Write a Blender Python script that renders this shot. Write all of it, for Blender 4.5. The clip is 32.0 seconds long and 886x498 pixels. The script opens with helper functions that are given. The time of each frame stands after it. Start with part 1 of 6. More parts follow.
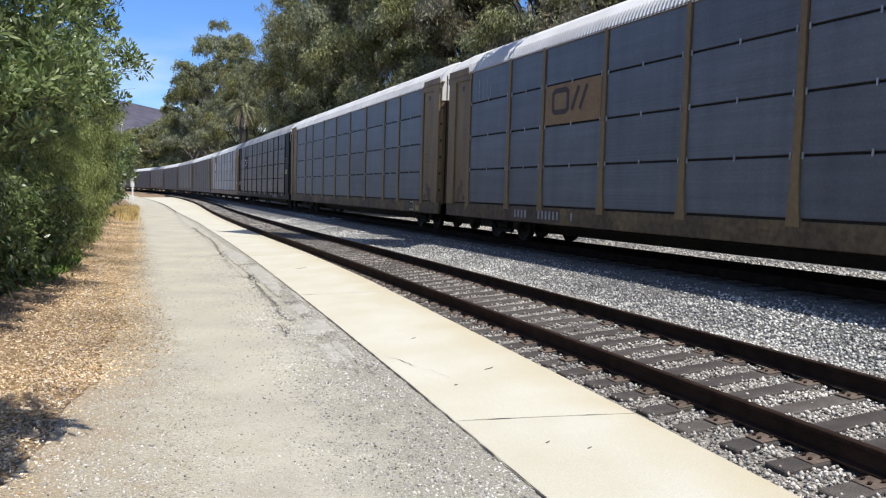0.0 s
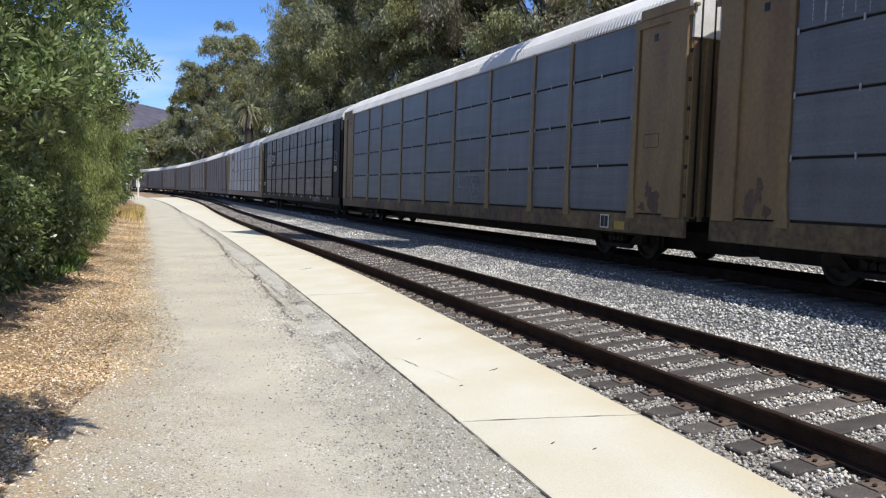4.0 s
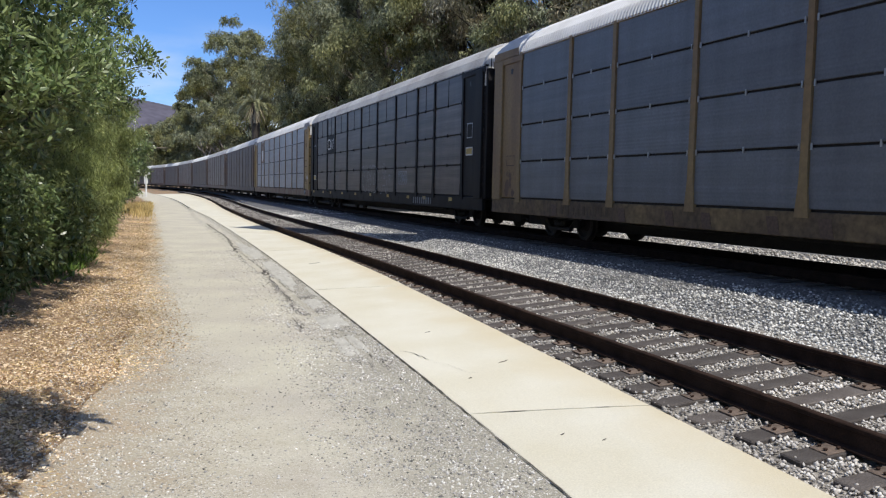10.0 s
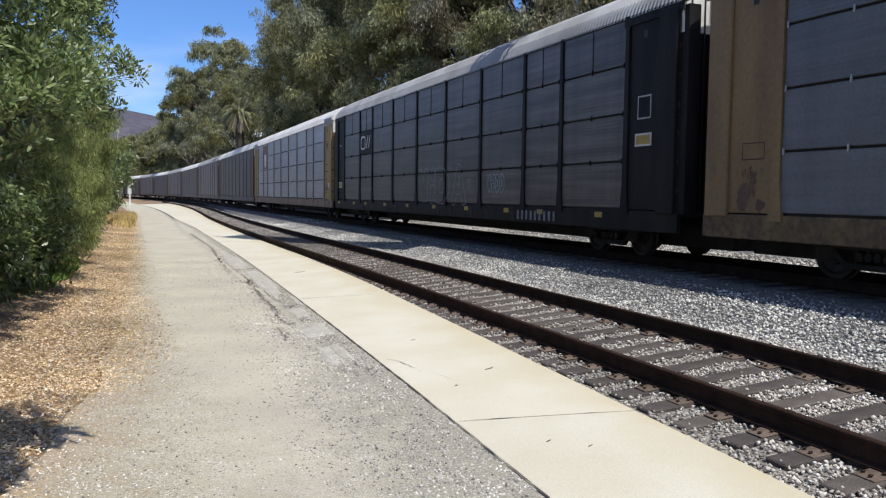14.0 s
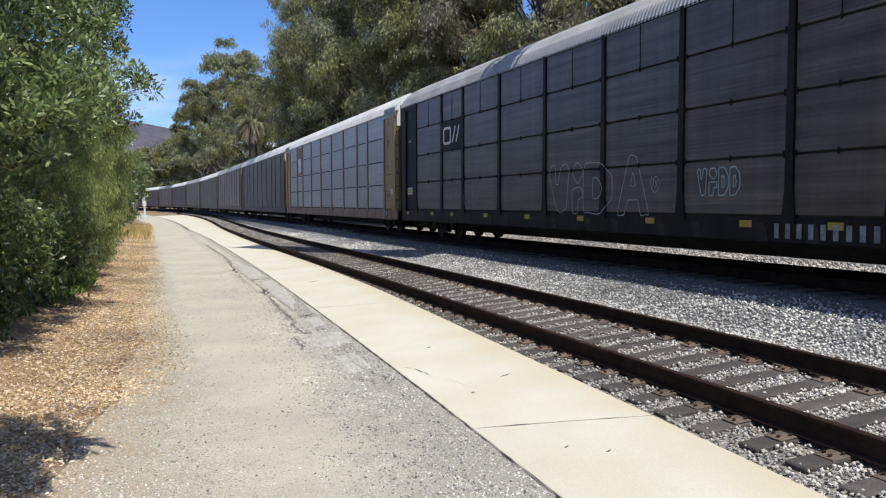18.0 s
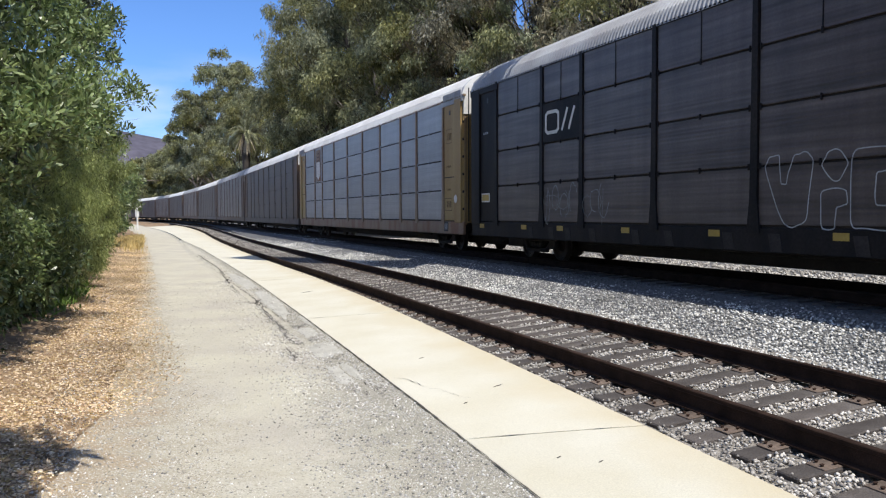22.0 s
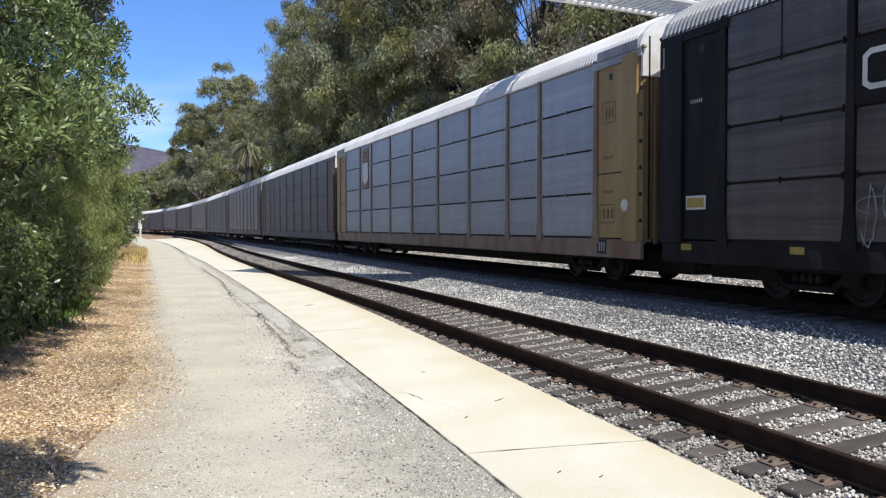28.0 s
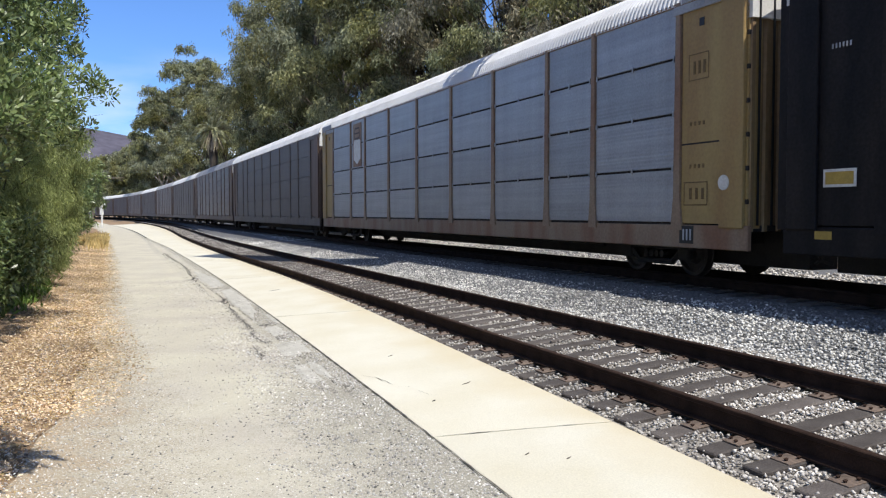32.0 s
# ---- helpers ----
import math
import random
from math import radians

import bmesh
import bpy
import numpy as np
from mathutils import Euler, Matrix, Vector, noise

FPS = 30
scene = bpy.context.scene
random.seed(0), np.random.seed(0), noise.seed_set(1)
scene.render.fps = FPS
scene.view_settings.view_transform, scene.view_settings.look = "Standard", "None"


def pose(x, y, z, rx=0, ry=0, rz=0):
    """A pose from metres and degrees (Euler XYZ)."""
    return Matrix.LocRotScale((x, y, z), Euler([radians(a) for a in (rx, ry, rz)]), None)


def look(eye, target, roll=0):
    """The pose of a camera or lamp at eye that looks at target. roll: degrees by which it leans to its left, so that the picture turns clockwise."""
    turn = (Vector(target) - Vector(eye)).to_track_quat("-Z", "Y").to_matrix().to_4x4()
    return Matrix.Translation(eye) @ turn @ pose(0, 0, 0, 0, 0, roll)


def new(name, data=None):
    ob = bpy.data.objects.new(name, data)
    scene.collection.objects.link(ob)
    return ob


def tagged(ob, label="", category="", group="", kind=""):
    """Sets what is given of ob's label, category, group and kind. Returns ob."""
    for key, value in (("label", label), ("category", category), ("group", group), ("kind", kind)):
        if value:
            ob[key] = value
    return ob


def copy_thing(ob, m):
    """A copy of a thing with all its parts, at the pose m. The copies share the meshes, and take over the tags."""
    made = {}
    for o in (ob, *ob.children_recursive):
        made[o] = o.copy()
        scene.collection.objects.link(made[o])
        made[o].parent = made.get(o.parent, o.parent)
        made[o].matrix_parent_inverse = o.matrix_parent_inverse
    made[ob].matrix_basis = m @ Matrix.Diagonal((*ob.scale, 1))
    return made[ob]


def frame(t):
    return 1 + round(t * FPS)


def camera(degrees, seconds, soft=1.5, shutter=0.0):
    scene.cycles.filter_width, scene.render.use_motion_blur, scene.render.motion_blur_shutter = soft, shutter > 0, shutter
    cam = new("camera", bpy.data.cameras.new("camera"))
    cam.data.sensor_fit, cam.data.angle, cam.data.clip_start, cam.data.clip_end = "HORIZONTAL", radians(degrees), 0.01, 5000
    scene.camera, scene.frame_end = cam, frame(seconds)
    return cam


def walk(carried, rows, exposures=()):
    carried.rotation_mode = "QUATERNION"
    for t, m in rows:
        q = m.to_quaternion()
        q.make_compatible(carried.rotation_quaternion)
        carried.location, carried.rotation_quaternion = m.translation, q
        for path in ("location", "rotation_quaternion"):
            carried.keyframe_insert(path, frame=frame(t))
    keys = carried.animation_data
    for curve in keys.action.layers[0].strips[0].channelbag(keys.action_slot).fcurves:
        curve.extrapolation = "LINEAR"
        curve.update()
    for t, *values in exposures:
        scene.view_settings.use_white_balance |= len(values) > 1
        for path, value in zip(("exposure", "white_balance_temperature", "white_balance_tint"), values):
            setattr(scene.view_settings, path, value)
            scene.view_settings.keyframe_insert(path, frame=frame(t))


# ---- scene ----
cam = camera(56.83, 32.0, soft=1.2)

# ---- camera: hand held from one spot ----
walk(cam, [
    (0, pose(0.001, 0.009, 1.896, 86.18, -1.74, -0.05)),
    (0.5, pose(0.003, 0.001, 1.896, 86.46, -1.72, -0.17)),
    (1, pose(0.000, -0.013, 1.902, 86.54, -1.78, -0.02)),
    (1.5, pose(0.002, -0.018, 1.902, 86.51, -1.65, 0.15)),
    (2, pose(-0.003, 0.001, 1.887, 86.40, -1.70, 0.17)),
    (2.5, pose(-0.002, -0.016, 1.909, 86.38, -1.67, 0.16)),
    (3, pose(-0.008, -0.004, 1.899, 86.35, -1.86, 0.10)),
    (3.5, pose(-0.011, -0.019, 1.898, 86.28, -1.90, 0.27)),
    (5.5, pose(-0.010, -0.009, 1.895, 86.17, -1.93, 0.29)),
    (6, pose(-0.007, 0.002, 1.892, 86.06, -1.74, 0.29)),
    (6.5, pose(-0.015, 0.005, 1.888, 85.84, -1.54, 0.12)),
    (7, pose(-0.007, 0.015, 1.887, 85.58, -1.53, 0.23)),
    (7.5, pose(-0.007, 0.014, 1.888, 85.54, -1.34, 0.33)),
    (8, pose(-0.009, 0.009, 1.887, 85.60, -1.33, 0.38)),
    (8.5, pose(-0.009, -0.016, 1.898, 85.87, -1.30, 0.66)),
    (9, pose(-0.016, -0.038, 1.908, 85.90, -1.32, 1.05)),
    (9.5, pose(-0.017, -0.037, 1.899, 85.91, -1.35, 0.93)),
    (10, pose(-0.011, -0.027, 1.896, 85.75, -1.24, 0.78)),
    (10.5, pose(-0.004, -0.028, 1.905, 85.81, -1.11, 0.69)),
    (11, pose(-0.003, -0.019, 1.903, 85.92, -1.05, 0.63)),
    (11.5, pose(-0.001, -0.026, 1.900, 86.12, -1.27, 0.61)),
    (12, pose(-0.004, -0.016, 1.897, 86.07, -1.46, 0.46)),
    (12.5, pose(-0.002, -0.014, 1.896, 86.04, -1.25, 0.35)),
    (13, pose(0.000, -0.000, 1.897, 86.04, -1.67, 0.12)),
    (13.5, pose(0.008, 0.008, 1.889, 86.27, -0.96, -0.18)),
    (14, pose(0.007, 0.000, 1.888, 86.31, -0.76, -0.23)),
    (14.5, pose(0.008, 0.001, 1.886, 86.26, -0.81, -0.16)),
    (16.5, pose(-0.007, -0.016, 1.909, 86.11, -0.09, 0.34)),
    (17, pose(-0.003, -0.023, 1.904, 86.53, 0.01, 0.53)),
    (17.5, pose(-0.013, -0.059, 1.905, 86.78, 0.10, 0.80)),
    (18, pose(-0.007, -0.041, 1.899, 86.79, 0.17, 0.65)),
    (18.5, pose(-0.000, -0.035, 1.896, 86.84, 0.17, 0.49)),
    (19, pose(0.001, -0.028, 1.895, 86.97, 0.08, 0.26)),
    (19.5, pose(0.003, -0.021, 1.891, 87.02, 0.06, 0.25)),
    (20, pose(0.007, -0.024, 1.889, 87.21, -0.17, 0.06)),
    (20.5, pose(0.004, -0.049, 1.904, 87.59, 0.02, 0.14)),
    (21, pose(0.002, -0.048, 1.899, 87.84, 0.04, -0.02)),
    (21.5, pose(0.007, -0.036, 1.894, 87.73, 0.10, 0.14)),
    (22, pose(0.005, -0.041, 1.895, 87.53, 0.18, 0.20)),
    (22.5, pose(-0.007, -0.057, 1.896, 87.64, 0.26, 0.54)),
    (23, pose(0.003, -0.067, 1.907, 87.86, 0.46, 0.67)),
    (23.5, pose(-0.003, -0.073, 1.905, 87.90, 0.18, 0.69)),
    (24, pose(-0.000, -0.076, 1.909, 87.94, 0.11, 0.58)),
    (24.5, pose(0.003, -0.087, 1.916, 88.06, 0.44, 0.74)),
    (25, pose(0.007, -0.080, 1.912, 88.26, 0.51, 0.77)),
    (25.5, pose(0.010, -0.089, 1.913, 88.44, 0.41, 0.81)),
    (27.5, pose(0.007, -0.087, 1.902, 88.55, -0.10, 0.44)),
    (28, pose(0.015, -0.083, 1.908, 88.46, 0.02, 0.37)),
    (28.5, pose(0.014, -0.074, 1.904, 88.49, 0.03, 0.38)),
    (29, pose(-0.000, -0.088, 1.902, 88.48, -0.06, 0.26)),
    (29.5, pose(0.009, -0.094, 1.908, 88.56, -0.13, 0.12)),
    (30, pose(-0.003, -0.089, 1.908, 88.40, -0.00, -0.06)),
    (30.5, pose(-0.005, -0.078, 1.906, 88.13, 0.13, 0.18)),
    (31, pose(0.002, -0.062, 1.899, 87.96, 0.01, 0.19)),
    (31.5, pose(0.003, -0.047, 1.895, 87.73, 0.12, -0.46)),
    (32, pose(0.017, -0.004, 1.877, 87.43, 0.08, -1.93)),
], exposures=[(0.0, 0.12), (3.0, 0.11), (6.0, 0.04), (9.0, -0.04), (14.0, -0.04), (18.0, 0.05), (23.0, 0.16), (29.0, 0.21), (32.0, 0.18)])

# ---- world, sun, exposure ----
SUN_TO = Vector((0.38, -0.505, 1.0)).normalized()
world = bpy.data.worlds.new("sky")
scene.world = world
world.use_nodes = True
wn, wl = world.node_tree.nodes, world.node_tree.links
sky = wn.new("ShaderNodeTexSky")
sky.sky_type = "NISHITA"
sky.sun_disc = False
sky.sun_elevation = math.asin(SUN_TO.z)
sky.sun_rotation = math.atan2(SUN_TO.x, SUN_TO.y)
sky.air_density, sky.dust_density, sky.ozone_density, sky.altitude = 1.0, 0.35, 2.2, 100
bg = wn["Background"]
bg.inputs["Strength"].default_value = 0.105
# thin cloud veil, low over the hills
tc = wn.new("ShaderNodeTexCoord")
mp = wn.new("ShaderNodeMapping")
mp.inputs["Scale"].default_value = (3.0, 3.0, 11.0)
nz = wn.new("ShaderNodeTexNoise")
nz.inputs["Scale"].default_value, nz.inputs["Detail"].default_value = 1.6, 6
rmp = wn.new("ShaderNodeMapRange")
rmp.inputs["From Min"].default_value, rmp.inputs["From Max"].default_value = 0.40, 0.60
rmp.inputs["To Max"].default_value = 0.85
mixw = wn.new("ShaderNodeMixRGB")
mixw.inputs["Color2"].default_value = (8.0, 8.6, 9.4, 1)
wl.new(tc.outputs["Generated"], mp.inputs["Vector"])
wl.new(mp.outputs["Vector"], nz.inputs["Vector"])
wl.new(nz.outputs["Fac"], rmp.inputs["Value"])
sep = wn.new("ShaderNodeSeparateXYZ")
low = wn.new("ShaderNodeMapRange")
low.inputs["From Min"].default_value, low.inputs["From Max"].default_value = 0.08, 0.19
low.inputs["To Min"].default_value, low.inputs["To Max"].default_value = 1.0, 0.0
veil = wn.new("ShaderNodeMath")
veil.operation = "MULTIPLY"
wl.new(tc.outputs["Generated"], sep.inputs["Vector"])
wl.new(sep.outputs["Z"], low.inputs["Value"])
wl.new(low.outputs["Result"], veil.inputs[0])
wl.new(rmp.outputs["Result"], veil.inputs[1])
wl.new(veil.outputs[0], mixw.inputs["Fac"])
# thin white overhead, out of view, added to make the shade less blue
high = wn.new("ShaderNodeMapRange")
high.inputs["From Min"].default_value, high.inputs["From Max"].default_value = 0.32, 0.62
nz2 = wn.new("ShaderNodeTexNoise")
nz2.inputs["Scale"].default_value, nz2.inputs["Detail"].default_value = 2.4, 5
r2 = wn.new("ShaderNodeMapRange")
r2.inputs["From Min"].default_value, r2.inputs["From Max"].default_value = 0.3, 0.7
r2.inputs["To Min"].default_value, r2.inputs["To Max"].default_value = 0.15, 0.75
mulh = wn.new("ShaderNodeMath")
mulh.operation = "MULTIPLY"
mixh = wn.new("ShaderNodeMixRGB")
mixh.inputs["Color2"].default_value = (3.3, 3.45, 3.75, 1)
wl.new(sep.outputs["Z"], high.inputs["Value"])
wl.new(tc.outputs["Generated"], nz2.inputs["Vector"])
wl.new(nz2.outputs["Fac"], r2.inputs["Value"])
wl.new(high.outputs["Result"], mulh.inputs[0])
wl.new(r2.outputs["Result"], mulh.inputs[1])
wl.new(mulh.outputs[0], mixh.inputs["Fac"])
tint = wn.new("ShaderNodeMixRGB")
tint.blend_type = "MULTIPLY"
tint.inputs["Fac"].default_value = 1.0
tint.inputs["Color2"].default_value = (0.67, 0.97, 1.5, 1)
wl.new(sky.outputs["Color"], tint.inputs["Color1"])
wl.new(tint.outputs["Color"], mixw.inputs["Color1"])
wl.new(mixw.outputs["Color"], mixh.inputs["Color1"])
wl.new(mixh.outputs["Color"], bg.inputs["Color"])

sun = new("sun", bpy.data.lights.new("sun", "SUN"))
sun.data.energy, sun.data.angle, sun.data.color = 4.9, radians(0.55), (1.0, 0.953, 0.89)
sun.matrix_world = look(SUN_TO * 50, (0, 0, 0))


# ---- the two track lines: heading bends along the way ----
S_TAB = np.linspace(-60, 560, 1241)


def bend(x0, head, k0, k1, eases=()):
    """A line from its place and heading; eases: (where, curvature) from which on another curvature holds."""
    ds = S_TAB[1] - S_TAB[0]
    i0 = int(np.argmin(abs(S_TAB)))
    k = k0 + k1 * np.clip(S_TAB, 0, 260)
    for at, k2 in eases:
        w = np.clip((S_TAB - at + 6) / 12, 0, 1)
        k = k * (1 - w) + k2 * w
    phi = np.cumsum(k) * ds
    phi += radians(head) - phi[i0]
    x, y = -np.cumsum(np.sin(phi)) * ds, np.cumsum(np.cos(phi)) * ds
    return x - x[i0] + x0, y - y[i0], phi


NEAR = bend(5.251, 19.583, 0.000768, 0.000008, [(30, -0.0011), (76, 0.00095)])      # the siding, which runs in on the main line
MAIN = bend(10.616, 21.659, -0.00052, 0.000008)
TILT = math.tan(radians(5.07))


def on(line, s, d, z=0.0):
    """The point at s along a line, d to its right."""
    x, y, p = (np.interp(s, S_TAB, a) for a in line)
    return (float(x + d * np.cos(p)), float(y + d * np.sin(p)), float(z))


def turn(line, s):
    return float(np.interp(s, S_TAB, line[2]))


def lerp(s, rows):
    return float(np.interp(s, [r[0] for r in rows], [r[1] for r in rows]))


RAIL_TOP = 0.188          # near track, over its sleepers
MAIN_TOP = 0.65           # head of the main rails
HALF = 1.6                # half a car's width
CAR_PITCH, CAR_LEN = 27.77, 27.42
PLAT_L = [(-20, -2.95), (0, -2.5), (10, -2.23), (18, -2.05), (25.5, -1.88), (31, -1.78), (38, -1.71), (50, -1.74), (58, -2.0), (80, -2.8), (115, -3.95), (150, -5.1)]
PLAT_R = [(-20, -1.6), (0, -1.06), (10, -0.66), (20, -0.28), (27, -0.14), (60, -0.12), (130, -0.12)]
PATH_L = [(-20, -6.3), (0, -5.9), (8, -5.47), (13, -4.95), (20, -4.9), (30, -4.7), (45, -4.65), (75, -5.2), (100, -7.0), (130, -10.0), (230, -22.0)]


def plat_z(s, d):
    return 0.017 + TILT * d * (1 - 0.5 * min(max(s, 0), 60) / 60)


def ground_z(d, s):
    """Height of the bare ground across the tracks."""
    return lerp(d, [(-200, 1.5), (-40, 0.7), (-12, 0.6), (-8, 0.2), (-6.9, -0.03), (-6.4, -0.1), (-5.2, -0.215), (-2.5, -0.222), (-2.0, -0.24), (-1.0, -0.24), (0, -0.14),
                    (2.2, 0.06), (30, 0.05), (60, 2), (120, 8), (260, 14), (600, 14)])


# ---- mesh helpers ----
class Geo:
    def __init__(self):
        self.v, self.f = [], []

    def quad(self, *pts):
        n = len(self.v)
        self.v += [tuple(p) for p in pts]
        self.f.append(tuple(range(n, n + len(pts))))

    def box(self, x0, y0, z0, x1, y1, z1, c=0.0):
        """A box with its edges chamfered by c."""
        n = len(self.v)
        if c <= 0:
            self.v += [(x, y, z) for z in (z0, z1) for y in (y0, y1) for x in (x0, x1)]
            self.f += [tuple(n + i for i in q) for q in ((0, 2, 3, 1), (4, 5, 7, 6), (0, 1, 5, 4), (2, 6, 7, 3), (0, 4, 6, 2), (1, 3, 7, 5))]
            return
        idx = {}
        for ix in (0, 1):
            for iy in (0, 1):
                for iz in (0, 1):
                    o = [(x0, x1)[ix], (y0, y1)[iy], (z0, z1)[iz]]
                    sg = [(1, -1)[ix], (1, -1)[iy], (1, -1)[iz]]
                    for ax in range(3):
                        p = [o[k] + (0 if k == ax else sg[k] * c) for k in range(3)]
                        idx[ix, iy, iz, ax] = len(self.v)
                        self.v.append(tuple(p))
        for ax in range(3):
            a, b = [k for k in range(3) if k != ax]
            for e in (0, 1):
                ring = []
                for i, j in ((0, 0), (1, 0), (1, 1), (0, 1)):
                    key = [0, 0, 0]
                    key[ax], key[a], key[b] = e, i, j
                    ring.append(idx[(*key, ax)])
                self.f.append(tuple(ring if (e == 1) == (ax != 1) else ring[::-1]))
            for i in (0, 1):
                for j in (0, 1):
                    k0, k1 = [0, 0, 0], [0, 0, 0]
                    k0[ax], k1[ax] = 0, 1
                    k0[a] = k1[a] = i
                    k0[b] = k1[b] = j
                    self.f.append((idx[(*k0, a)], idx[(*k1, a)], idx[(*k1, b)], idx[(*k0, b)]))
        for i in (0, 1):
            for j in (0, 1):
                for k in (0, 1):
                    self.f.append(tuple(idx[i, j, k, ax] for ax in range(3)))

    def tube(self, pts, radii, n=7, caps=True):
        rings = []
        pts = [Vector(p) for p in pts]
        for i, p in enumerate(pts):
            t = (pts[min(i + 1, len(pts) - 1)] - pts[max(i - 1, 0)]).normalized()
            a = t.orthogonal().normalized()
            b = t.cross(a)
            ring = []
            for k in range(n):
                w = 2 * math.pi * k / n
                ring.append(len(self.v))
                self.v.append(tuple(p + radii[i] * (math.cos(w) * a + math.sin(w) * b)))
            rings.append(ring)
        for r0, r1 in zip(rings, rings[1:]):
            best = min(range(n), key=lambda o: (Vector(self.v[r0[0]]) - Vector(self.v[r1[o]])).length)
            r1 = r1[best:] + r1[:best]
            for k in range(n):
                self.f.append((r0[k], r0[(k + 1) % n], r1[(k + 1) % n], r1[k]))
        if caps:
            self.f.append(tuple(rings[0][::-1]))
            self.f.append(tuple(rings[-1]))

    def disc(self, cx, y0, y1, cz, r, n=20, ax=1):
        """A round slab across y, or across another axis."""
        p0, p1 = [], []
        for k in range(n):
            w = 2 * math.pi * k / n
            a, b = cx + r * math.cos(w), cz + r * math.sin(w)
            for lst, e in ((p0, y0), (p1, y1)):
                lst.append((a, e, b) if ax == 1 else (e, a, b) if ax == 0 else (a, b, e))
        self.quad(*p0)
        self.quad(*p1[::-1])
        for k in range(n):
            self.quad(p0[k], p1[k], p1[(k + 1) % n], p0[(k + 1) % n])

    def mesh(self, name, mat, smooth=False):
        me = bpy.data.meshes.new(name)
        me.from_pydata(self.v, [], self.f)
        me.materials.append(mat)
        bm = bmesh.new()
        bm.from_mesh(me)
        bmesh.ops.recalc_face_normals(bm, faces=bm.faces)
        bm.to_mesh(me)
        bm.free()
        if smooth:
            me.polygons.foreach_set("use_smooth", [True] * len(me.polygons))
        return me


def soup(name, verts, sides, mat, smooth=False):
    """A mesh of loose faces, each with the given number of corners, from one array of corners."""
    me = bpy.data.meshes.new(name)
    n = len(verts)
    me.vertices.add(n)
    me.vertices.foreach_set("co", np.asarray(verts, np.float32).ravel())
    me.loops.add(n)
    me.loops.foreach_set("vertex_index", np.arange(n, dtype=np.int32))
    k = n // sides
    me.polygons.add(k)
    me.polygons.foreach_set("loop_start", np.arange(k, dtype=np.int32) * sides)
    me.materials.append(mat)
    me.update(calc_edges=True)
    me.validate()
    return me


def part(name, geo, mat, parent, label="", at=None, smooth=False):
    me = geo.mesh(name, mat, smooth) if isinstance(geo, Geo) else geo
    ob = new(name, me)
    ob.parent = parent
    if at is not None:
        ob.matrix_basis = at
    if label:
        tagged(ob, label)
    return ob


def thing(name, label, category, at=None, group="", kind="", data=None):
    ob = new(name, data)
    if at is not None:
        ob.matrix_basis = at
    return tagged(ob, label, category, group, kind)


# ---- materials ----
def mat(name, col, rough=0.6, metal=0.0, var=0.25, scale=3.0, fine=40.0, bump=0.15, col2=None, streak=0.0, rand=0.0, spec=0.5):
    """Base colour broken up by broad stains and fine grain, with relief; streak: runs down the surface; rand: by object."""
    m = bpy.data.materials.new(name)
    m.use_nodes = True
    nt = m.node_tree
    N, L = nt.nodes, nt.links
    b = N["Principled BSDF"]
    b.inputs["Roughness"].default_value, b.inputs["Metallic"].default_value = rough, metal
    b.inputs["Specular IOR Level"].default_value = spec
    t = N.new("ShaderNodeTexCoord")
    n1, n2 = N.new("ShaderNodeTexNoise"), N.new("ShaderNodeTexNoise")
    n1.inputs["Scale"].default_value, n1.inputs["Detail"].default_value = scale, 5
    n2.inputs["Scale"].default_value, n2.inputs["Detail"].default_value = fine, 3
    src = t.outputs["Object"]
    if streak:
        mpn = N.new("ShaderNodeMapping")
        mpn.inputs["Scale"].default_value = (1, 1, 1 - streak)
        L.new(src, mpn.inputs["Vector"])
        L.new(mpn.outputs["Vector"], n1.inputs["Vector"])
    else:
        L.new(src, n1.inputs["Vector"])
    L.new(src, n2.inputs["Vector"])
    c2 = col2 or tuple(c * (1 - var * 1.6) for c in col)
    mix = N.new("ShaderNodeMixRGB")
    rr = N.new("ShaderNodeMapRange")
    rr.inputs["From Min"].default_value, rr.inputs["From Max"].default_value = 0.35, 0.68
    L.new(n1.outputs["Fac"], rr.inputs["Value"])
    L.new(rr.outputs["Result"], mix.inputs["Fac"])
    mix.inputs["Color1"].default_value = (*col, 1)
    mix.inputs["Color2"].default_value = (*c2, 1)
    hv = N.new("ShaderNodeHueSaturation")
    vr = N.new("ShaderNodeMapRange")
    vr.inputs["From Min"].default_value, vr.inputs["From Max"].default_value = 0.3, 0.7
    vr.inputs["To Min"].default_value, vr.inputs["To Max"].default_value = 1 - var, 1 + var
    L.new(n2.outputs["Fac"], vr.inputs["Value"])
    out = vr.outputs["Result"]
    if rand:
        oi = N.new("ShaderNodeObjectInfo")
        r2 = N.new("ShaderNodeMapRange")
        r2.inputs["To Min"].default_value, r2.inputs["To Max"].default_value = 1 - rand, 1 + rand
        mu = N.new("ShaderNodeMath")
        mu.operation = "MULTIPLY"
        L.new(oi.outputs["Random"], r2.inputs["Value"])
        L.new(r2.outputs["Result"], mu.inputs[0])
        L.new(out, mu.inputs[1])
        out = mu.outputs[0]
    L.new(out, hv.inputs["Value"])
    L.new(mix.outputs["Color"], hv.inputs["Color"])
    L.new(hv.outputs["Color"], b.inputs["Base Color"])
    if bump:
        bp = N.new("ShaderNodeBump")
        bp.inputs["Strength"].default_value, bp.inputs["Distance"].default_value = bump, 0.02
        L.new(n2.outputs["Fac"], bp.inputs["Height"])
        L.new(bp.outputs["Normal"], b.inputs["Normal"])
    return m


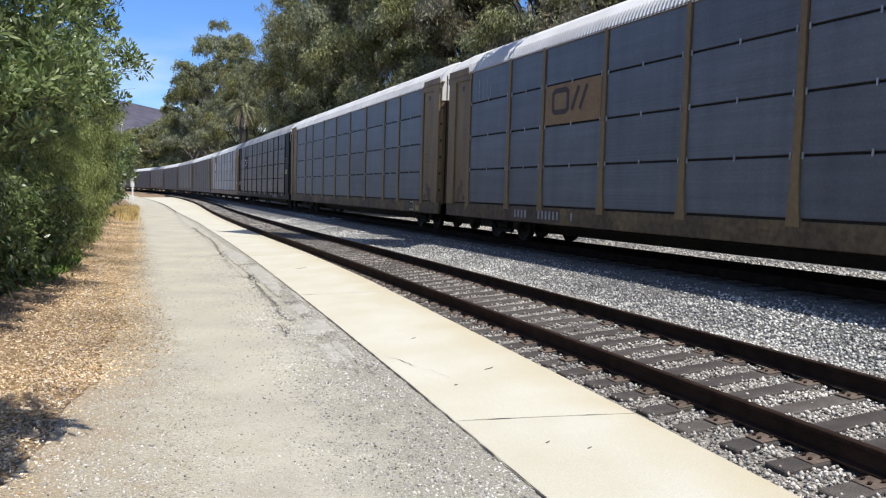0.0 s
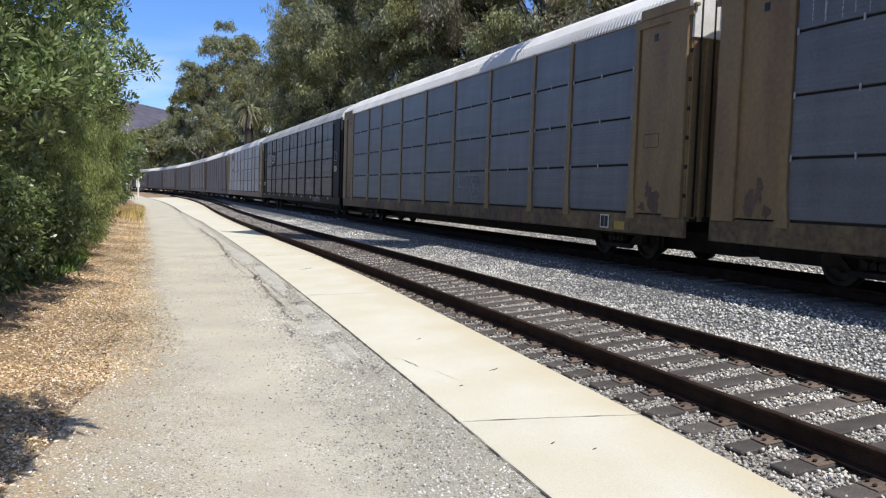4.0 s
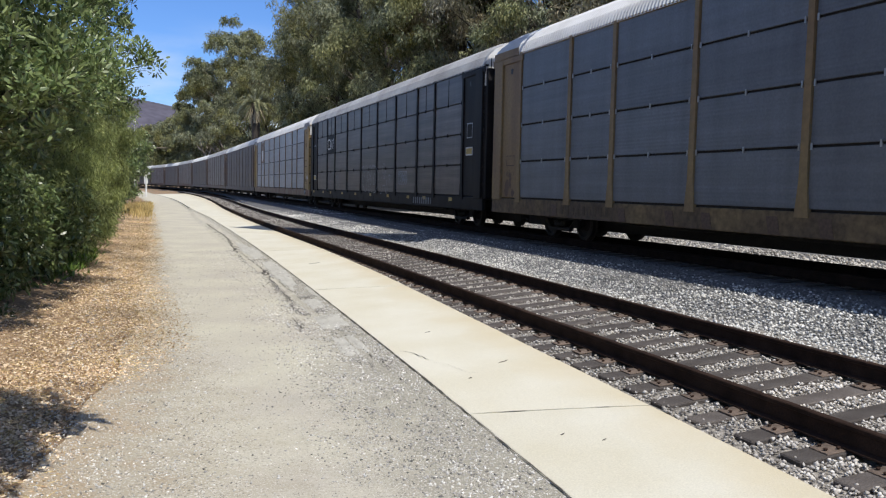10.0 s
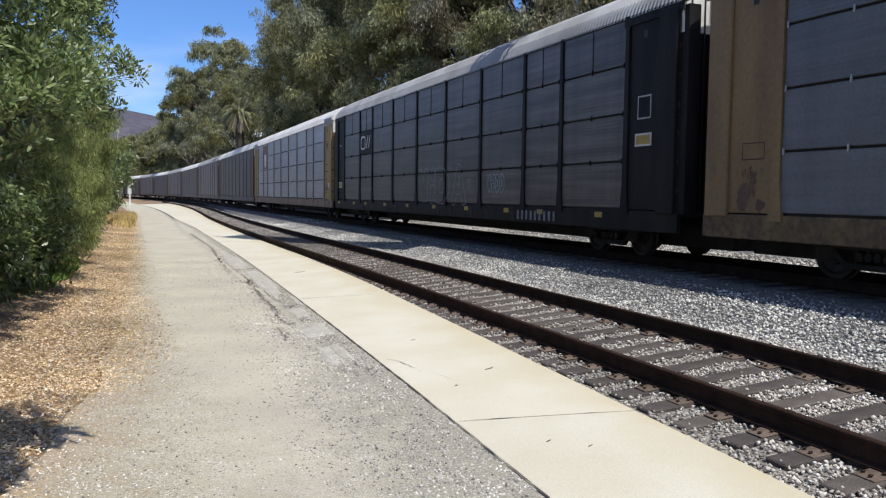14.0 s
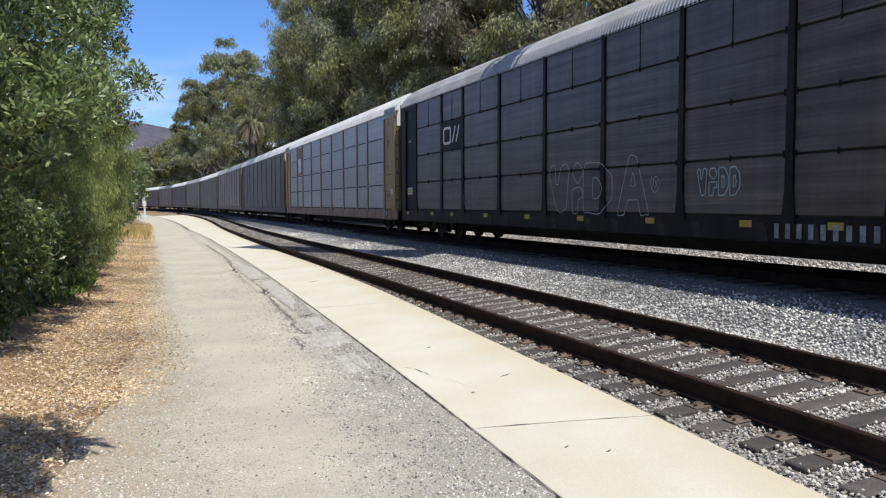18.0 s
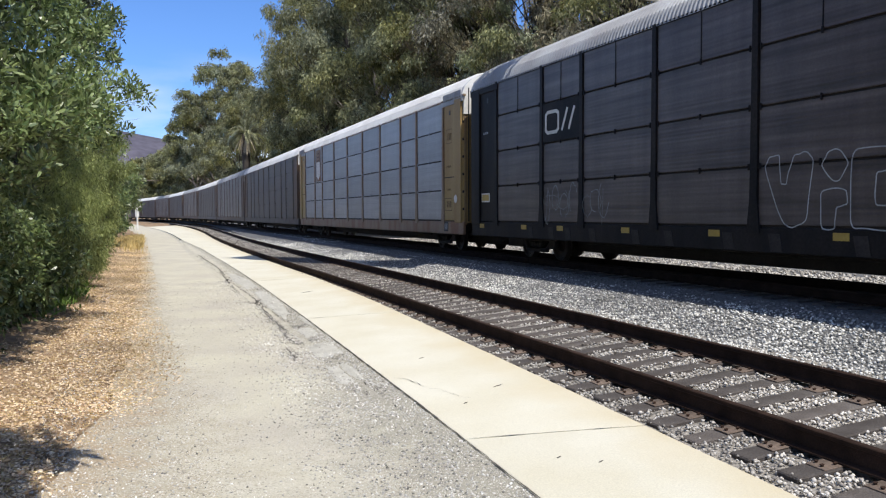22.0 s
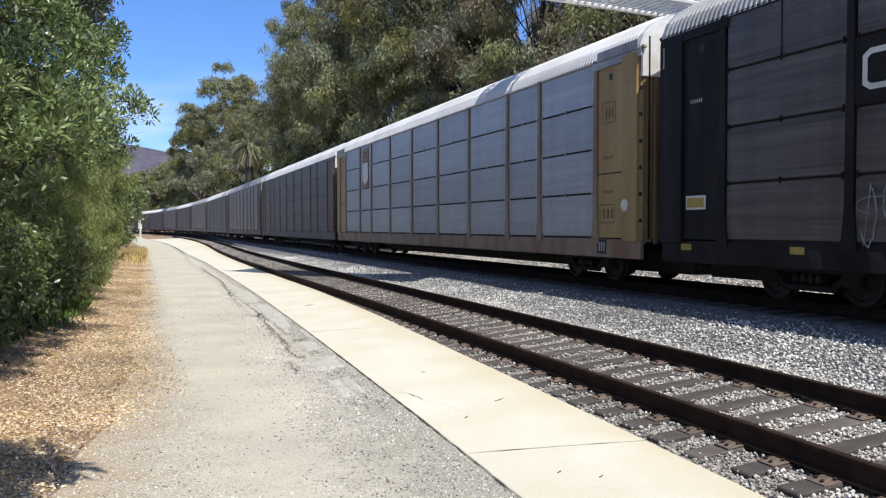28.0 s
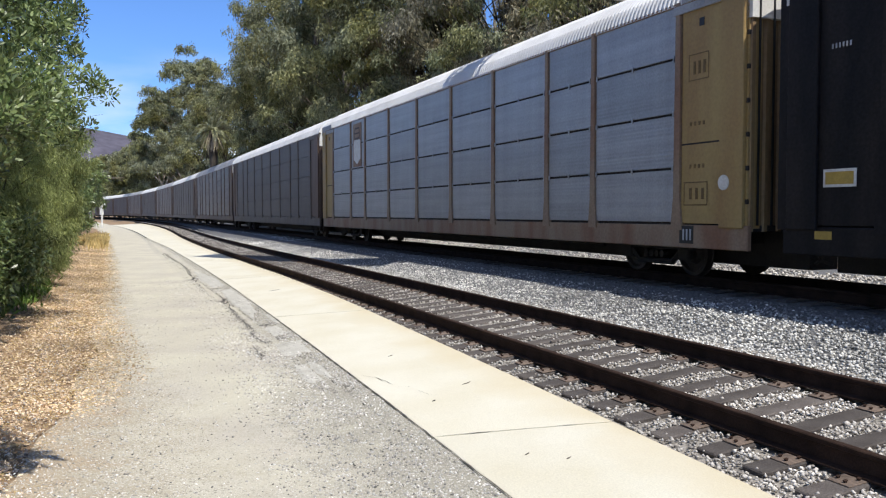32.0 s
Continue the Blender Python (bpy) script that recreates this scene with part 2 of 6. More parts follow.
def leaf_mat(name, col, col2, rough=0.5, trans=0.35, spec=0.4, drift=0.0):
    """Leaves that differ one by one and let some light through."""
    m = bpy.data.materials.new(name)
    m.use_nodes = True
    N, L = m.node_tree.nodes, m.node_tree.links
    b = N["Principled BSDF"]
    g = N.new("ShaderNodeNewGeometry")
    mix = N.new("ShaderNodeMixRGB")
    mix.inputs["Color1"].default_value, mix.inputs["Color2"].default_value = (*col, 1), (*col2, 1)
    L.new(g.outputs["Random Per Island"], mix.inputs["Fac"])
    t = N.new("ShaderNodeTexCoord")
    n = N.new("ShaderNodeTexNoise")
    n.inputs["Scale"].default_value = 0.42
    n.inputs["Detail"].default_value = 3
    L.new(t.outputs["Object"], n.inputs["Vector"])
    hv = N.new("ShaderNodeHueSaturation")
    vr = N.new("ShaderNodeMapRange")
    vr.inputs["From Min"].default_value, vr.inputs["From Max"].default_value = 0.3, 0.7
    vr.inputs["To Min"].default_value, vr.inputs["To Max"].default_value = (0.42, 1.6) if drift else (0.58, 1.38)
    L.new(n.outputs["Fac"], vr.inputs["Value"])
    L.new(vr.outputs["Result"], hv.inputs["Value"])
    if drift:              # whole boughs lean to olive or to blue-grey
        n3 = N.new("ShaderNodeTexNoise")
        n3.inputs["Scale"].default_value, n3.inputs["Detail"].default_value = 0.2, 2
        L.new(t.outputs["Object"], n3.inputs["Vector"])
        for sock, lo, hi in (("Hue", 0.5 - drift * 0.9, 0.5 + drift * 0.5), ("Saturation", 1.3, 0.62)):
            r3 = N.new("ShaderNodeMapRange")
            r3.inputs["From Min"].default_value, r3.inputs["From Max"].default_value = 0.35, 0.65
            r3.inputs["To Min"].default_value, r3.inputs["To Max"].default_value = lo, hi
            L.new(n3.outputs["Fac"], r3.inputs["Value"])
            L.new(r3.outputs["Result"], hv.inputs[sock])
    L.new(mix.outputs["Color"], hv.inputs["Color"])
    L.new(hv.outputs["Color"], b.inputs["Base Color"])
    b.inputs["Roughness"].default_value = rough
    b.inputs["Specular IOR Level"].default_value = spec
    if trans:
        tr = N.new("ShaderNodeBsdfTranslucent")
        L.new(hv.outputs["Color"], tr.inputs["Color"])
        ms = N.new("ShaderNodeMixShader")
        ms.inputs["Fac"].default_value = trans
        L.new(b.outputs["BSDF"], ms.inputs[1])
        L.new(tr.outputs["BSDF"], ms.inputs[2])
        L.new(ms.outputs["Shader"], N["Material Output"].inputs["Surface"])
    return m


M_GROUND = mat("dry_earth", (0.335, 0.23, 0.135), 0.95, var=0.3, scale=0.5, fine=9, bump=0.5)
M_HILL = mat("dry_hillside", (0.20, 0.15, 0.085), 0.95, var=0.35, scale=0.25, fine=3, bump=0.6, col2=(0.09, 0.085, 0.04))
# the haze of distance is part of the ridge's purple-grey colour
M_RIDGE = mat("hazy_far_ridge", (0.095, 0.087, 0.112), 1.0, var=0.2, scale=0.012, fine=0.09, bump=0.0, col2=(0.068, 0.064, 0.085))


def path_mat():
    """Foot-worn asphalt: pale dust in the middle, grey grit at the sides, dark worn band by the platform; the bands ride on two vertex weights."""
    m = mat("dusty_asphalt", (0.505, 0.478, 0.375), 0.93, var=0.12, scale=0.7, fine=75, bump=0.5, col2=(0.425, 0.392, 0.325))
    N, L = m.node_tree.nodes, m.node_tree.links
    b = N["Principled BSDF"]
    col = b.inputs["Base Color"].links[0].from_socket
    t = N.new("ShaderNodeTexCoord")
    rough_n = N.new("ShaderNodeTexNoise")
    rough_n.inputs["Scale"].default_value, rough_n.inputs["Detail"].default_value = 3.2, 8
    L.new(t.outputs["Object"], rough_n.inputs["Vector"])
    for attr, c in (("worn", (0.278, 0.262, 0.21)), ("gritty", (0.365, 0.322, 0.235))):
        at = N.new("ShaderNodeAttribute")
        at.attribute_name = attr
        add = N.new("ShaderNodeMath")
        add.operation = "ADD"
        L.new(at.outputs["Fac"], add.inputs[0])
        L.new(rough_n.outputs["Fac"], add.inputs[1])
        r = N.new("ShaderNodeMapRange")
        r.inputs["From Min"].default_value, r.inputs["From Max"].default_value = 0.66, 1.15
        r.inputs["To Max"].default_value = 0.85
        L.new(add.outputs[0], r.inputs["Value"])
        mx = N.new("ShaderNodeMixRGB")
        L.new(r.outputs["Result"], mx.inputs["Fac"])
        L.new(col, mx.inputs["Color1"])
        mx.inputs["Color2"].default_value = (*c, 1)
        col = mx.outputs["Color"]
    edge = N.new("ShaderNodeAttribute")
    edge.attribute_name = "gritty"
    add = N.new("ShaderNodeMath")
    add.operation = "ADD"
    L.new(edge.outputs["Fac"], add.inputs[0])
    L.new(rough_n.outputs["Fac"], add.inputs[1])
    r = N.new("ShaderNodeMapRange")
    r.inputs["From Min"].default_value, r.inputs["From Max"].default_value = 1.12, 1.42
    L.new(add.outputs[0], r.inputs["Value"])
    mx = N.new("ShaderNodeMixRGB")
    L.new(r.outputs["Result"], mx.inputs["Fac"])
    L.new(col, mx.inputs["Color1"])
    mx.inputs["Color2"].default_value = (0.36, 0.285, 0.185, 1)
    col = mx.outputs["Color"]
    # bright and dark chips bedded in the surface, thinned out where feet have polished it
    bare = None
    for attr in ("worn", "gritty"):
        at = N.new("ShaderNodeAttribute")
        at.attribute_name = attr
        if bare is None:
            bare = at.outputs["Fac"]
        else:
            ad = N.new("ShaderNodeMath")
            ad.operation = "ADD"
            ad.use_clamp = True
            L.new(bare, ad.inputs[0])
            L.new(at.outputs["Fac"], ad.inputs[1])
            bare = ad.outputs[0]
    thin = N.new("ShaderNodeMapRange")
    thin.inputs["From Max"].default_value = 0.5
    thin.inputs["To Min"].default_value = 0.12
    L.new(bare, thin.inputs["Value"])
    for sc, lo, hi, c in ((52, 0.64, 0.68, (0.66, 0.63, 0.56)), (46, 0.65, 0.69, (0.15, 0.14, 0.12)), (90, 0.62, 0.67, (0.64, 0.61, 0.54)), (38, 0.66, 0.69, (0.22, 0.205, 0.18))):
        nn = N.new("ShaderNodeTexNoise")
        nn.inputs["Scale"].default_value, nn.inputs["Detail"].default_value = sc, 1
        L.new(t.outputs["Object"], nn.inputs["Vector"])
        r = N.new("ShaderNodeMapRange")
        r.inputs["From Min"].default_value, r.inputs["From Max"].default_value = lo, hi
        L.new(nn.outputs["Fac"], r.inputs["Value"])
        mx = N.new("ShaderNodeMixRGB")
        mu = N.new("ShaderNodeMath")
        mu.operation = "MULTIPLY"
        L.new(r.outputs["Result"], mu.inputs[0])
        L.new(thin.outputs["Result"], mu.inputs[1])
        L.new(mu.outputs[0], mx.inputs["Fac"])
        L.new(col, mx.inputs["Color1"])
        mx.inputs["Color2"].default_value = (*c, 1)
        col = mx.outputs["Color"]
    L.new(col, b.inputs["Base Color"])
    return m


M_PATH = path_mat()


def concrete_mat():
    """Pale concrete, blotched with ochre dust that has blown in from the track."""
    m = mat("pale_concrete", (0.622, 0.598, 0.495), 0.85, var=0.08, scale=0.9, fine=70, bump=0.2, col2=(0.575, 0.54, 0.42), rand=0.03)
    N, L = m.node_tree.nodes, m.node_tree.links
    b = N["Principled BSDF"]
    col = b.inputs["Base Color"].links[0].from_socket
    t = N.new("ShaderNodeTexCoord")
    n = N.new("ShaderNodeTexNoise")
    n.inputs["Scale"].default_value, n.inputs["Detail"].default_value = 1.3, 6
    L.new(t.outputs["Object"], n.inputs["Vector"])
    at = N.new("ShaderNodeAttribute")
    at.attribute_name = "trackside"
    add = N.new("ShaderNodeMath")
    add.operation = "ADD"
    L.new(at.outputs["Fac"], add.inputs[0])
    L.new(n.outputs["Fac"], add.inputs[1])
    r = N.new("ShaderNodeMapRange")
    r.inputs["From Min"].default_value, r.inputs["From Max"].default_value = 0.95, 1.55
    r.inputs["To Max"].default_value = 0.62
    L.new(add.outputs[0], r.inputs["Value"])
    mx = N.new("ShaderNodeMixRGB")
    L.new(r.outputs["Result"], mx.inputs["Fac"])
    L.new(col, mx.inputs["Color1"])
    mx.inputs["Color2"].default_value = (0.54, 0.455, 0.285, 1)
    L.new(mx.outputs["Color"], b.inputs["Base Color"])
    return m


M_CONC = concrete_mat()
M_SKIN = mat("worn_asphalt_skin", (0.47, 0.455, 0.40), 0.9, var=0.12, scale=3.5, fine=60, bump=0.3, col2=(0.39, 0.375, 0.325))
M_CRACK = mat("crack_dirt", (0.095, 0.085, 0.072), 0.95, var=0.3, scale=6, fine=60, bump=0.3)
# bed by the main rails: grime and the train's shade put into its colour
M_BALLAST2 = mat("shade_dark_bed", (0.15, 0.15, 0.15), 0.9, var=0.55, scale=16, fine=34, bump=0.9, col2=(0.07, 0.07, 0.07))
M_BALLAST = mat("ballast_bed", (0.31, 0.285, 0.25), 0.9, var=0.55, scale=16, fine=34, bump=0.9, col2=(0.14, 0.13, 0.115))
M_STONE = leaf_mat("ballast_stone", (0.17, 0.17, 0.16), (0.76, 0.745, 0.695), 0.85, 0.0)
# darker copy of the ballast stone, with the train's shade in its colour
M_STONE_SHADE = leaf_mat("shade_dark_stone", (0.06, 0.06, 0.06), (0.26, 0.255, 0.25), 0.8, 0.0)
M_STONE2 = leaf_mat("dusty_stone", (0.20, 0.18, 0.158), (0.62, 0.59, 0.535), 0.9, 0.0)
M_CRUMB = leaf_mat("crumbled_asphalt", (0.08, 0.075, 0.068), (0.30, 0.285, 0.255), 0.95, 0.0)
M_CHIP = leaf_mat("path_chip", (0.11, 0.105, 0.095), (0.84, 0.82, 0.77), 0.85, 0.0)
M_TIE = mat("creosoted_wood", (0.058, 0.048, 0.042), 0.9, var=0.3, scale=3, fine=60, bump=0.5, col2=(0.105, 0.092, 0.082), rand=0.25)
M_RAIL = mat("rusty_rail", (0.042, 0.025, 0.018), 0.9, metal=0.0, var=0.3, scale=4, fine=70, bump=0.25, spec=0.12)
M_PLATE = mat("rusty_plate", (0.17, 0.125, 0.095), 0.85, metal=0.0, var=0.3, scale=8, fine=60, bump=0.3, rand=0.2)
M_DRYLEAF = leaf_mat("dry_leaf", (0.38, 0.26, 0.15), (0.90, 0.74, 0.53), 0.8, 0.15)
M_STRAW = leaf_mat("straw", (0.42, 0.30, 0.10), (0.72, 0.56, 0.25), 0.8, 0.25)
M_WEED = leaf_mat("weed_leaf", (0.08, 0.15, 0.025), (0.2, 0.31, 0.07), 0.6, 0.35)
M_LEAF = leaf_mat("broad_leaf", (0.052, 0.092, 0.027), (0.27, 0.335, 0.125), 0.36, 0.25, 0.65)
# darker copy of the broad leaf, with backlit and canopy shade in its colour
M_LEAF_SHADE = leaf_mat("shaded_leaf", (0.026, 0.036, 0.022), (0.13, 0.145, 0.085), 0.4, 0.12, 0.5)
M_PEPPER = leaf_mat("feathery_leaf", (0.115, 0.15, 0.042), (0.40, 0.445, 0.165), 0.55, 0.4)
M_EUC = leaf_mat("eucalyptus_leaf", (0.10, 0.125, 0.055), (0.35, 0.365, 0.185), 0.55, 0.36, drift=0.03)
M_EUCD = leaf_mat("dull_eucalyptus_leaf", (0.095, 0.113, 0.048), (0.33, 0.335, 0.16), 0.6, 0.36, drift=0.03)
M_EUCB = leaf_mat("sunburnt_eucalyptus_leaf", (0.11, 0.108, 0.062), (0.38, 0.34, 0.21), 0.65, 0.38, drift=0.03)
# brighter olive copy of the leaf, with sunlight put into its colour
M_OLIVE = leaf_mat("sunlit_olive_leaf", (0.20, 0.205, 0.07), (0.54, 0.53, 0.23), 0.6, 0.4, drift=0.02)
M_DARKBARK = mat("dark_bark", (0.075, 0.062, 0.05), 0.9, var=0.3, scale=3, fine=20, bump=0.5, streak=0.7)
M_DEAD = leaf_mat("browned_leaf", (0.34, 0.29, 0.20), (0.62, 0.55, 0.42), 0.8, 0.2)
M_PALM = leaf_mat("palm_leaf", (0.11, 0.12, 0.06), (0.38, 0.38, 0.22), 0.4, 0.2)
M_BARK = mat("grey_bark", (0.20, 0.165, 0.13), 0.9, var=0.3, scale=2, fine=14, bump=0.6, streak=0.7)
M_PALEBARK = mat("pale_bark", (0.36, 0.31, 0.26), 0.85, var=0.3, scale=1.2, fine=9, bump=0.4, streak=0.7)
M_WHITE = mat("weathered_white", (0.72, 0.72, 0.70), 0.6, var=0.08, scale=2, fine=30, bump=0.05, col2=(0.55, 0.54, 0.50))
M_STEEL = mat("galvanised_steel", (0.55, 0.56, 0.57), 0.45, metal=0.5, var=0.15, scale=4, fine=40, bump=0.05)
M_BLACK = mat("black_paint", (0.012, 0.012, 0.013), 0.5, var=0.3, scale=3, fine=30, bump=0.05)


# ---- ground: one sheet out to the horizon, shaped along the tracks ----
def spaced(lo, hi, fine_lo, fine_hi, step, grow=1.35):
    vals = list(np.arange(fine_lo, fine_hi + 1e-6, step))
    a, st = fine_hi, step
    while a < hi:
        st *= grow
        a += st
        vals.append(min(a, hi))
    a, st = fine_lo, step
    while a > lo:
        st *= grow
        a -= st
        vals.insert(0, max(a, lo))
    return sorted(set(round(v, 3) for v in vals))


def strip(s_vals, d_fun, n, z_fun, line=NEAR):
    """A sheet along a line: n + 1 points across from d_fun(s)[0] to d_fun(s)[1]."""
    g = Geo()
    for s in s_vals:
        a, b = d_fun(s)
        for k in range(n + 1):
            d = a + (b - a) * k / n
            g.v.append(on(line, s, d, z_fun(s, d)))
    for i in range(len(s_vals) - 1):
        for k in range(n):
            q = i * (n + 1) + k
            g.f.append((q, q + 1, q + n + 2, q + n + 1))
    return g


g = Geo()
d_vals = spaced(-700, 700, -14, 20, 0.5, 1.4)
s_vals = list(np.arange(-60, 130, 1.0)) + list(np.arange(130, 560, 10.0))
for s in s_vals:
    for d in d_vals:
        zz = ground_z(d, s) + 0.05 * noise.noise((d * 0.35, s * 0.3, 0)) * min(1, max(0, -d - 6.2, d - 12) / 4)
        g.v.append(on(NEAR, s, d, zz - (0.012 if d < -6.3 else 0.03)))
n = len(d_vals)
for i in range(len(s_vals) - 1):
    for k in range(n - 1):
        q = i * n + k
        g.f.append((q, q + 1, q + n + 1, q + n))
thing("ground", "dry brown earth beside the railway line", "ground", kind="structure", data=g.mesh("ground", M_GROUND, True))
g = Geo()
for k in range(48):
    w0, w1 = 2 * math.pi * k / 48, 2 * math.pi * (k + 1) / 48
    g.quad((60 * math.cos(w0), 60 * math.sin(w0), -3), (60 * math.cos(w1), 60 * math.sin(w1), -3), (4500 * math.cos(w1), 4500 * math.sin(w1), -3), (4500 * math.cos(w0), 4500 * math.sin(w0), -3))
thing("ground_far", "dry plain reaching to the horizon", "ground", kind="structure", data=g.mesh("ground_far", M_HILL))

# path
SV = list(np.arange(-12, 60, 0.5)) + list(np.arange(60, 172, 2.0))


def path_z(s, d):
    return ground_z(d, s) if d < -2.5 else plat_z(s, d) - 0.02


def path_top(s, d):
    return path_z(s, d) + 0.012 + 0.005 * noise.noise((d * 1.2, s * 0.6, 3))


def path_left(s):
    return lerp(s, PATH_L) - 0.35 + 0.3 * noise.noise((s * 0.5, 2, 9)) + 0.12 * noise.noise((s * 2.1, 4, 9))


PV, PN = list(np.arange(-12, 40, 0.25)) + list(np.arange(40, 230, 2.0)), 24
g = strip(PV, lambda s: (path_left(s), lerp(s, PLAT_L)), PN, path_top)
me = g.mesh("path", M_PATH, True)
worn, gritty = [], []
for s in PV:
    for k in range(PN + 1):
        w = lerp(s, PLAT_L) - lerp(s, PATH_L) + 0.4
        from_plat, from_edge = w * (1 - k / PN), w * k / PN
        worn.append(1 - min(1, from_plat / lerp(s, [(0, 1.9), (10, 1.7), (14, 0.9), (20, 0.5), (60, 0.4)])))
        gritty.append(1 - min(1, from_edge / lerp(s, [(0, 2.6), (8, 2.2), (14, 1.2), (25, 0.9), (60, 0.8)])))
for nm, vals in (("worn", worn), ("gritty", gritty)):
    me.attributes.new(nm, "FLOAT", "POINT").data.foreach_set("value", vals)
path = thing("path", "dusty grey asphalt footpath with pale grit", "path", kind="structure", data=me)

# platform slabs
platform = thing("platform", "pale concrete platform strip with joints and cracks", "platform", kind="structure")
edges = [-12, -1.0, 8.38, 17.4, 26.6, 35.8, 45.0, 54.2, 63.4, 72.6, 82, 92, 102, 112, 122, 132, 142, 150]
for a, b in zip(edges, edges[1:]):
    g = Geo()
    ss = np.linspace(a + 0.011, b - 0.011, max(3, int((b - a) / 1.2)))
    rows = []
    for s in ss:
        l, r = lerp(s, PLAT_L), lerp(s, PLAT_R)
        zl, zr = plat_z(s, l), plat_z(s, r)
        sl, sr = s - 0.37 * (l + 1.5), s - 0.37 * (r + 1.5)
        s = (sl + sr) / 2
        rows.append([on(NEAR, sl, l, zl - 0.2), on(NEAR, sl, l, zl - 0.008), on(NEAR, sl, l + 0.012, zl), on(NEAR, s, (l + r) / 2, (zl + zr) / 2 + 0.004),
                     on(NEAR, sr, r - 0.012, zr), on(NEAR, sr, r, zr - 0.01), on(NEAR, sr, r, zr - 0.22)])
    for p in rows:
        g.v += p
    m = 7
    for i in range(len(rows) - 1):
        for k in range(m - 1):
            q = i * m + k
            g.f.append((q, q + 1, q + m + 1, q + m))
    g.f.append(tuple(range(m)))
    g.f.append(tuple(range((len(rows) - 1) * m, len(rows) * m)))
    me = g.mesh("slab", M_CONC)
    me.attributes.new("trackside", "FLOAT", "POINT").data.foreach_set("value", [0.0, 0.0, 0.0, 0.25, 1.0, 1.0, 1.0] * len(rows))
    part("slab", me, M_CONC, platform)


def fleck(s, d, ln, seed):
    """A small dry twig lying on the concrete."""
    rr = random.Random(seed)
    gg = Geo()
    pts = [on(NEAR, s + ln * (i / 4 - 0.5) * 0.5 + rr.uniform(-0.008, 0.008), d + ln * (i / 4 - 0.5), plat_z(s, d + ln * (i / 4 - 0.5)) + 0.008) for i in range(5)]
    gg.tube(pts, [0.003, 0.004, 0.005, 0.004, 0.002], 5)
    return thing("twig", "small dry brown twig on the platform", "twig", group="litter on the platform", data=gg.mesh("twig", M_CRACK))


def crack(name, pts, w, z_fun, lift=0.004, jag=1.0):
    """A jagged dark line on the ground, through points (s, d)."""
    g = Geo()
    fine = []
    for (s0, d0), (s1, d1) in zip(pts, pts[1:]):
        k = max(2, int(math.hypot(s1 - s0, d1 - d0) / 0.12))
        for i in range(k):
            t = i / k
            s, d = s0 + (s1 - s0) * t, d0 + (d1 - d0) * t
            fine.append((s + jag * 0.07 * noise.noise((s * 4, d * 4, 1)), d + jag * (0.07 * noise.noise((s * 4, d * 4, 7)) + 0.05 * noise.noise((s * 14, d * 14, 3)))))
    for i, (s, d) in enumerate(fine):
        e = w * (0.18 + 1.3 * abs(noise.noise((s * 3, d * 3, 4)))) * (1 if 0 < i < len(fine) - 1 else 0.1)
        ta, tb = fine[max(i - 1, 0)], fine[min(i + 1, len(fine) - 1)]
        u = Vector((tb[1] - ta[1], -(tb[0] - ta[0]), 0)).normalized() * e
        g.v.append(on(NEAR, s + u.x, d + u.y, z_fun(s, d) + lift))
        g.v.append(on(NEAR, s - u.x, d - u.y, z_fun(s, d) + lift))
    for i in range(len(fine) - 1):
        g.f.append((2 * i, 2 * i + 1, 2 * i + 3, 2 * i + 2))
    return g


part("crack", crack("crack", [(11.5, -2.18), (11.31, -2.02), (11.11, -1.96), (10.94, -1.96), (10.76, -1.94)], 0.011, plat_z, 0.006), M_CRACK, platform, "jagged dark crack")
for s0 in edges[1:8]:
    l, r = lerp(s0, PLAT_L), lerp(s0, PLAT_R)
    part("slab_joint", crack("slab_joint", [(s0 - 0.37 * (l + 1.5), l + 0.01), (s0 - 0.37 * (l + r + 3) / 2, (l + r) / 2), (s0 - 0.37 * (r + 1.5), r - 0.02)], 0.009, plat_z, 0.006, 0.25), M_CRACK, platform, "dirt-filled joint between slabs")
CRACKS = [([(44, -2.3), (37.7, -2.27), (35.3, -2.23), (31.7, -2.31), (29.1, -2.49), (26.2, -2.54), (24.35, -2.52), (22.3, -2.49), (20.6, -2.52), (19.3, -2.59), (18.1, -2.64), (17.2, -2.62), (16.7, -2.54), (16.8, -2.32)], 0.030),
          ([(17.2, -2.62), (16.3, -2.68), (15.44, -2.82), (14.95, -2.7), (15.12, -2.47), (15.2, -2.31)], 0.022), ([(14.55, -2.91), (13.91, -2.97), (13.52, -3.0)], 0.028), ([(16.78, -2.32), (17.2, -2.1)], 0.014),
          ([(24.35, -2.52), (24.26, -2.28), (24.47, -1.96)], 0.013), ([(19.26, -2.59), (18.51, -2.47), (18.62, -2.22)], 0.014), ([(18.1, -2.64), (17.48, -2.41)], 0.018), ([(13.22, -2.56), (13.52, -2.29)], 0.010),
          ([(11.65, -2.51), (11.22, -2.48), (11.12, -2.29)], 0.008), ([(11.26, -2.6), (10.91, -2.53), (10.91, -2.35)], 0.008), ([(29.1, -2.49), (28.6, -2.2), (28.9, -1.9)], 0.012), ([(26.2, -2.54), (26.6, -2.75)], 0.016), ([(21.4, -2.52), (21.9, -2.7)], 0.014)]
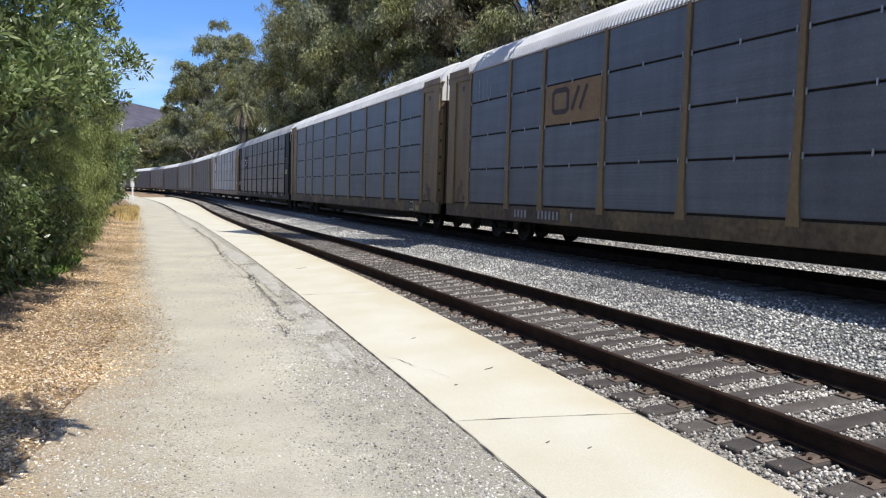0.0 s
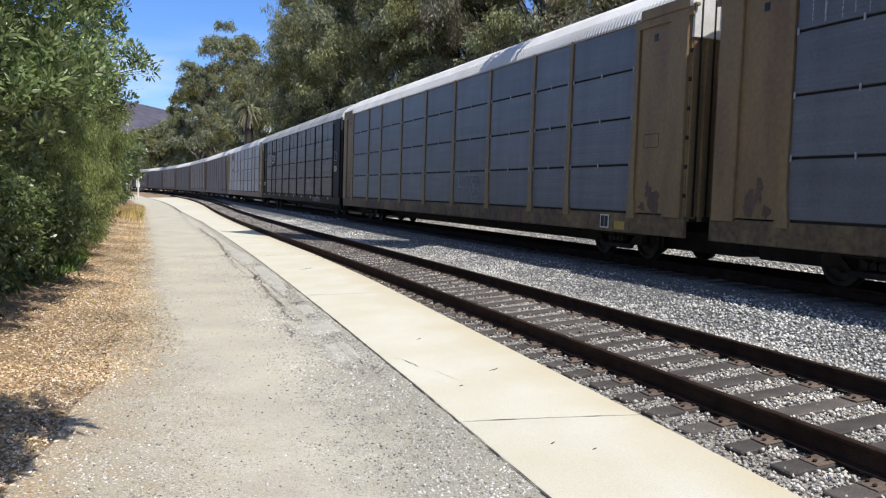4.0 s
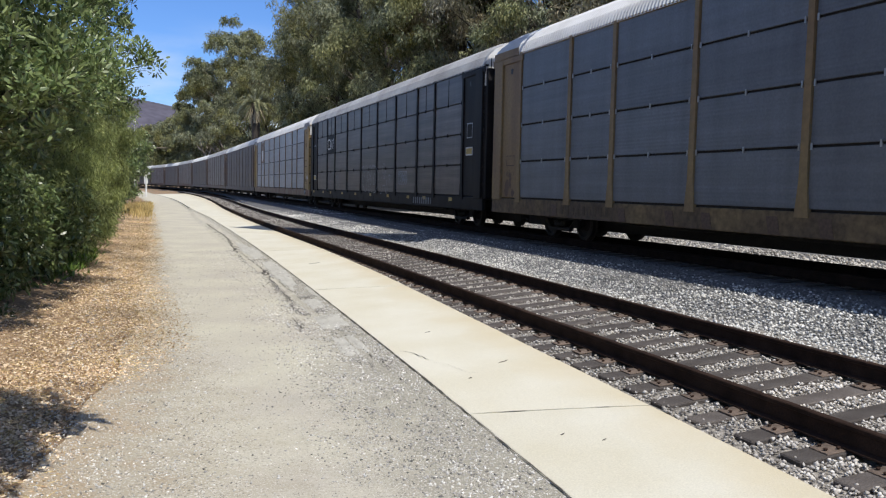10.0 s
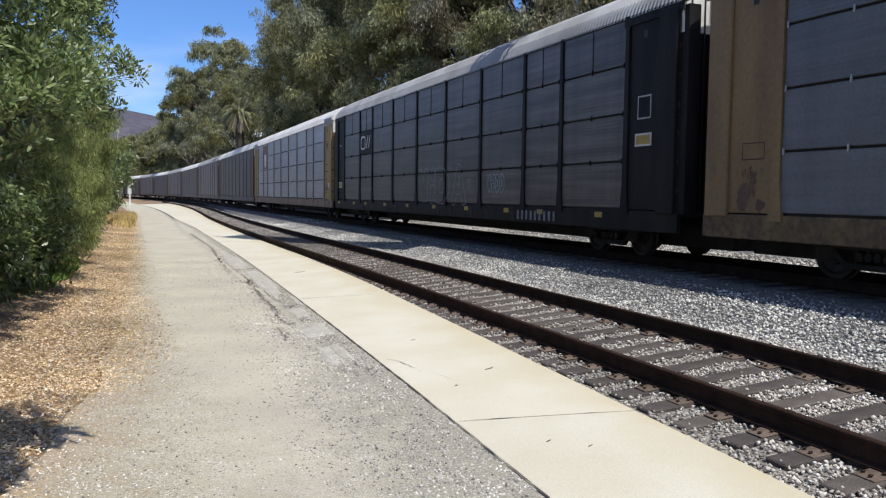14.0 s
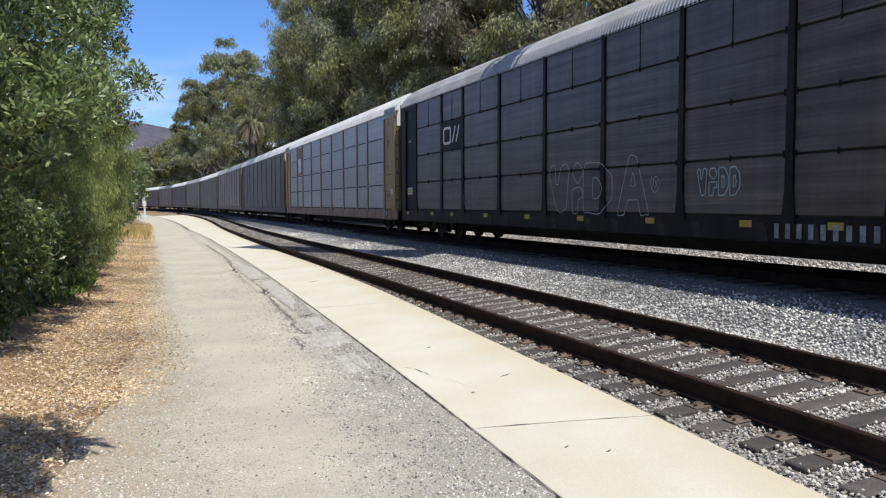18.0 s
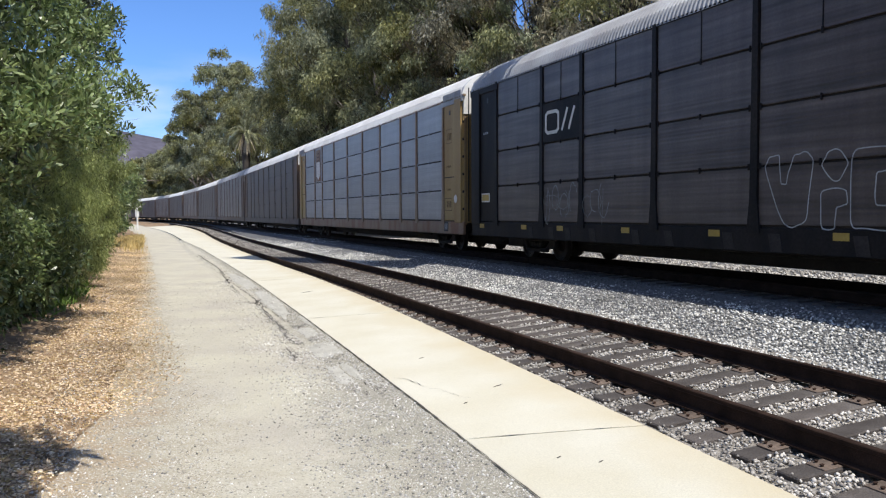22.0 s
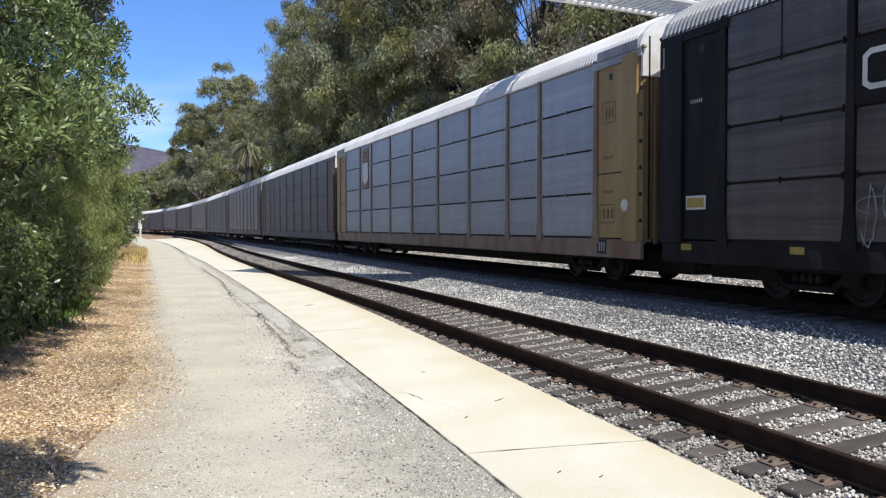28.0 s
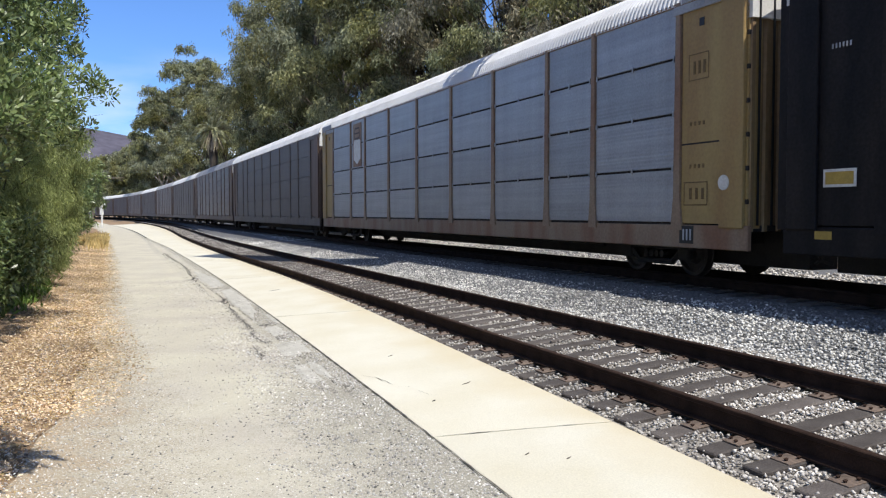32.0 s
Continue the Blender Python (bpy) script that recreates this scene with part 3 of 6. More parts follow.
PALE = [[(31.6, -2.2), (28.1, -1.92), (24.98, -1.98), (24.35, -2.36), (27.4, -2.42)], [(23.9, -2.3), (24.0, -2.02), (21.4, -2.02), (18.4, -2.2), (17.7, -2.46), (19.9, -2.46), (21.6, -2.42)],
        [(16.4, -2.57), (16.6, -2.2), (15.6, -2.22), (15.2, -2.66)], [(14.8, -2.62), (14.75, -2.2), (13.6, -2.26), (13.55, -2.7)], [(12.9, -2.72), (13.0, -2.36), (11.7, -2.42), (11.6, -2.8)], [(18.3, -2.16), (18.0, -2.06), (16.6, -2.12), (16.9, -2.2)]]


def flake(corners):
    """A worn pale skin of asphalt with a frayed edge, lying on the path."""
    mid = Vector((sum(c_[0] for c_ in corners), sum(c_[1] for c_ in corners))) / len(corners)
    ring = []
    for (s0, d0), (s1, d1) in zip(corners, corners[1:] + corners[:1]):
        for i in range(10):
            f = i / 10
            q = Vector((s0 + (s1 - s0) * f, d0 + (d1 - d0) * f))
            k = 0.93 + 0.16 * noise.noise((q.x * 3, q.y * 9, 6)) + 0.10 * noise.noise((q.x * 9, q.y * 25, 2))
            ring.append(mid + (q - mid) * k)
    gg = Geo()
    rings = [[mid + (q - mid) * r_ for q in ring] for r_ in (1.0, 0.94, 0.6, 0.2)]
    for j, rg in enumerate(rings):
        gg.v += [on(NEAR, q.x, q.y, path_top(q.x, q.y) + (-0.004, 0.0055, 0.006, 0.006)[j]) for q in rg]
    n_ = len(ring)
    for j in range(3):
        gg.f += [(j * n_ + i, j * n_ + (i + 1) % n_, (j + 1) * n_ + (i + 1) % n_, (j + 1) * n_ + i) for i in range(n_)]
    gg.f.append(tuple(3 * n_ + i for i in range(n_)))
    return gg


for corners in PALE:
    part("asphalt_skin", flake(corners), M_SKIN, path, "pale worn skin of old asphalt", smooth=True)
for pts, w in CRACKS:
    part("crack", crack("crack", pts, w, path_top, 0.006), M_CRACK, path)
thing("platform_joint", "dark dirt-filled seam along the platform edge", "seam", kind="structure",
      data=crack("platform_joint", [(s, lerp(s, PLAT_L) - 0.02) for s in np.arange(-6, 60, 1.0)], 0.017, lambda s, d: path_z(s, d) + 0.012, 0.012, 0.12).mesh("platform_joint", M_CRACK))



for i, (s, d, ln) in enumerate([(10.31, -1.23, 0.14), (22.25, -1.16, 0.3), (7.75, -1.8, 0.05), (12.42, -1.45, 0.08), (9.83, -1.82, 0.05), (7.47, -1.57, 0.05)]):
    fleck(s, d, ln, 40 + i)
part("crack", crack("crack", [(10.76, -1.94), (10.57, -1.84), (10.1, -1.75), (9.83, -1.6)], 0.004, plat_z, 0.006), M_CRACK, platform, "hairline crack")

# ballast beds
g = strip(SV, lambda s: (lerp(s, PLAT_R) - 0.05, 2.35), 8, lambda s, d: TILT * d - 0.045 + 0.015 * noise.noise((d * 4, s * 4, 2)))
thing("ballast_near", "grey and tan stone ballast under the near track", "ballast", kind="structure", data=g.mesh("ballast_near", M_BALLAST, True))


g = Geo()
MS = list(np.arange(-20, 60, 0.5)) + list(np.arange(60, 330, 3.0))
for s in MS:
    # from the near track's outer rail across to the far shoulder of the main line
    xm, ym, _ = on(MAIN, s, HALF)
    q = int(np.argmin((NEAR[0] - xm) ** 2 + (NEAR[1] - ym) ** 2))
    gap = math.hypot(NEAR[0][q] - xm, NEAR[1][q] - ym)
    inner = -(gap - 2.15)
    cuts = [inner, inner + 0.5, -2.9, -2.3, -1.8, -1.0, 0, 1.0, 1.8, 2.6, 8.6]
    cuts = sorted(max(c_, inner) for c_ in cuts)
    for k, e in enumerate(cuts):
        zz = lerp(e, [(-40, 0.13), (-4.0, 0.14), (-3.3, 0.18), (-2.5, 0.36), (-2.0, 0.42), (7.0, 0.42), (8.6, 0.2)])
        g.v.append(on(MAIN, s, HALF + e, zz + 0.02 * noise.noise((e * 3, s * 2, 5))))
for i in range(len(MS) - 1):
    for k in range(10):
        q = i * 11 + k
        g.f.append((q, q + 1, q + 12, q + 11))
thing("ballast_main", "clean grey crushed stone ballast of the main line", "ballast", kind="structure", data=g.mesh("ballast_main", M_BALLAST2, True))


# ---- tracks ----
def rail_profile(d, z):
    """Half-round head, thin web, wide foot; z is the top of the head."""
    h = RAIL_TOP
    return [(d - 0.036, z - 0.008), (d - 0.028, z), (d + 0.028, z), (d + 0.036, z - 0.008), (d + 0.036, z - 0.036), (d + 0.009, z - 0.05), (d + 0.009, z - h + 0.03),
            (d + 0.07, z - h + 0.014), (d + 0.07, z - h), (d - 0.07, z - h), (d - 0.07, z - h + 0.014), (d - 0.009, z - h + 0.03), (d - 0.009, z - 0.05), (d - 0.036, z - 0.036)]


def rail(line, d, z, ss):
    g = Geo()
    prof = rail_profile(d, z)
    m = len(prof)
    for s in ss:
        g.v += [on(line, s, a, b) for a, b in prof]
    for i in range(len(ss) - 1):
        for k in range(m):
            q, w = i * m + k, i * m + (k + 1) % m
            g.f.append((q, w, w + m, q + m))
    return g


def track(name, label, line, centre, tilt, tie_z, tie0, count, plates):
    """Two rails on wooden sleepers; the sleepers' tops lie at tie_z + tilt * d."""
    tr = thing(name, label, "railway track")
    top = tie_z + RAIL_TOP
    for side in (-0.7535, 0.7535):
        d = centre + side
        r = part("rail", rail(line, d, top + tilt * d, list(np.arange(-25, 60, 1.0)) + list(np.arange(60, 330 if line is MAIN else 170, 4.0))), M_RAIL, tr, "dark rusty steel rail")
    gt = Geo()
    gt.box(-1.3, -0.115, -0.17, 1.3, 0.115, 0.0, 0.012)
    variants = [gt.mesh("sleeper", M_TIE)]
    gp = Geo()
    gp.box(-0.24, -0.098, -0.006, 0.24, 0.098, 0.006, 0.003)
    gs = Geo()
    for px, py in ((-0.095, -0.05), (0.095, 0.05), (-0.17, 0.06), (0.17, -0.06), (-0.2, -0.03)):
        gs.box(px - 0.009, py - 0.009, 0.0, px + 0.009, py + 0.009, 0.018, 0.0)
        gs.box(px - 0.017, py - 0.013, 0.016, px + 0.017, py + 0.013, 0.026, 0.004)
    n_plate = len(gp.f)
    n0 = len(gp.v)
    gp.v += gs.v
    gp.f += [tuple(i + n0 for i in f) for f in gs.f]
    plate = gp.mesh("tie_plate", M_PLATE)
    plate.materials.append(M_RAIL)
    plate.polygons.foreach_set("material_index", [int(i >= n_plate) for i in range(len(plate.polygons))])
    rng = random.Random(5)
    ang = math.atan(tilt)
    for i in range(count):
        s = tie0 + i * 0.5438
        x, y, _ = on(line, s, centre)
        m = Matrix.Translation((x, y, tie_z + tilt * centre)) @ Matrix.Rotation(turn(line, s) + rng.uniform(-0.012, 0.012), 4, "Z") @ Matrix.Rotation(-ang, 4, "Y")
        m = m @ Matrix.Translation((rng.uniform(-0.05, 0.05), 0, rng.uniform(-0.012, 0.0)))
        part("sleeper", variants[0], M_TIE, tr, at=m)
        if s < plates:
            for side in (-0.7535, 0.7535):
                part("tie_plate", plate, M_PLATE, tr, at=Matrix.Translation(on(line, s, centre + side, tie_z + tilt * (centre + side) + 0.001)) @ Matrix.Rotation(turn(line, s), 4, "Z") @ Matrix.Rotation(-ang, 4, "Y"))
    return tr


track("siding_track", "rusty rails on weathered dark wooden sleepers in ballast", NEAR, 0.7175, TILT, 0.0, 6.0 - 0.5438 * 11, 260, 32)
track("main_track", "steel rails on dark sleepers under the train", MAIN, HALF, 0.0, MAIN_TOP - RAIL_TOP, -8.0, 200, 26)


# ---- loose stones ----
OCT = np.array([(1, 0, 0), (0, 1, 0), (-1, 0, 0), (0, -1, 0), (0, 0, 1), (0, 0, -1)], float)
OCT_F = np.array([(0, 1, 4), (1, 2, 4), (2, 3, 4), (3, 0, 4), (1, 0, 5), (2, 1, 5), (3, 2, 5), (0, 3, 5)])


def stones(name, label, centres, size, mat_, seed, flat=0.75):
    rng = np.random.RandomState(seed)
    n = len(centres)
    v = OCT[None] * rng.uniform(0.55, 1.25, (n, 6, 1)) * np.array([1, 0.8, flat])
    v += rng.uniform(-0.22, 0.22, (n, 6, 3))
    a = rng.uniform(0, 6.283, n)
    tl = rng.uniform(-0.7, 0.7, n)
    c, s_, ct, st = np.cos(a), np.sin(a), np.cos(tl), np.sin(tl)
    y2, z2 = v[..., 1] * ct[:, None] - v[..., 2] * st[:, None], v[..., 1] * st[:, None] + v[..., 2] * ct[:, None]
    w = np.stack([v[..., 0] * c[:, None] - y2 * s_[:, None], v[..., 0] * s_[:, None] + y2 * c[:, None], z2], -1)
    w = w * (np.asarray(size)[:, None, None] if np.ndim(size) else size) + np.asarray(centres)[:, None]
    me = bpy.data.meshes.new(name)
    me.vertices.add(n * 6)
    me.vertices.foreach_set("co", w.astype(np.float32).ravel())
    idx = (OCT_F[None] + 6 * np.arange(n)[:, None, None]).ravel().astype(np.int32)
    me.loops.add(len(idx))
    me.loops.foreach_set("vertex_index", idx)
    me.polygons.add(n * 8)
    me.polygons.foreach_set("loop_start", np.arange(n * 8, dtype=np.int32) * 3)
    me.materials.append(mat_)
    me.update(calc_edges=True)
    me.validate()
    return thing(name, label, "gravel", kind="stuff", data=me)


def along(line, s, d):
    x, y, p = (np.interp(s, S_TAB, a) for a in line)
    return x + d * np.cos(p), y + d * np.sin(p)


rng = np.random.RandomState(11)
# shoulder between the tracks
n = 44000
s = 4 + 44 * rng.rand(n) ** 1.5
d = 1.75 + rng.rand(n) * 3.0
x, y = along(NEAR, s, d)
z = np.interp(d, [1.7, 2.2, 2.6, 3.3, 4.0, 5.0], [0.12, 0.15, 0.16, 0.27, 0.38, 0.42]) + rng.uniform(-0.01, 0.025, n)
size = rng.uniform(0.015, 0.036, n)
# stones nearest the train take the darker colour, to deepen its shade
in_shade = d + 0.25 * rng.randn(n) > 4.05
P = np.stack([x, y, z], 1)
stones("ballast_stones", "loose grey crushed stones between the two tracks", P[~in_shade], size[~in_shade], M_STONE, 3)
stones("shade_dark_stones", "stones beside the main rails, coloured dark for the train's shade", P[in_shade], size[in_shade], M_STONE_SHADE, 13)
n = 9500
s = 44 + 70 * rng.rand(n) ** 1.3
d = 1.75 + rng.rand(n) * 3.6
x, y = along(NEAR, s, d)
z = np.interp(d, [1.7, 2.2, 2.6, 3.3, 4.0, 5.0], [0.12, 0.15, 0.16, 0.27, 0.38, 0.42]) + rng.uniform(-0.01, 0.03, n)
stones("far_ballast_stones", "loose grey crushed stones further along the line", np.stack([x, y, z], 1), rng.uniform(0.03, 0.06, n), M_STONE, 23)
# cribs and margin of the near track
n = 60000
s = 3.5 + 38 * rng.rand(n) ** 1.8
d = -1.25 + rng.rand(n) * 3.3
ph = ((s - 0.0180) / 0.5438) % 1.0
keep = ((np.abs(ph - 0.5) < 0.245 + 0.02 * rng.randn(n)) | (d < -0.62 + 0.1 * rng.randn(n)) | (rng.rand(n) < 0.03)) & (d > np.interp(s, [r[0] for r in PLAT_R], [r[1] for r in PLAT_R]) - 0.02) & (np.abs(d + 0.036) > 0.09) & (np.abs(d - 1.47) > 0.09)
s, d = s[keep], d[keep]
x, y = along(NEAR, s, d)
z = TILT * d - 0.02 + rng.uniform(-0.02, 0.015, len(s))
stones("crib_stones", "dusty ballast stones between the sleepers", np.stack([x, y, z], 1), rng.uniform(0.011, 0.030, len(s)), M_STONE2, 4)
n = 8000
s = 40 + 80 * rng.rand(n) ** 1.4
d = -1.1 + rng.rand(n) * 3.1
keep = (np.abs(d + 0.036) > 0.1) & (np.abs(d - 1.47) > 0.1) & (d > np.interp(s, [r[0] for r in PLAT_R], [r[1] for r in PLAT_R]))
s, d = s[keep], d[keep]
x, y = along(NEAR, s, d)
z = TILT * d - 0.005 + rng.uniform(-0.015, 0.015, len(s))
stones("far_crib_stones", "dusty ballast stones further along the near track", np.stack([x, y, z], 1), rng.uniform(0.022, 0.042, len(s)), M_STONE2, 24)
# far side of the main line
n = 9000
s = 6 + 44 * rng.rand(n) ** 1.3
d = rng.uniform(2.3, 6.0, n)
x, y = along(MAIN, s, d)
z = np.interp(d - HALF, [0.6, 7.0, 8.6], [0.42, 0.42, 0.2]) + 0.02
stones("shoulder_stones", "pale ballast stones beyond the main line", np.stack([x, y, z], 1), rng.uniform(0.03, 0.055, n), M_STONE2, 6)
# crumbled edges along the path's cracks
cs, cd = [], []
for pts, w in CRACKS:
    for (s0, d0), (s1, d1) in zip(pts, pts[1:]):
        m = int(150 * math.hypot(s1 - s0, 3 * (d1 - d0)) * min(1, 16 / s0) * (1.8 if w > 0.02 else 0.7))
        f = rng.rand(m)
        cs.append(s0 + (s1 - s0) * f + 0.09 * rng.randn(m))
        cd.append(d0 + (d1 - d0) * f - 0.02 + 0.06 * rng.randn(m) * (1.2 + np.sin(5 * (s0 + f * (s1 - s0)))))
cs, cd = np.concatenate(cs), np.concatenate(cd)
x, y = along(NEAR, cs, cd)
z = np.array([path_top(a, b) for a, b in zip(cs, cd)])
stones("crumbled_asphalt", "dark crumbs of asphalt along the path's cracks", np.stack([x, y, z + 0.001], 1), 0.004 + 0.016 * rng.rand(len(cs)) ** 1.5, M_CRUMB, 18, 0.5)
# grit on the path
n = 60000
s = 2.5 + 26 * rng.rand(n) ** 1.6
d = rng.uniform(-6.0, -2.0, n)
keep = (rng.rand(n) < np.clip(0.12 + 0.75 * np.abs((d + 4.0) / 1.5) ** 1.4, 0, 1)) & (d < np.interp(s, [r[0] for r in PLAT_L], [r[1] for r in PLAT_L]) - 0.03)
s, d = s[keep], d[keep]
# more of it, in drifts, on the worn half beside the platform
n = 34000
s2, d2 = 3.2 + 13 * rng.rand(n) ** 1.4, rng.uniform(-4.3, -1.6, n)
drift = np.array([noise.noise((a * 0.8, b * 1.6, 5)) + 0.6 * noise.noise((a * 2.6, b * 3.4, 9)) for a, b in zip(s2, d2)])
keep = (drift + 0.55 * rng.rand(n) > 0.22) & (d2 + 0.25 * rng.randn(n) > -3.9 + 0.06 * (s2 - 5)) & (d2 < np.interp(s2, [r[0] for r in PLAT_L], [r[1] for r in PLAT_L]) - 0.03)
s, d = np.concatenate([s, s2[keep]]), np.concatenate([d, d2[keep]])
x, y = along(NEAR, s, d)
z = np.array([path_top(a, b) for a, b in zip(s, d)])
stones("path_grit", "pale stone chips strewn over the path", np.stack([x, y, z + 0.002], 1), 0.004 + np.where(d > -3.4, 0.015, 0.012) * rng.rand(len(s)) ** 2, M_CHIP, 8)


# ---- leaves ----
def leaves(name, centres, dirs, length, width, mat_, seed, fold=0.25, oval=False):
    """Pointed leaves, one four-cornered face each, hung from their centres along dirs."""
    rng = np.random.RandomState(seed)
    n = len(centres)
    dirs = dirs / np.linalg.norm(dirs, axis=1, keepdims=True)
    r = rng.normal(size=(n, 3))
    side = np.cross(dirs, r)
    side /= np.linalg.norm(side, axis=1, keepdims=True) + 1e-9
    ln = length * rng.uniform(0.65, 1.3, (n, 1))
    wd = width * rng.uniform(0.65, 1.25, (n, 1))
    up = np.cross(side, dirs) * wd * fold
    c = np.asarray(centres)
    if fold == 0:          # far off: half the leaf is enough
        v = np.stack([c - side * wd, c + dirs * ln, c + dirs * ln * 0.3 + side * wd], 1)
        return soup(name, v.reshape(-1, 3), 3, mat_)
    if oval:
        v = np.stack([c, c + dirs * ln * 0.28 + side * wd * 0.9 + up, c + dirs * ln * 0.7 + side * wd * 0.85 + up, c + dirs * ln, c + dirs * ln * 0.7 - side * wd * 0.85 + up, c + dirs * ln * 0.28 - side * wd * 0.9 + up], 1)
        return soup(name, v.reshape(-1, 3), 6, mat_)
    v = np.stack([c, c + dirs * ln * 0.45 + side * wd + up, c + dirs * ln, c + dirs * ln * 0.45 - side * wd + up], 1)
    return soup(name, v.reshape(-1, 3), 4, mat_)


def in_ball(rng, n):
    v = rng.normal(size=(n, 3))
    v /= np.linalg.norm(v, axis=1, keepdims=True)
    return v * rng.rand(n, 1) ** (1 / 2.2)


def tree(name, label, base, height, clumps, trunk_r, leaf, per, leaf_m, bark, seed, droop=0.6, lean=(0, 0), category="tree", group="", trunk_top=0.72, tufts=0):
    """clumps: rows (x, y, z, radius) from the base; leaf: (length, width)."""
    rng = np.random.RandomState(seed)
    rr = random.Random(seed)
    t = thing(name, label, category, Matrix.Translation(base), group)
    g = Geo()
    pts, rad = [], []
    for i in range(7):
        f = i / 6
        pts.append((lean[0] * f * f + 0.06 * height * 0.2 * rr.uniform(-1, 1) * f, lean[1] * f * f + 0.06 * height * 0.2 * rr.uniform(-1, 1) * f, height * trunk_top * f - 0.15))
        rad.append(trunk_r * (1.25 if i == 0 else 1) * (1 - 0.72 * f))
    g.tube(pts, rad, 9)
    part("trunk", g, bark, t, smooth=True)
    g = Geo()
    near_tree = category == "tree" and not group
    for cx, cy, cz, cr in clumps:
        if near_tree:
            g = Geo()
        f = min(max((cz - 0.25 * height) / (height * trunk_top), 0.12), 0.98)
        k = f * 6
        i = min(int(k), 5)
        p0 = Vector(pts[i]).lerp(Vector(pts[i + 1]), k - i)
        p2 = Vector((cx, cy, cz))
        p1 = p0.lerp(p2, 0.5) + Vector((rr.uniform(-0.3, 0.3), rr.uniform(-0.3, 0.3), 0.10 * (p2 - p0).length))
        r0 = trunk_r * (0.2 if near_tree else 0.22) * (1 - 0.55 * f)
        g.tube([p0, p1, p2], [r0, r0 * 0.6, r0 * 0.22], 5, caps=False)
        for _ in range(3):
            e = p2 + Vector([rr.uniform(-1, 1) for _ in range(3)]) * cr * 0.8
            g.tube([p1.lerp(p2, rr.uniform(0.3, 1)), e], [r0 * 0.25, r0 * 0.08], 4, caps=False)
        if near_tree:
            part("limb", g, bark, t, smooth=True)
    if not near_tree:
        tagged(part("branchwork", g, bark, t, smooth=True), kind="stuff")
    C, D = [], []
    for cx, cy, cz, cr in clumps:
        m = max(20, int(per * cr * cr))
        off = in_ball(rng, m)
        if tufts:            # twig bunches inside the clump leave gaps between them
            hubs = in_ball(rng, max(6, int(tufts * cr)))
            q = 0.9 * hubs[rng.randint(0, len(hubs), m)] + 0.15 * off / cr
            q[:, 2] *= 0.85
        else:                # hanging tufts gather on the clump's rounded upper shell
            hubs = rng.normal(size=(max(6, int(6 * cr)), 3))
            hubs /= np.linalg.norm(hubs, axis=1, keepdims=True)
            hubs[:, 2] = np.abs(hubs[:, 2]) * 0.95 - 0.25
            hubs *= rng.uniform(0.3, 1.0, (len(hubs), 1)) ** 0.6
            q = 0.85 * hubs[rng.randint(0, len(hubs), m)] + off * np.array((0.33, 0.33, 0.28))
            q[:, 2] -= 0.45 * rng.rand(m) ** 3
        C.append(q * cr + np.array((cx, cy, cz)))
        dd = off * 0.9 + rng.normal(size=(m, 3)) * (0.25 if tufts else 0.55)
        dd[:, 2] -= droop
        D.append(dd)
    C, D = np.concatenate(C), np.concatenate(D)
    tagged(part("crown", leaves("crown", C, D, leaf[0], leaf[1], leaf_m, seed + 1, 0.25 if near_tree else 0, bool(tufts)), leaf_m, t), kind="stuff")
    return t


# ---- left verge: broad-leaved tree, feathery tree, dry leaves ----
def left_tree(s, d, height, radius, seed, leaf, per, m, name, label, low=0.2, n=40, droop=0.3, foot=0.66, extra=(), tufts=0):
    rng = random.Random(seed)
    cl = []
    for _ in range(n):
        z = rng.uniform(low, height)
        f = z / height
        rr = radius * lerp(f, [(0, foot), (0.2, 0.06 + foot), (0.45, 0.9), (0.7, 1.0), (0.9, 0.85), (1, 0.5)])
        w = rng.uniform(0, 2 * math.pi)
        q = rr * math.sqrt(rng.uniform(0.3, 1))
        cl.append((q * math.cos(w), q * math.sin(w), z, rng.uniform(0.5, 0.95)))
    x, y, _ = on(NEAR, s, d)
    z0 = ground_z(d, s)
    for s1, d1, z1, r1 in extra:          # single boughs reaching over the verge
        x1, y1, _ = on(NEAR, s1, d1)
        cl.append((x1 - x, y1 - y, z1 - z0, r1))
    return tree(name, label, (x, y, z0), height, cl, 0.16, leaf, per, m, M_DARKBARK, seed, droop, tufts=tufts)


L_BROAD, L_PEP, L_BUSH = "dense dark green tree with long narrow glossy leaves", "light green pepper tree with drooping feathery foliage", "dark green bushy tree beside the path"
left_tree(13.5, -9.3, 9.0, 3.4, 1, (0.108, 0.0195), 1000, M_LEAF, "broadleaf_tree", L_BROAD, n=170, low=1.9, foot=0.75, tufts=17, droop=-0.35,
          extra=[(12.6, -6.9, 3.4, 0.6), (13.4, -6.7, 3.0, 0.65), (14.2, -6.6, 3.6, 0.6), (12.2, -7.2, 4.2, 0.7), (13.2, -6.5, 4.6, 0.7), (14.6, -6.4, 4.4, 0.6), (13.8, -6.6, 5.4, 0.7), (12.0, -7.6, 3.4, 1.0), (13.0, -7.9, 3.9, 1.0), (14.0, -7.5, 3.3, 1.0), (15.0, -7.8, 4.0, 1.0), (16.0, -7.6, 3.5, 0.9), (15.4, -8.8, 3.2, 1.0), (17.0, -8.6, 3.6, 1.0), (13.6, -9.0, 3.2, 1.0), (18.2, -8.2, 3.6, 0.9)])
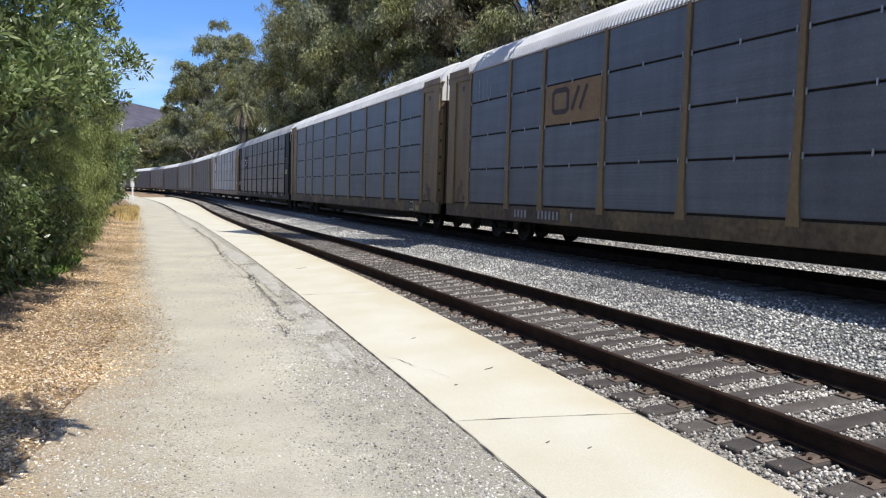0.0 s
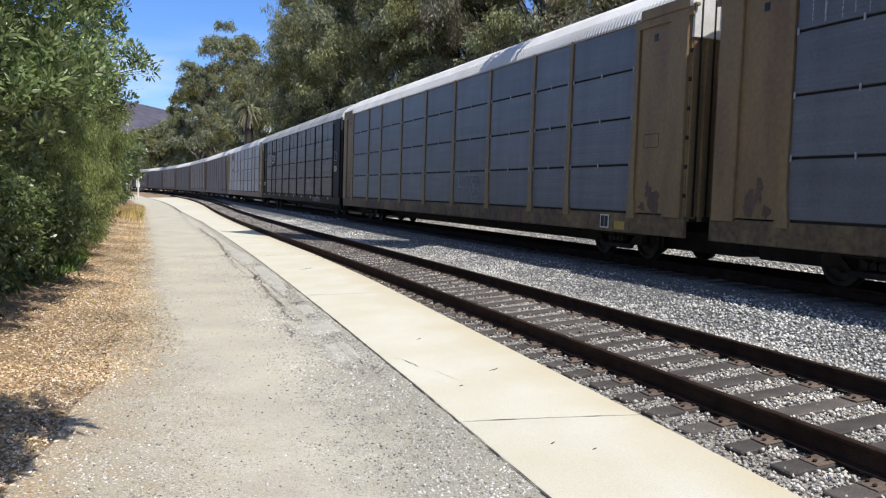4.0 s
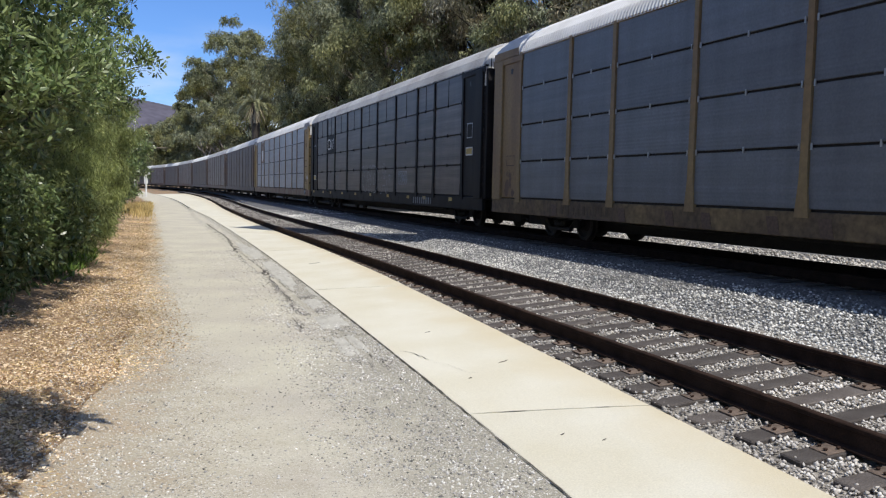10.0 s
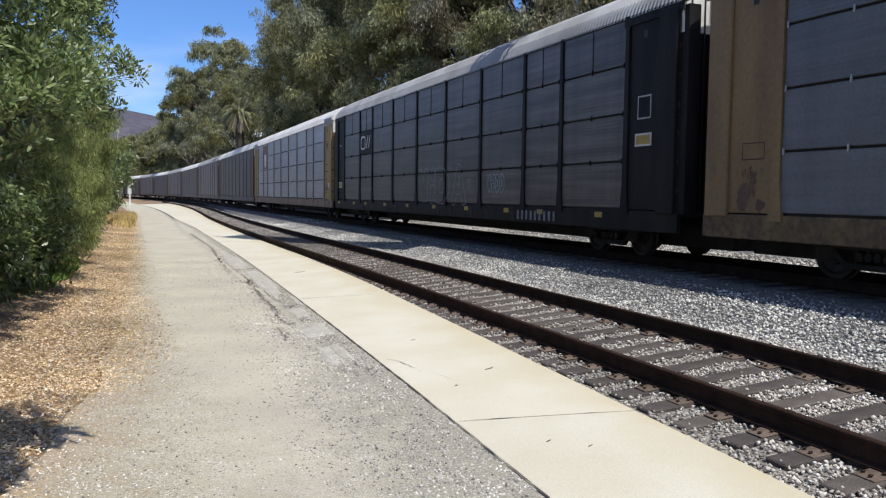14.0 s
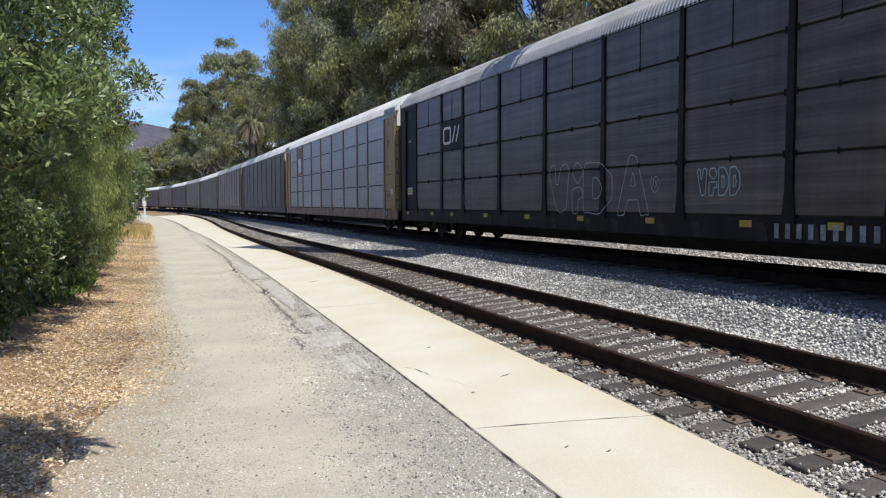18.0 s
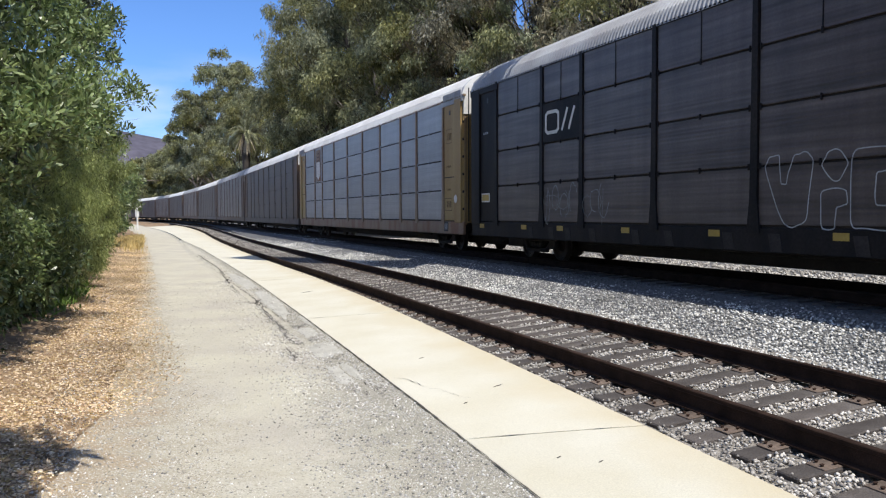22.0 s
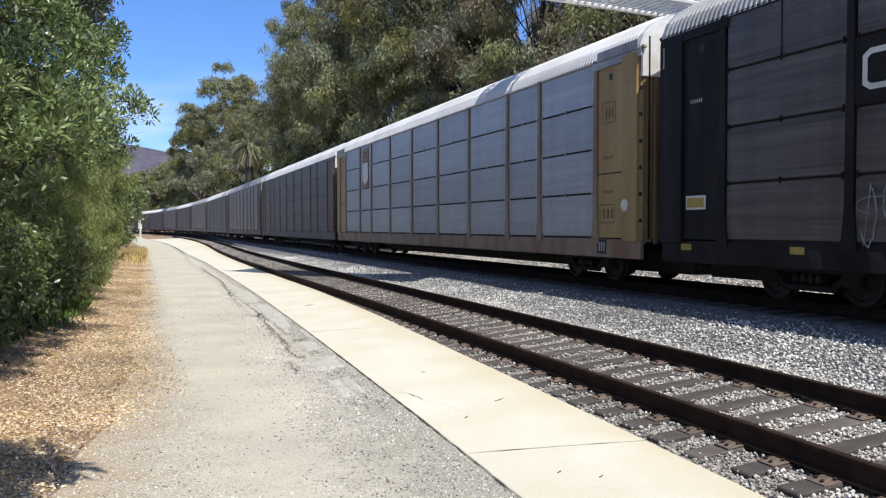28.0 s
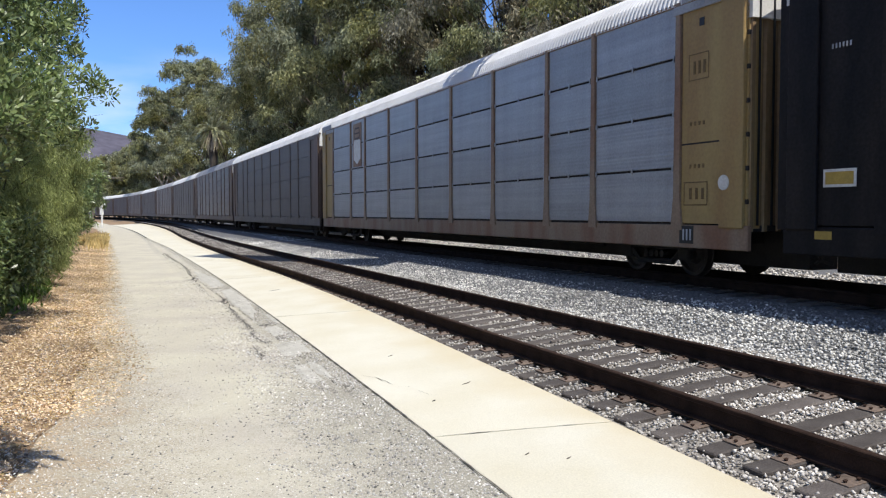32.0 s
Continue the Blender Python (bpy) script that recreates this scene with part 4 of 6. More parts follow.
# a row of boughs low over the verge, whose shade lies across it
BAND = [(s1 + a, d1 + b, z1 + c, 0.46) for s1, d1, z1 in ((12.0, -6.3, 3.1), (12.9, -6.27, 3.25), (13.8, -6.15, 3.35), (14.6, -6.0, 3.4), (15.4, -5.87, 3.45), (16.2, -5.75, 3.6), (16.9, -5.7, 3.8)) for a, b, c in ((0, 0, 0), (0.25, -0.22, -0.2), (-0.2, -0.15, 0.22))]
left_tree(20.0, -8.75, 6.6, 3.3, 2, (0.108, 0.0195), 1000, M_LEAF, "broadleaf_tree", L_BROAD, n=110, low=3.3, foot=0.4, tufts=17, droop=-0.35,
          extra=[(17.5, -5.2, 4.05, 0.38), (17.5, -4.98, 4.02, 0.24), (17.5, -5.5, 3.95, 0.44), (17.4, -5.35, 4.2, 0.3), (17.5, -5.94, 3.93, 0.46), (17.5, -5.86, 4.86, 0.51), (17.5, -6.19, 4.69, 0.51), (17.5, -6.11, 3.93, 0.42), (18.6, -6.6, 3.9, 0.6), (19.2, -6.2, 3.7, 0.5)]
          + BAND)
left_tree(22.0, -8.6, 10.0, 3.1, 22, (0.115, 0.021), 1000, M_LEAF_SHADE, "broadleaf_tree", "dark purplish green tree behind the lighter one, backlit shade coloured in", n=110, low=5.9, foot=0.8, tufts=17, droop=-0.2,
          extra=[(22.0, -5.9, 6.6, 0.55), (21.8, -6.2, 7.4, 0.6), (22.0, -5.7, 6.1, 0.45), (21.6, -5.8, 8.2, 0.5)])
# unseen tree, added for the shade it throws on the near verge
left_tree(5.5, -8.25, 8.2, 2.85, 12, (0.24, 0.05), 700, M_LEAF, "broadleaf_tree", L_BROAD, n=110, low=4.1,
          extra=[(6.87, -5.24, 4.8, 0.45), (6.38, -4.94, 4.8, 0.45), (6.3, -5.45, 4.8, 0.45), (5.84, -5.19, 4.8, 0.45), (6.83, -5.73, 4.8, 0.45), (5.28, -5.28, 4.8, 0.45), (5.78, -5.48, 4.8, 0.45), (6.4, -5.73, 4.8, 0.45)])
left_tree(25.8, -8.0, 4.5, 2.0, 14, (0.12, 0.010), 2300, M_PEPPER, "pepper_tree", L_PEP, n=72, foot=0.95, droop=1.3)
left_tree(28.8, -7.8, 2.6, 1.5, 15, (0.13, 0.011), 1800, M_PEPPER, "bush", "low green bush under the trees", n=34, foot=0.9, droop=1.3)
left_tree(19.5, -8.05, 1.7, 1.5, 16, (0.14, 0.024), 900, M_LEAF, "bush", "low dark green bush under the trees", n=44, foot=0.95)
left_tree(16.6, -8.4, 1.5, 1.4, 17, (0.14, 0.024), 900, M_LEAF, "bush", "low dark green bush under the trees", n=40, foot=0.95)
left_tree(22.6, -7.75, 1.9, 1.5, 18, (0.13, 0.011), 1800, M_PEPPER, "bush", "low green bush under the trees", n=36, foot=0.95, droop=1.3)
for s1, d1, h1, seed1 in ((14.6, -8.15, 1.1, 41), (15.9, -8.1, 1.0, 42), (17.3, -8.05, 1.2, 43), (18.7, -7.9, 1.1, 44), (20.3, -7.75, 1.1, 45)):
    left_tree(s1, d1, h1, 0.7, seed1, (0.13, 0.024), 900, M_LEAF, "bush", "low dark green bush under the trees", n=22, foot=1.0, low=-0.05, tufts=17)
left_tree(14.2, -9.6, 2.4, 1.5, 19, (0.16, 0.03), 700, M_LEAF_SHADE, "bush", "dark bush under the trees, their shade put into its leaf colour", n=36, foot=0.95)
left_tree(18.0, -10.4, 3.2, 1.6, 20, (0.16, 0.03), 700, M_LEAF_SHADE, "bush", "dark bush under the trees, their shade put into its leaf colour", n=36, foot=0.95)
left_tree(31.0, -8.9, 4.6, 2.3, 3, (0.14, 0.0115), 2000, M_PEPPER, "pepper_tree", L_PEP, n=80, droop=1.3)
left_tree(37.0, -8.0, 5.2, 2.4, 4, (0.16, 0.014), 1500, M_PEPPER, "pepper_tree", L_PEP, n=80, droop=1.3)
left_tree(45.0, -8.1, 5.8, 2.6, 5, (0.20, 0.02), 850, M_PEPPER, "pepper_tree", L_PEP, n=80, droop=1.2)
left_tree(56.0, -8.1, 6.4, 3.0, 6, (0.26, 0.045), 300, M_LEAF, "broadleaf_tree", L_BUSH, n=60)
left_tree(69.0, -8.6, 6.4, 3.2, 7, (0.3, 0.05), 240, M_LEAF, "broadleaf_tree", L_BUSH, n=60)
left_tree(84.0, -9.4, 6.6, 3.4, 8, (0.34, 0.06), 200, M_LEAF, "broadleaf_tree", L_BUSH, n=60)
left_tree(100.0, -10.8, 7.0, 3.6, 10, (0.38, 0.07), 170, M_LEAF, "broadleaf_tree", L_BUSH, n=60)

# ---- eucalyptus wood beyond the train ----
# chinks between the crowns where the sky shows: direction and half width, in degrees
GAPS = [(5.25, 14.2, 1.5, 2.2), (-3.96, 7.9, 1.0, 1.3), (-12.0, 10.2, 0.8, 0.8), (-11.4, 12.8, 0.5, 0.5)]


def eucalyptus(x, y, z0, height, spread, seed, m, per=60, leaf=(0.30, 0.055), n=40, bark=M_BARK, low=0.3):
    rng = random.Random(seed)
    cl = []
    for _ in range(n):
        f = rng.uniform(low, 1.0)
        rr = spread * (0.35 + 0.75 * math.sin(math.pi * min(0.97, f)) ** 0.8)
        w, q = rng.uniform(0, 2 * math.pi), math.sqrt(rng.uniform(0.05, 1))
        px, py, pz = x + rr * q * math.cos(w), y + rr * q * math.sin(w), height * f
        az, el = math.degrees(math.atan2(px, py)), math.degrees(math.atan2(pz - 1.9, math.hypot(px, py)))
        if any(abs(az - a0) < wa and abs(el - e0) < we for a0, e0, wa, we in GAPS):
            continue
        c = (rr * q * math.cos(w), rr * q * math.sin(w), height * f * rng.uniform(0.93, 1.05), rng.uniform(0.75, 1.6) * spread / 4.5)
        if all(math.dist(c[:3], o[:3]) > (0.62 if x > -18 else 0.42) * (c[3] + o[3]) for o in cl):      # boughs keep dark gaps between them
            cl.append(c)
    return tree("eucalyptus", "tall eucalyptus tree with drooping grey-green foliage", (x, y, z0), height, cl, 0.04 * spread + 0.2, leaf, per, m, bark, seed, 1.2, (rng.uniform(-1, 1), rng.uniform(-1, 1)), group="eucalyptus wood")


def polar(az, dist):
    a = radians(az)
    return dist * math.sin(a), dist * math.cos(a)


# (azimuth and distance from the path's start, height, spread)
WOOD = [(-15.3, 122, 23, 6.5), (-14.0, 118, 21, 6), (-16.7, 162, 21, 6), (-17.7, 190, 17, 6), (-19.6, 225, 16, 9), (-21.2, 235, 14, 9), (-18.4, 205, 17, 8), (-12.9, 112, 17, 6),
        (-9.2, 92, 20, 4.6), (-8.9, 84, 28, 6), (-8.2, 78, 21, 6), (-6.4, 74, 27, 7), (-4.6, 66, 20, 6), (-2.6, 64, 26, 7), (-0.4, 60, 20, 6), (1.8, 58, 25, 7), (4.2, 56, 20, 6), (6.4, 52, 24, 6.5), (9.0, 50, 20, 6),
        (11.5, 48, 23, 6), (14.5, 46, 21, 6), (18, 44, 22, 6), (22, 42, 21, 6), (26, 40, 20, 6), (31, 38, 20, 6), (-7.0, 100, 31, 8), (-3.6, 90, 30, 8), (1.0, 84, 29, 8), (5.5, 78, 28, 8), (10, 72, 27, 8), (15, 66, 26, 8), (-7.4, 70, 15.2, 3.6), (-2.7, 62, 15.5, 4), (-1.2, 57, 10.5, 3.2), (2.6, 54, 12.5, 3.4)]
# lower crowns before the others, full sun put into their paler leaf colour
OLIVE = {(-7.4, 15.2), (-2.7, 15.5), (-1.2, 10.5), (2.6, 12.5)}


def main_side(x, y):
    """How far right of the train's near side a place lies."""
    k = int(np.argmin(np.hypot(MAIN[0] - x, MAIN[1] - y)))
    return (x - MAIN[0][k]) * math.cos(MAIN[2][k]) + (y - MAIN[1][k]) * math.sin(MAIN[2][k])


for i, (az, dist, h, sp) in enumerate(WOOD):
    grow = 1.0
    while main_side(*polar(az, dist * grow)) < (12.5 if az < -11 else 7.2) and dist * grow < 420:
        grow *= 1.02
    dist, h, sp = dist * grow, h * grow, sp * grow
    x, y = polar(az, dist)
    leaf_m = M_EUCD if az < -17.4 else M_EUCB if az > 3 and i % 3 else (M_EUC, M_EUCD)[i % 2]
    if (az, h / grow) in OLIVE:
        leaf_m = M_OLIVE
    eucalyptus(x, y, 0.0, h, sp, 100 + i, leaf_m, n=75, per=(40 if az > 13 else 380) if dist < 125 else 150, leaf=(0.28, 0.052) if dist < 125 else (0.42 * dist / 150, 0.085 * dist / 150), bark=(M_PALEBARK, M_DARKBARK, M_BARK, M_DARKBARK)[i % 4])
x, y = polar(-10.9, 96)
eucalyptus(x, y, 0.0, 24, 4.2, 190, M_EUC, n=40, per=130, leaf=(0.28, 0.046), bark=M_DARKBARK, low=0.62)

# undergrowth at the foot of the wood
for i, (sm, dm) in enumerate([(8, 13), (16, 14), (24, 13), (32, 14), (40, 13), (48, 14), (57, 13), (66, 14), (76, 13), (88, 14), (100, 13), (114, 14), (128, 13), (145, 14), (165, 14), (190, 15)]):
    x, y, _ = on(MAIN, sm, dm)
    rng = random.Random(300 + i)
    cl = [(rng.uniform(-3.4, 3.4), rng.uniform(-3.4, 3.4), rng.uniform(0.5, 6.0), rng.uniform(0.9, 1.7)) for _ in range(24)]
    tree("shrub", "dull green shrub under the eucalyptus trees", (x, y, 0.05), 5.5, cl, 0.15, (0.34, 0.06), 70, (M_EUCD, M_LEAF, M_EUC)[i % 3], M_DARKBARK, 300 + i, 0.8, category="shrub", group="undergrowth")


def palm(x, y, z0, height, seed):
    rng = random.Random(seed)
    t = thing("palm_tree", "palm tree with stiff arching fronds over a shaggy pale skirt", "palm", Matrix.Translation((x, y, z0)))
    g = Geo()
    g.tube([(0, 0, -0.2), (0.1, 0, height * 0.5), (0, 0, height - 0.9), (0, 0, height)], [0.4, 0.36, 0.55, 0.4], 10)
    part("trunk", g, M_DARKBARK, t, smooth=True)
    for dead in (False, True):
        for k in range(46 if not dead else 30):
            w = 2 * math.pi * (k * 0.382 + rng.uniform(-0.05, 0.05))
            el = rng.uniform(0.05, 1.35) if not dead else rng.uniform(-1.35, -0.75)
            ln = rng.uniform(2.3, 2.9) if not dead else rng.uniform(1.5, 2.3)
            g = Geo()
            dirv = Vector((math.cos(w) * math.cos(el), math.sin(w) * math.cos(el), math.sin(el)))
            side = Vector((-math.sin(w), math.cos(w), 0))
            pts = [Vector((0.3 * math.cos(w), 0.3 * math.sin(w), height - (0.3 if dead else 0)))]
            for i in range(7):
                dirv = (dirv + Vector((0, 0, -0.2 if not dead else -0.12))).normalized()
                pts.append(pts[-1] + dirv * ln / 7)
            for i in range(7):
                wide = 0.30 * math.sin(math.pi * (i + 0.9) / 8.2) + 0.05
                for j in (0, 0.33, 0.66):
                    p = pts[i].lerp(pts[i + 1], j)
                    ahead = (pts[i + 1] - pts[i]).normalized()
                    for sg in (-1, 1):
                        tip = p + side * sg * wide * (0.5 if dead else 1) + ahead * 0.32 + Vector((0, 0, 0.06 if not dead else -0.1))
                        g.quad(p - ahead * 0.07, tip, p + ahead * 0.07)
            g.tube(pts, [0.05 - 0.005 * i for i in range(8)], 4, caps=False)
            part("frond", g, M_DEAD if dead else M_PALM, t, "hanging dead frond" if dead else "")
    return t


x, y = polar(-13.68, 99)
palm(x, y, 0.0, 11.35, 9)

# distant ridge and near hillside
g = Geo()
nseg = 120
rows = []
for i in range(nseg + 1):
    az = radians(-75 + 150 * i / nseg)
    hgt = 62 + 63 * math.exp(-((math.degrees(az) + 21.5) / 7.5) ** 2) + 16 * noise.noise((i * 0.13, 0, 2)) + 5 * noise.noise((i * 0.7, 3, 2))
    row = []
    for r_, f in ((1050, 0.0), (1150, 0.35), (1250, 0.72), (1350, 1.0), (1600, 0.5), (2000, 0.0)):
        row.append((r_ * math.sin(az), r_ * math.cos(az), -3 + hgt * f * (1 + 0.15 * noise.noise((i * 0.3, f * 3, 8)))))
    rows.append(row)
for row in rows:
    g.v += row
for i in range(nseg):
    for k in range(5):
        q = i * 6 + k
        g.f.append((q, q + 1, q + 7, q + 6))
thing("hill_ridge", "distant bare hill ridge, haze put into its purple-brown colour", "hill", kind="structure", data=g.mesh("hill_ridge", M_RIDGE, True))

# dry leaf litter on the verge
rng = np.random.RandomState(31)
n = 165000
s = 2 + 60 * rng.rand(n) ** 2.1
s[:26000] = rng.uniform(-11.5, 5, 26000)
dl = np.interp(s, [r[0] for r in PATH_L], [r[1] for r in PATH_L])
d = dl + np.interp(s, [6, 9, 10.5, 11.2, 13, 16, 20], [-0.12, -0.15, -0.2, 0.25, 0.5, 0.42, 0.2]) - np.abs(rng.normal(size=n)) * 1.35
keep = rng.rand(n) < np.clip(0.12 + (dl + np.interp(s, [6, 9, 10.5, 11.2, 13, 16, 20], [-0.2, -0.22, -0.28, 0.15, 0.4, 0.32, 0.1]) - d) / 0.8, 0.0, 1)
keep &= (rng.rand(n) < np.where(s > 15.5, np.clip((d + 6.75) / 0.3, 0.12, 1), 1))
s, d = s[keep], d[keep]
n = len(s)
x, y = along(NEAR, s, d)
gzv = np.interp(d, [-12, -8, -6.9, -6.4, -5.2, -2.5], [0.6, 0.2, -0.03, -0.1, -0.215, -0.222])
c = np.stack([x, y, gzv + rng.uniform(0.0, 0.03, n)], 1)
dirs = rng.normal(size=(n, 3)) * np.array([1, 1, 0.25])
thing("leaf_litter", "tan dry fallen leaves covering the verge", "leaves", kind="stuff", data=leaves("leaf_litter", c, dirs, 0.044, 0.0098, M_DRYLEAF, 5))
pick = rng.rand(n) < 0.33
thing("straw_litter", "thin dry straw strands among the fallen leaves", "straw", kind="stuff", data=leaves("straw_litter", c[pick] + (0.02, 0.01, 0.012), rng.normal(size=(pick.sum(), 3)) * np.array([1, 1, 0.3]), 0.13, 0.0022, M_STRAW, 6, 0))
# straw-coloured grass and green weeds
n = 3600
s = rng.normal(64, 5, n)
d = np.interp(s, [r[0] for r in PATH_L], [r[1] for r in PATH_L]) - 0.2 - np.abs(rng.normal(size=n)) * 0.8
x, y = along(NEAR, s, d)
c = np.stack([x, y, np.full(n, -0.2)], 1)
dirs = np.stack([rng.normal(size=n) * 0.35, rng.normal(size=n) * 0.35, np.ones(n)], 1)
thing("dry_grass", "tall straw-yellow dry grass beside the path", "grass", kind="stuff", data=leaves("dry_grass", c, dirs, 0.5, 0.03, M_STRAW, 7))
n = 1500
s = rng.normal(24, 1.9, n)
d = rng.normal(-6.75, 0.16, n)
x, y = along(NEAR, s, d)
c = np.stack([x, y, np.full(n, -0.06)], 1)
dirs = np.stack([rng.normal(size=n) * 0.7, rng.normal(size=n) * 0.7, np.ones(n)], 1)
thing("green_weeds", "low bright green weeds under the bushes", "weeds", kind="stuff", data=leaves("green_weeds", c, dirs, 0.22, 0.022, M_WEED, 9))


# ---- train ----
def panel_mat(name, col, rough, metal, streaks, dirt, smear=0.1):
    """Corrugated, perforated side sheet: fine level ribs, rain streaks, dirt specks."""
    m = mat(name, col, rough, metal, var=0.10, scale=2.2, fine=26, bump=0.0, col2=tuple(c * dirt for c in col), streak=streaks, rand=0.10)
    N, L = m.node_tree.nodes, m.node_tree.links
    t = N.new("ShaderNodeTexCoord")
    w = N.new("ShaderNodeTexWave")
    w.wave_type, w.bands_direction, w.wave_profile = "BANDS", "Z", "SIN"
    w.inputs["Scale"].default_value, w.inputs["Distortion"].default_value = 4.6, 0.15
    # level smears of road dirt
    mpn, nz2, rng2, mul = N.new("ShaderNodeMapping"), N.new("ShaderNodeTexNoise"), N.new("ShaderNodeMapRange"), N.new("ShaderNodeMixRGB")
    mpn.inputs["Scale"].default_value = (0.22, 1.0, 5.5)
    nz2.inputs["Scale"].default_value, nz2.inputs["Detail"].default_value = 1.3, 5
    rng2.inputs["From Min"].default_value, rng2.inputs["From Max"].default_value = 0.3, 0.7
    rng2.inputs["To Min"].default_value, rng2.inputs["To Max"].default_value = 1 - smear, 1 + smear
    mul.blend_type, mul.inputs["Fac"].default_value = "MULTIPLY", 1.0
    pb = N["Principled BSDF"]
    oi2, add2 = N.new("ShaderNodeObjectInfo"), N.new("ShaderNodeVectorMath")
    sc2 = N.new("ShaderNodeMath")
    sc2.operation, sc2.inputs[1].default_value = "MULTIPLY", 37.0
    L.new(oi2.outputs["Random"], sc2.inputs[0])
    L.new(t.outputs["Object"], add2.inputs[0])
    L.new(sc2.outputs[0], add2.inputs[1])
    L.new(add2.outputs[0], mpn.inputs["Vector"])
    L.new(mpn.outputs["Vector"], nz2.inputs["Vector"])
    L.new(nz2.outputs["Fac"], rng2.inputs["Value"])
    old = pb.inputs["Base Color"].links[0].from_socket
    L.new(old, mul.inputs["Color1"])
    L.new(rng2.outputs["Result"], mul.inputs["Color2"])
    L.new(mul.outputs["Color"], pb.inputs["Base Color"])
    bp = N.new("ShaderNodeBump")
    bp.inputs["Strength"].default_value, bp.inputs["Distance"].default_value = 0.12, 0.01
    L.new(t.outputs["Object"], w.inputs["Vector"])
    L.new(w.outputs["Fac"], bp.inputs["Height"])
    L.new(bp.outputs["Normal"], N["Principled BSDF"].inputs["Normal"])
    return m


P_GREY = panel_mat("blue_grey_panel", (0.160, 0.174, 0.196), 0.5, 0.3, 0.8, 0.8)
P_DARK = panel_mat("soot_brown_panel", (0.110, 0.092, 0.086), 0.42, 0.2, 0.8, 0.7, 0.4)
P_SILV = panel_mat("silver_panel", (0.345, 0.352, 0.365), 0.45, 0.4, 0.8, 0.85)
P_BRWN = panel_mat("brown_grey_panel", (0.098, 0.084, 0.077), 0.55, 0.2, 0.8, 0.75)
F_YEL = mat("dull_yellow_frame", (0.245, 0.172, 0.078), 0.6, var=0.12, scale=1.6, fine=12, bump=0.1, col2=(0.17, 0.107, 0.055), streak=0.75)
F_YELB = mat("yellow_end_paint", (0.345, 0.25, 0.095), 0.6, var=0.09, scale=1.4, fine=18, bump=0.08, col2=(0.27, 0.165, 0.06), streak=0.75)
F_TAN = mat("rusty_tan_frame", (0.27, 0.205, 0.14), 0.65, var=0.13, scale=1.8, fine=20, bump=0.1, col2=(0.20, 0.10, 0.055), streak=0.75)
F_DUN = mat("dun_frame", (0.125, 0.105, 0.088), 0.65, var=0.13, scale=1.8, fine=20, bump=0.1, col2=(0.09, 0.072, 0.058), streak=0.75)
F_SILL = mat("grimy_yellow_sill", (0.185, 0.128, 0.060), 0.7, var=0.35, scale=1.1, fine=9, bump=0.12, col2=(0.075, 0.052, 0.035), streak=0.6)
F_BLK = mat("black_frame", (0.010, 0.010, 0.0115), 0.55, var=0.25, scale=2, fine=20, bump=0.08, col2=(0.024, 0.021, 0.020), streak=0.75, spec=0.12)
F_BRN = mat("brown_frame", (0.12, 0.075, 0.05), 0.6, var=0.25, scale=2, fine=20, bump=0.1, streak=0.7)
M_STEELD = mat("dull_grey_steel", (0.30, 0.31, 0.33), 0.6, var=0.2, scale=2, fine=25, bump=0.1)
M_ROOF = mat("white_roof_sheet", (0.63, 0.635, 0.63), 0.5, 0.0, var=0.06, scale=0.8, fine=20, bump=0.05, col2=(0.52, 0.52, 0.51))
M_ROOFG = mat("galvanised_roof_sheet", (0.36, 0.37, 0.38), 0.5, 0.1, var=0.1, scale=0.8, fine=20, bump=0.05, col2=(0.25, 0.25, 0.25))
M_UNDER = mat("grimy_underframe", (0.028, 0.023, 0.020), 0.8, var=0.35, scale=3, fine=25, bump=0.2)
M_WHEEL = mat("dark_steel_wheel", (0.05, 0.038, 0.032), 0.6, 0.3, var=0.3, scale=4, fine=30, bump=0.15)
M_CLIP = mat("pale_clip", (0.45, 0.46, 0.47), 0.45, 0.5, var=0.15, scale=5, fine=30, bump=0.05)
M_SIGN = mat("sign_white", (0.66, 0.66, 0.62), 0.6, var=0.12, scale=6, fine=40, bump=0.03)
M_CHALK = mat("faded_chalk_paint", (0.42, 0.45, 0.47), 0.8, var=0.2, scale=6, fine=40, bump=0.05)
M_YSIGN = mat("yellow_reflector", (0.42, 0.29, 0.06), 0.45, var=0.12, scale=6, fine=40, bump=0.03)
M_LOGO_BR = mat("logo_tan_field", (0.285, 0.172, 0.07), 0.6, var=0.12, scale=3, fine=20, bump=0.05)
M_FADED = mat("faded_ochre_stencil", (0.17, 0.11, 0.04), 0.7, var=0.2, scale=3, fine=20, bump=0.05)
M_LOGO_BR2 = mat("faded_brown_stencil", (0.10, 0.07, 0.04), 0.7, var=0.2, scale=3, fine=20, bump=0.05)
M_LOGO_DK = mat("logo_dark", (0.055, 0.03, 0.024), 0.6, var=0.15, scale=4, fine=20, bump=0.05)

BASE = 1.0                     # deck height over the rail head
EAVE = 4.99
XE = 0.20                      # how far the end walls stand back from the coupling plane
COLS = [2.75, 1.95, 2.82, 2.82, 2.82, 2.82, 2.82, 1.95, 2.75]
END = (CAR_LEN - sum(COLS)) / 2
POSTS = [END + sum(COLS[:i]) for i in range(10)]
ROW_Z = [1.02, 2.02, 3.01, 4.01, 4.95]
TRUCKS = (3.35, CAR_LEN - 3.35)


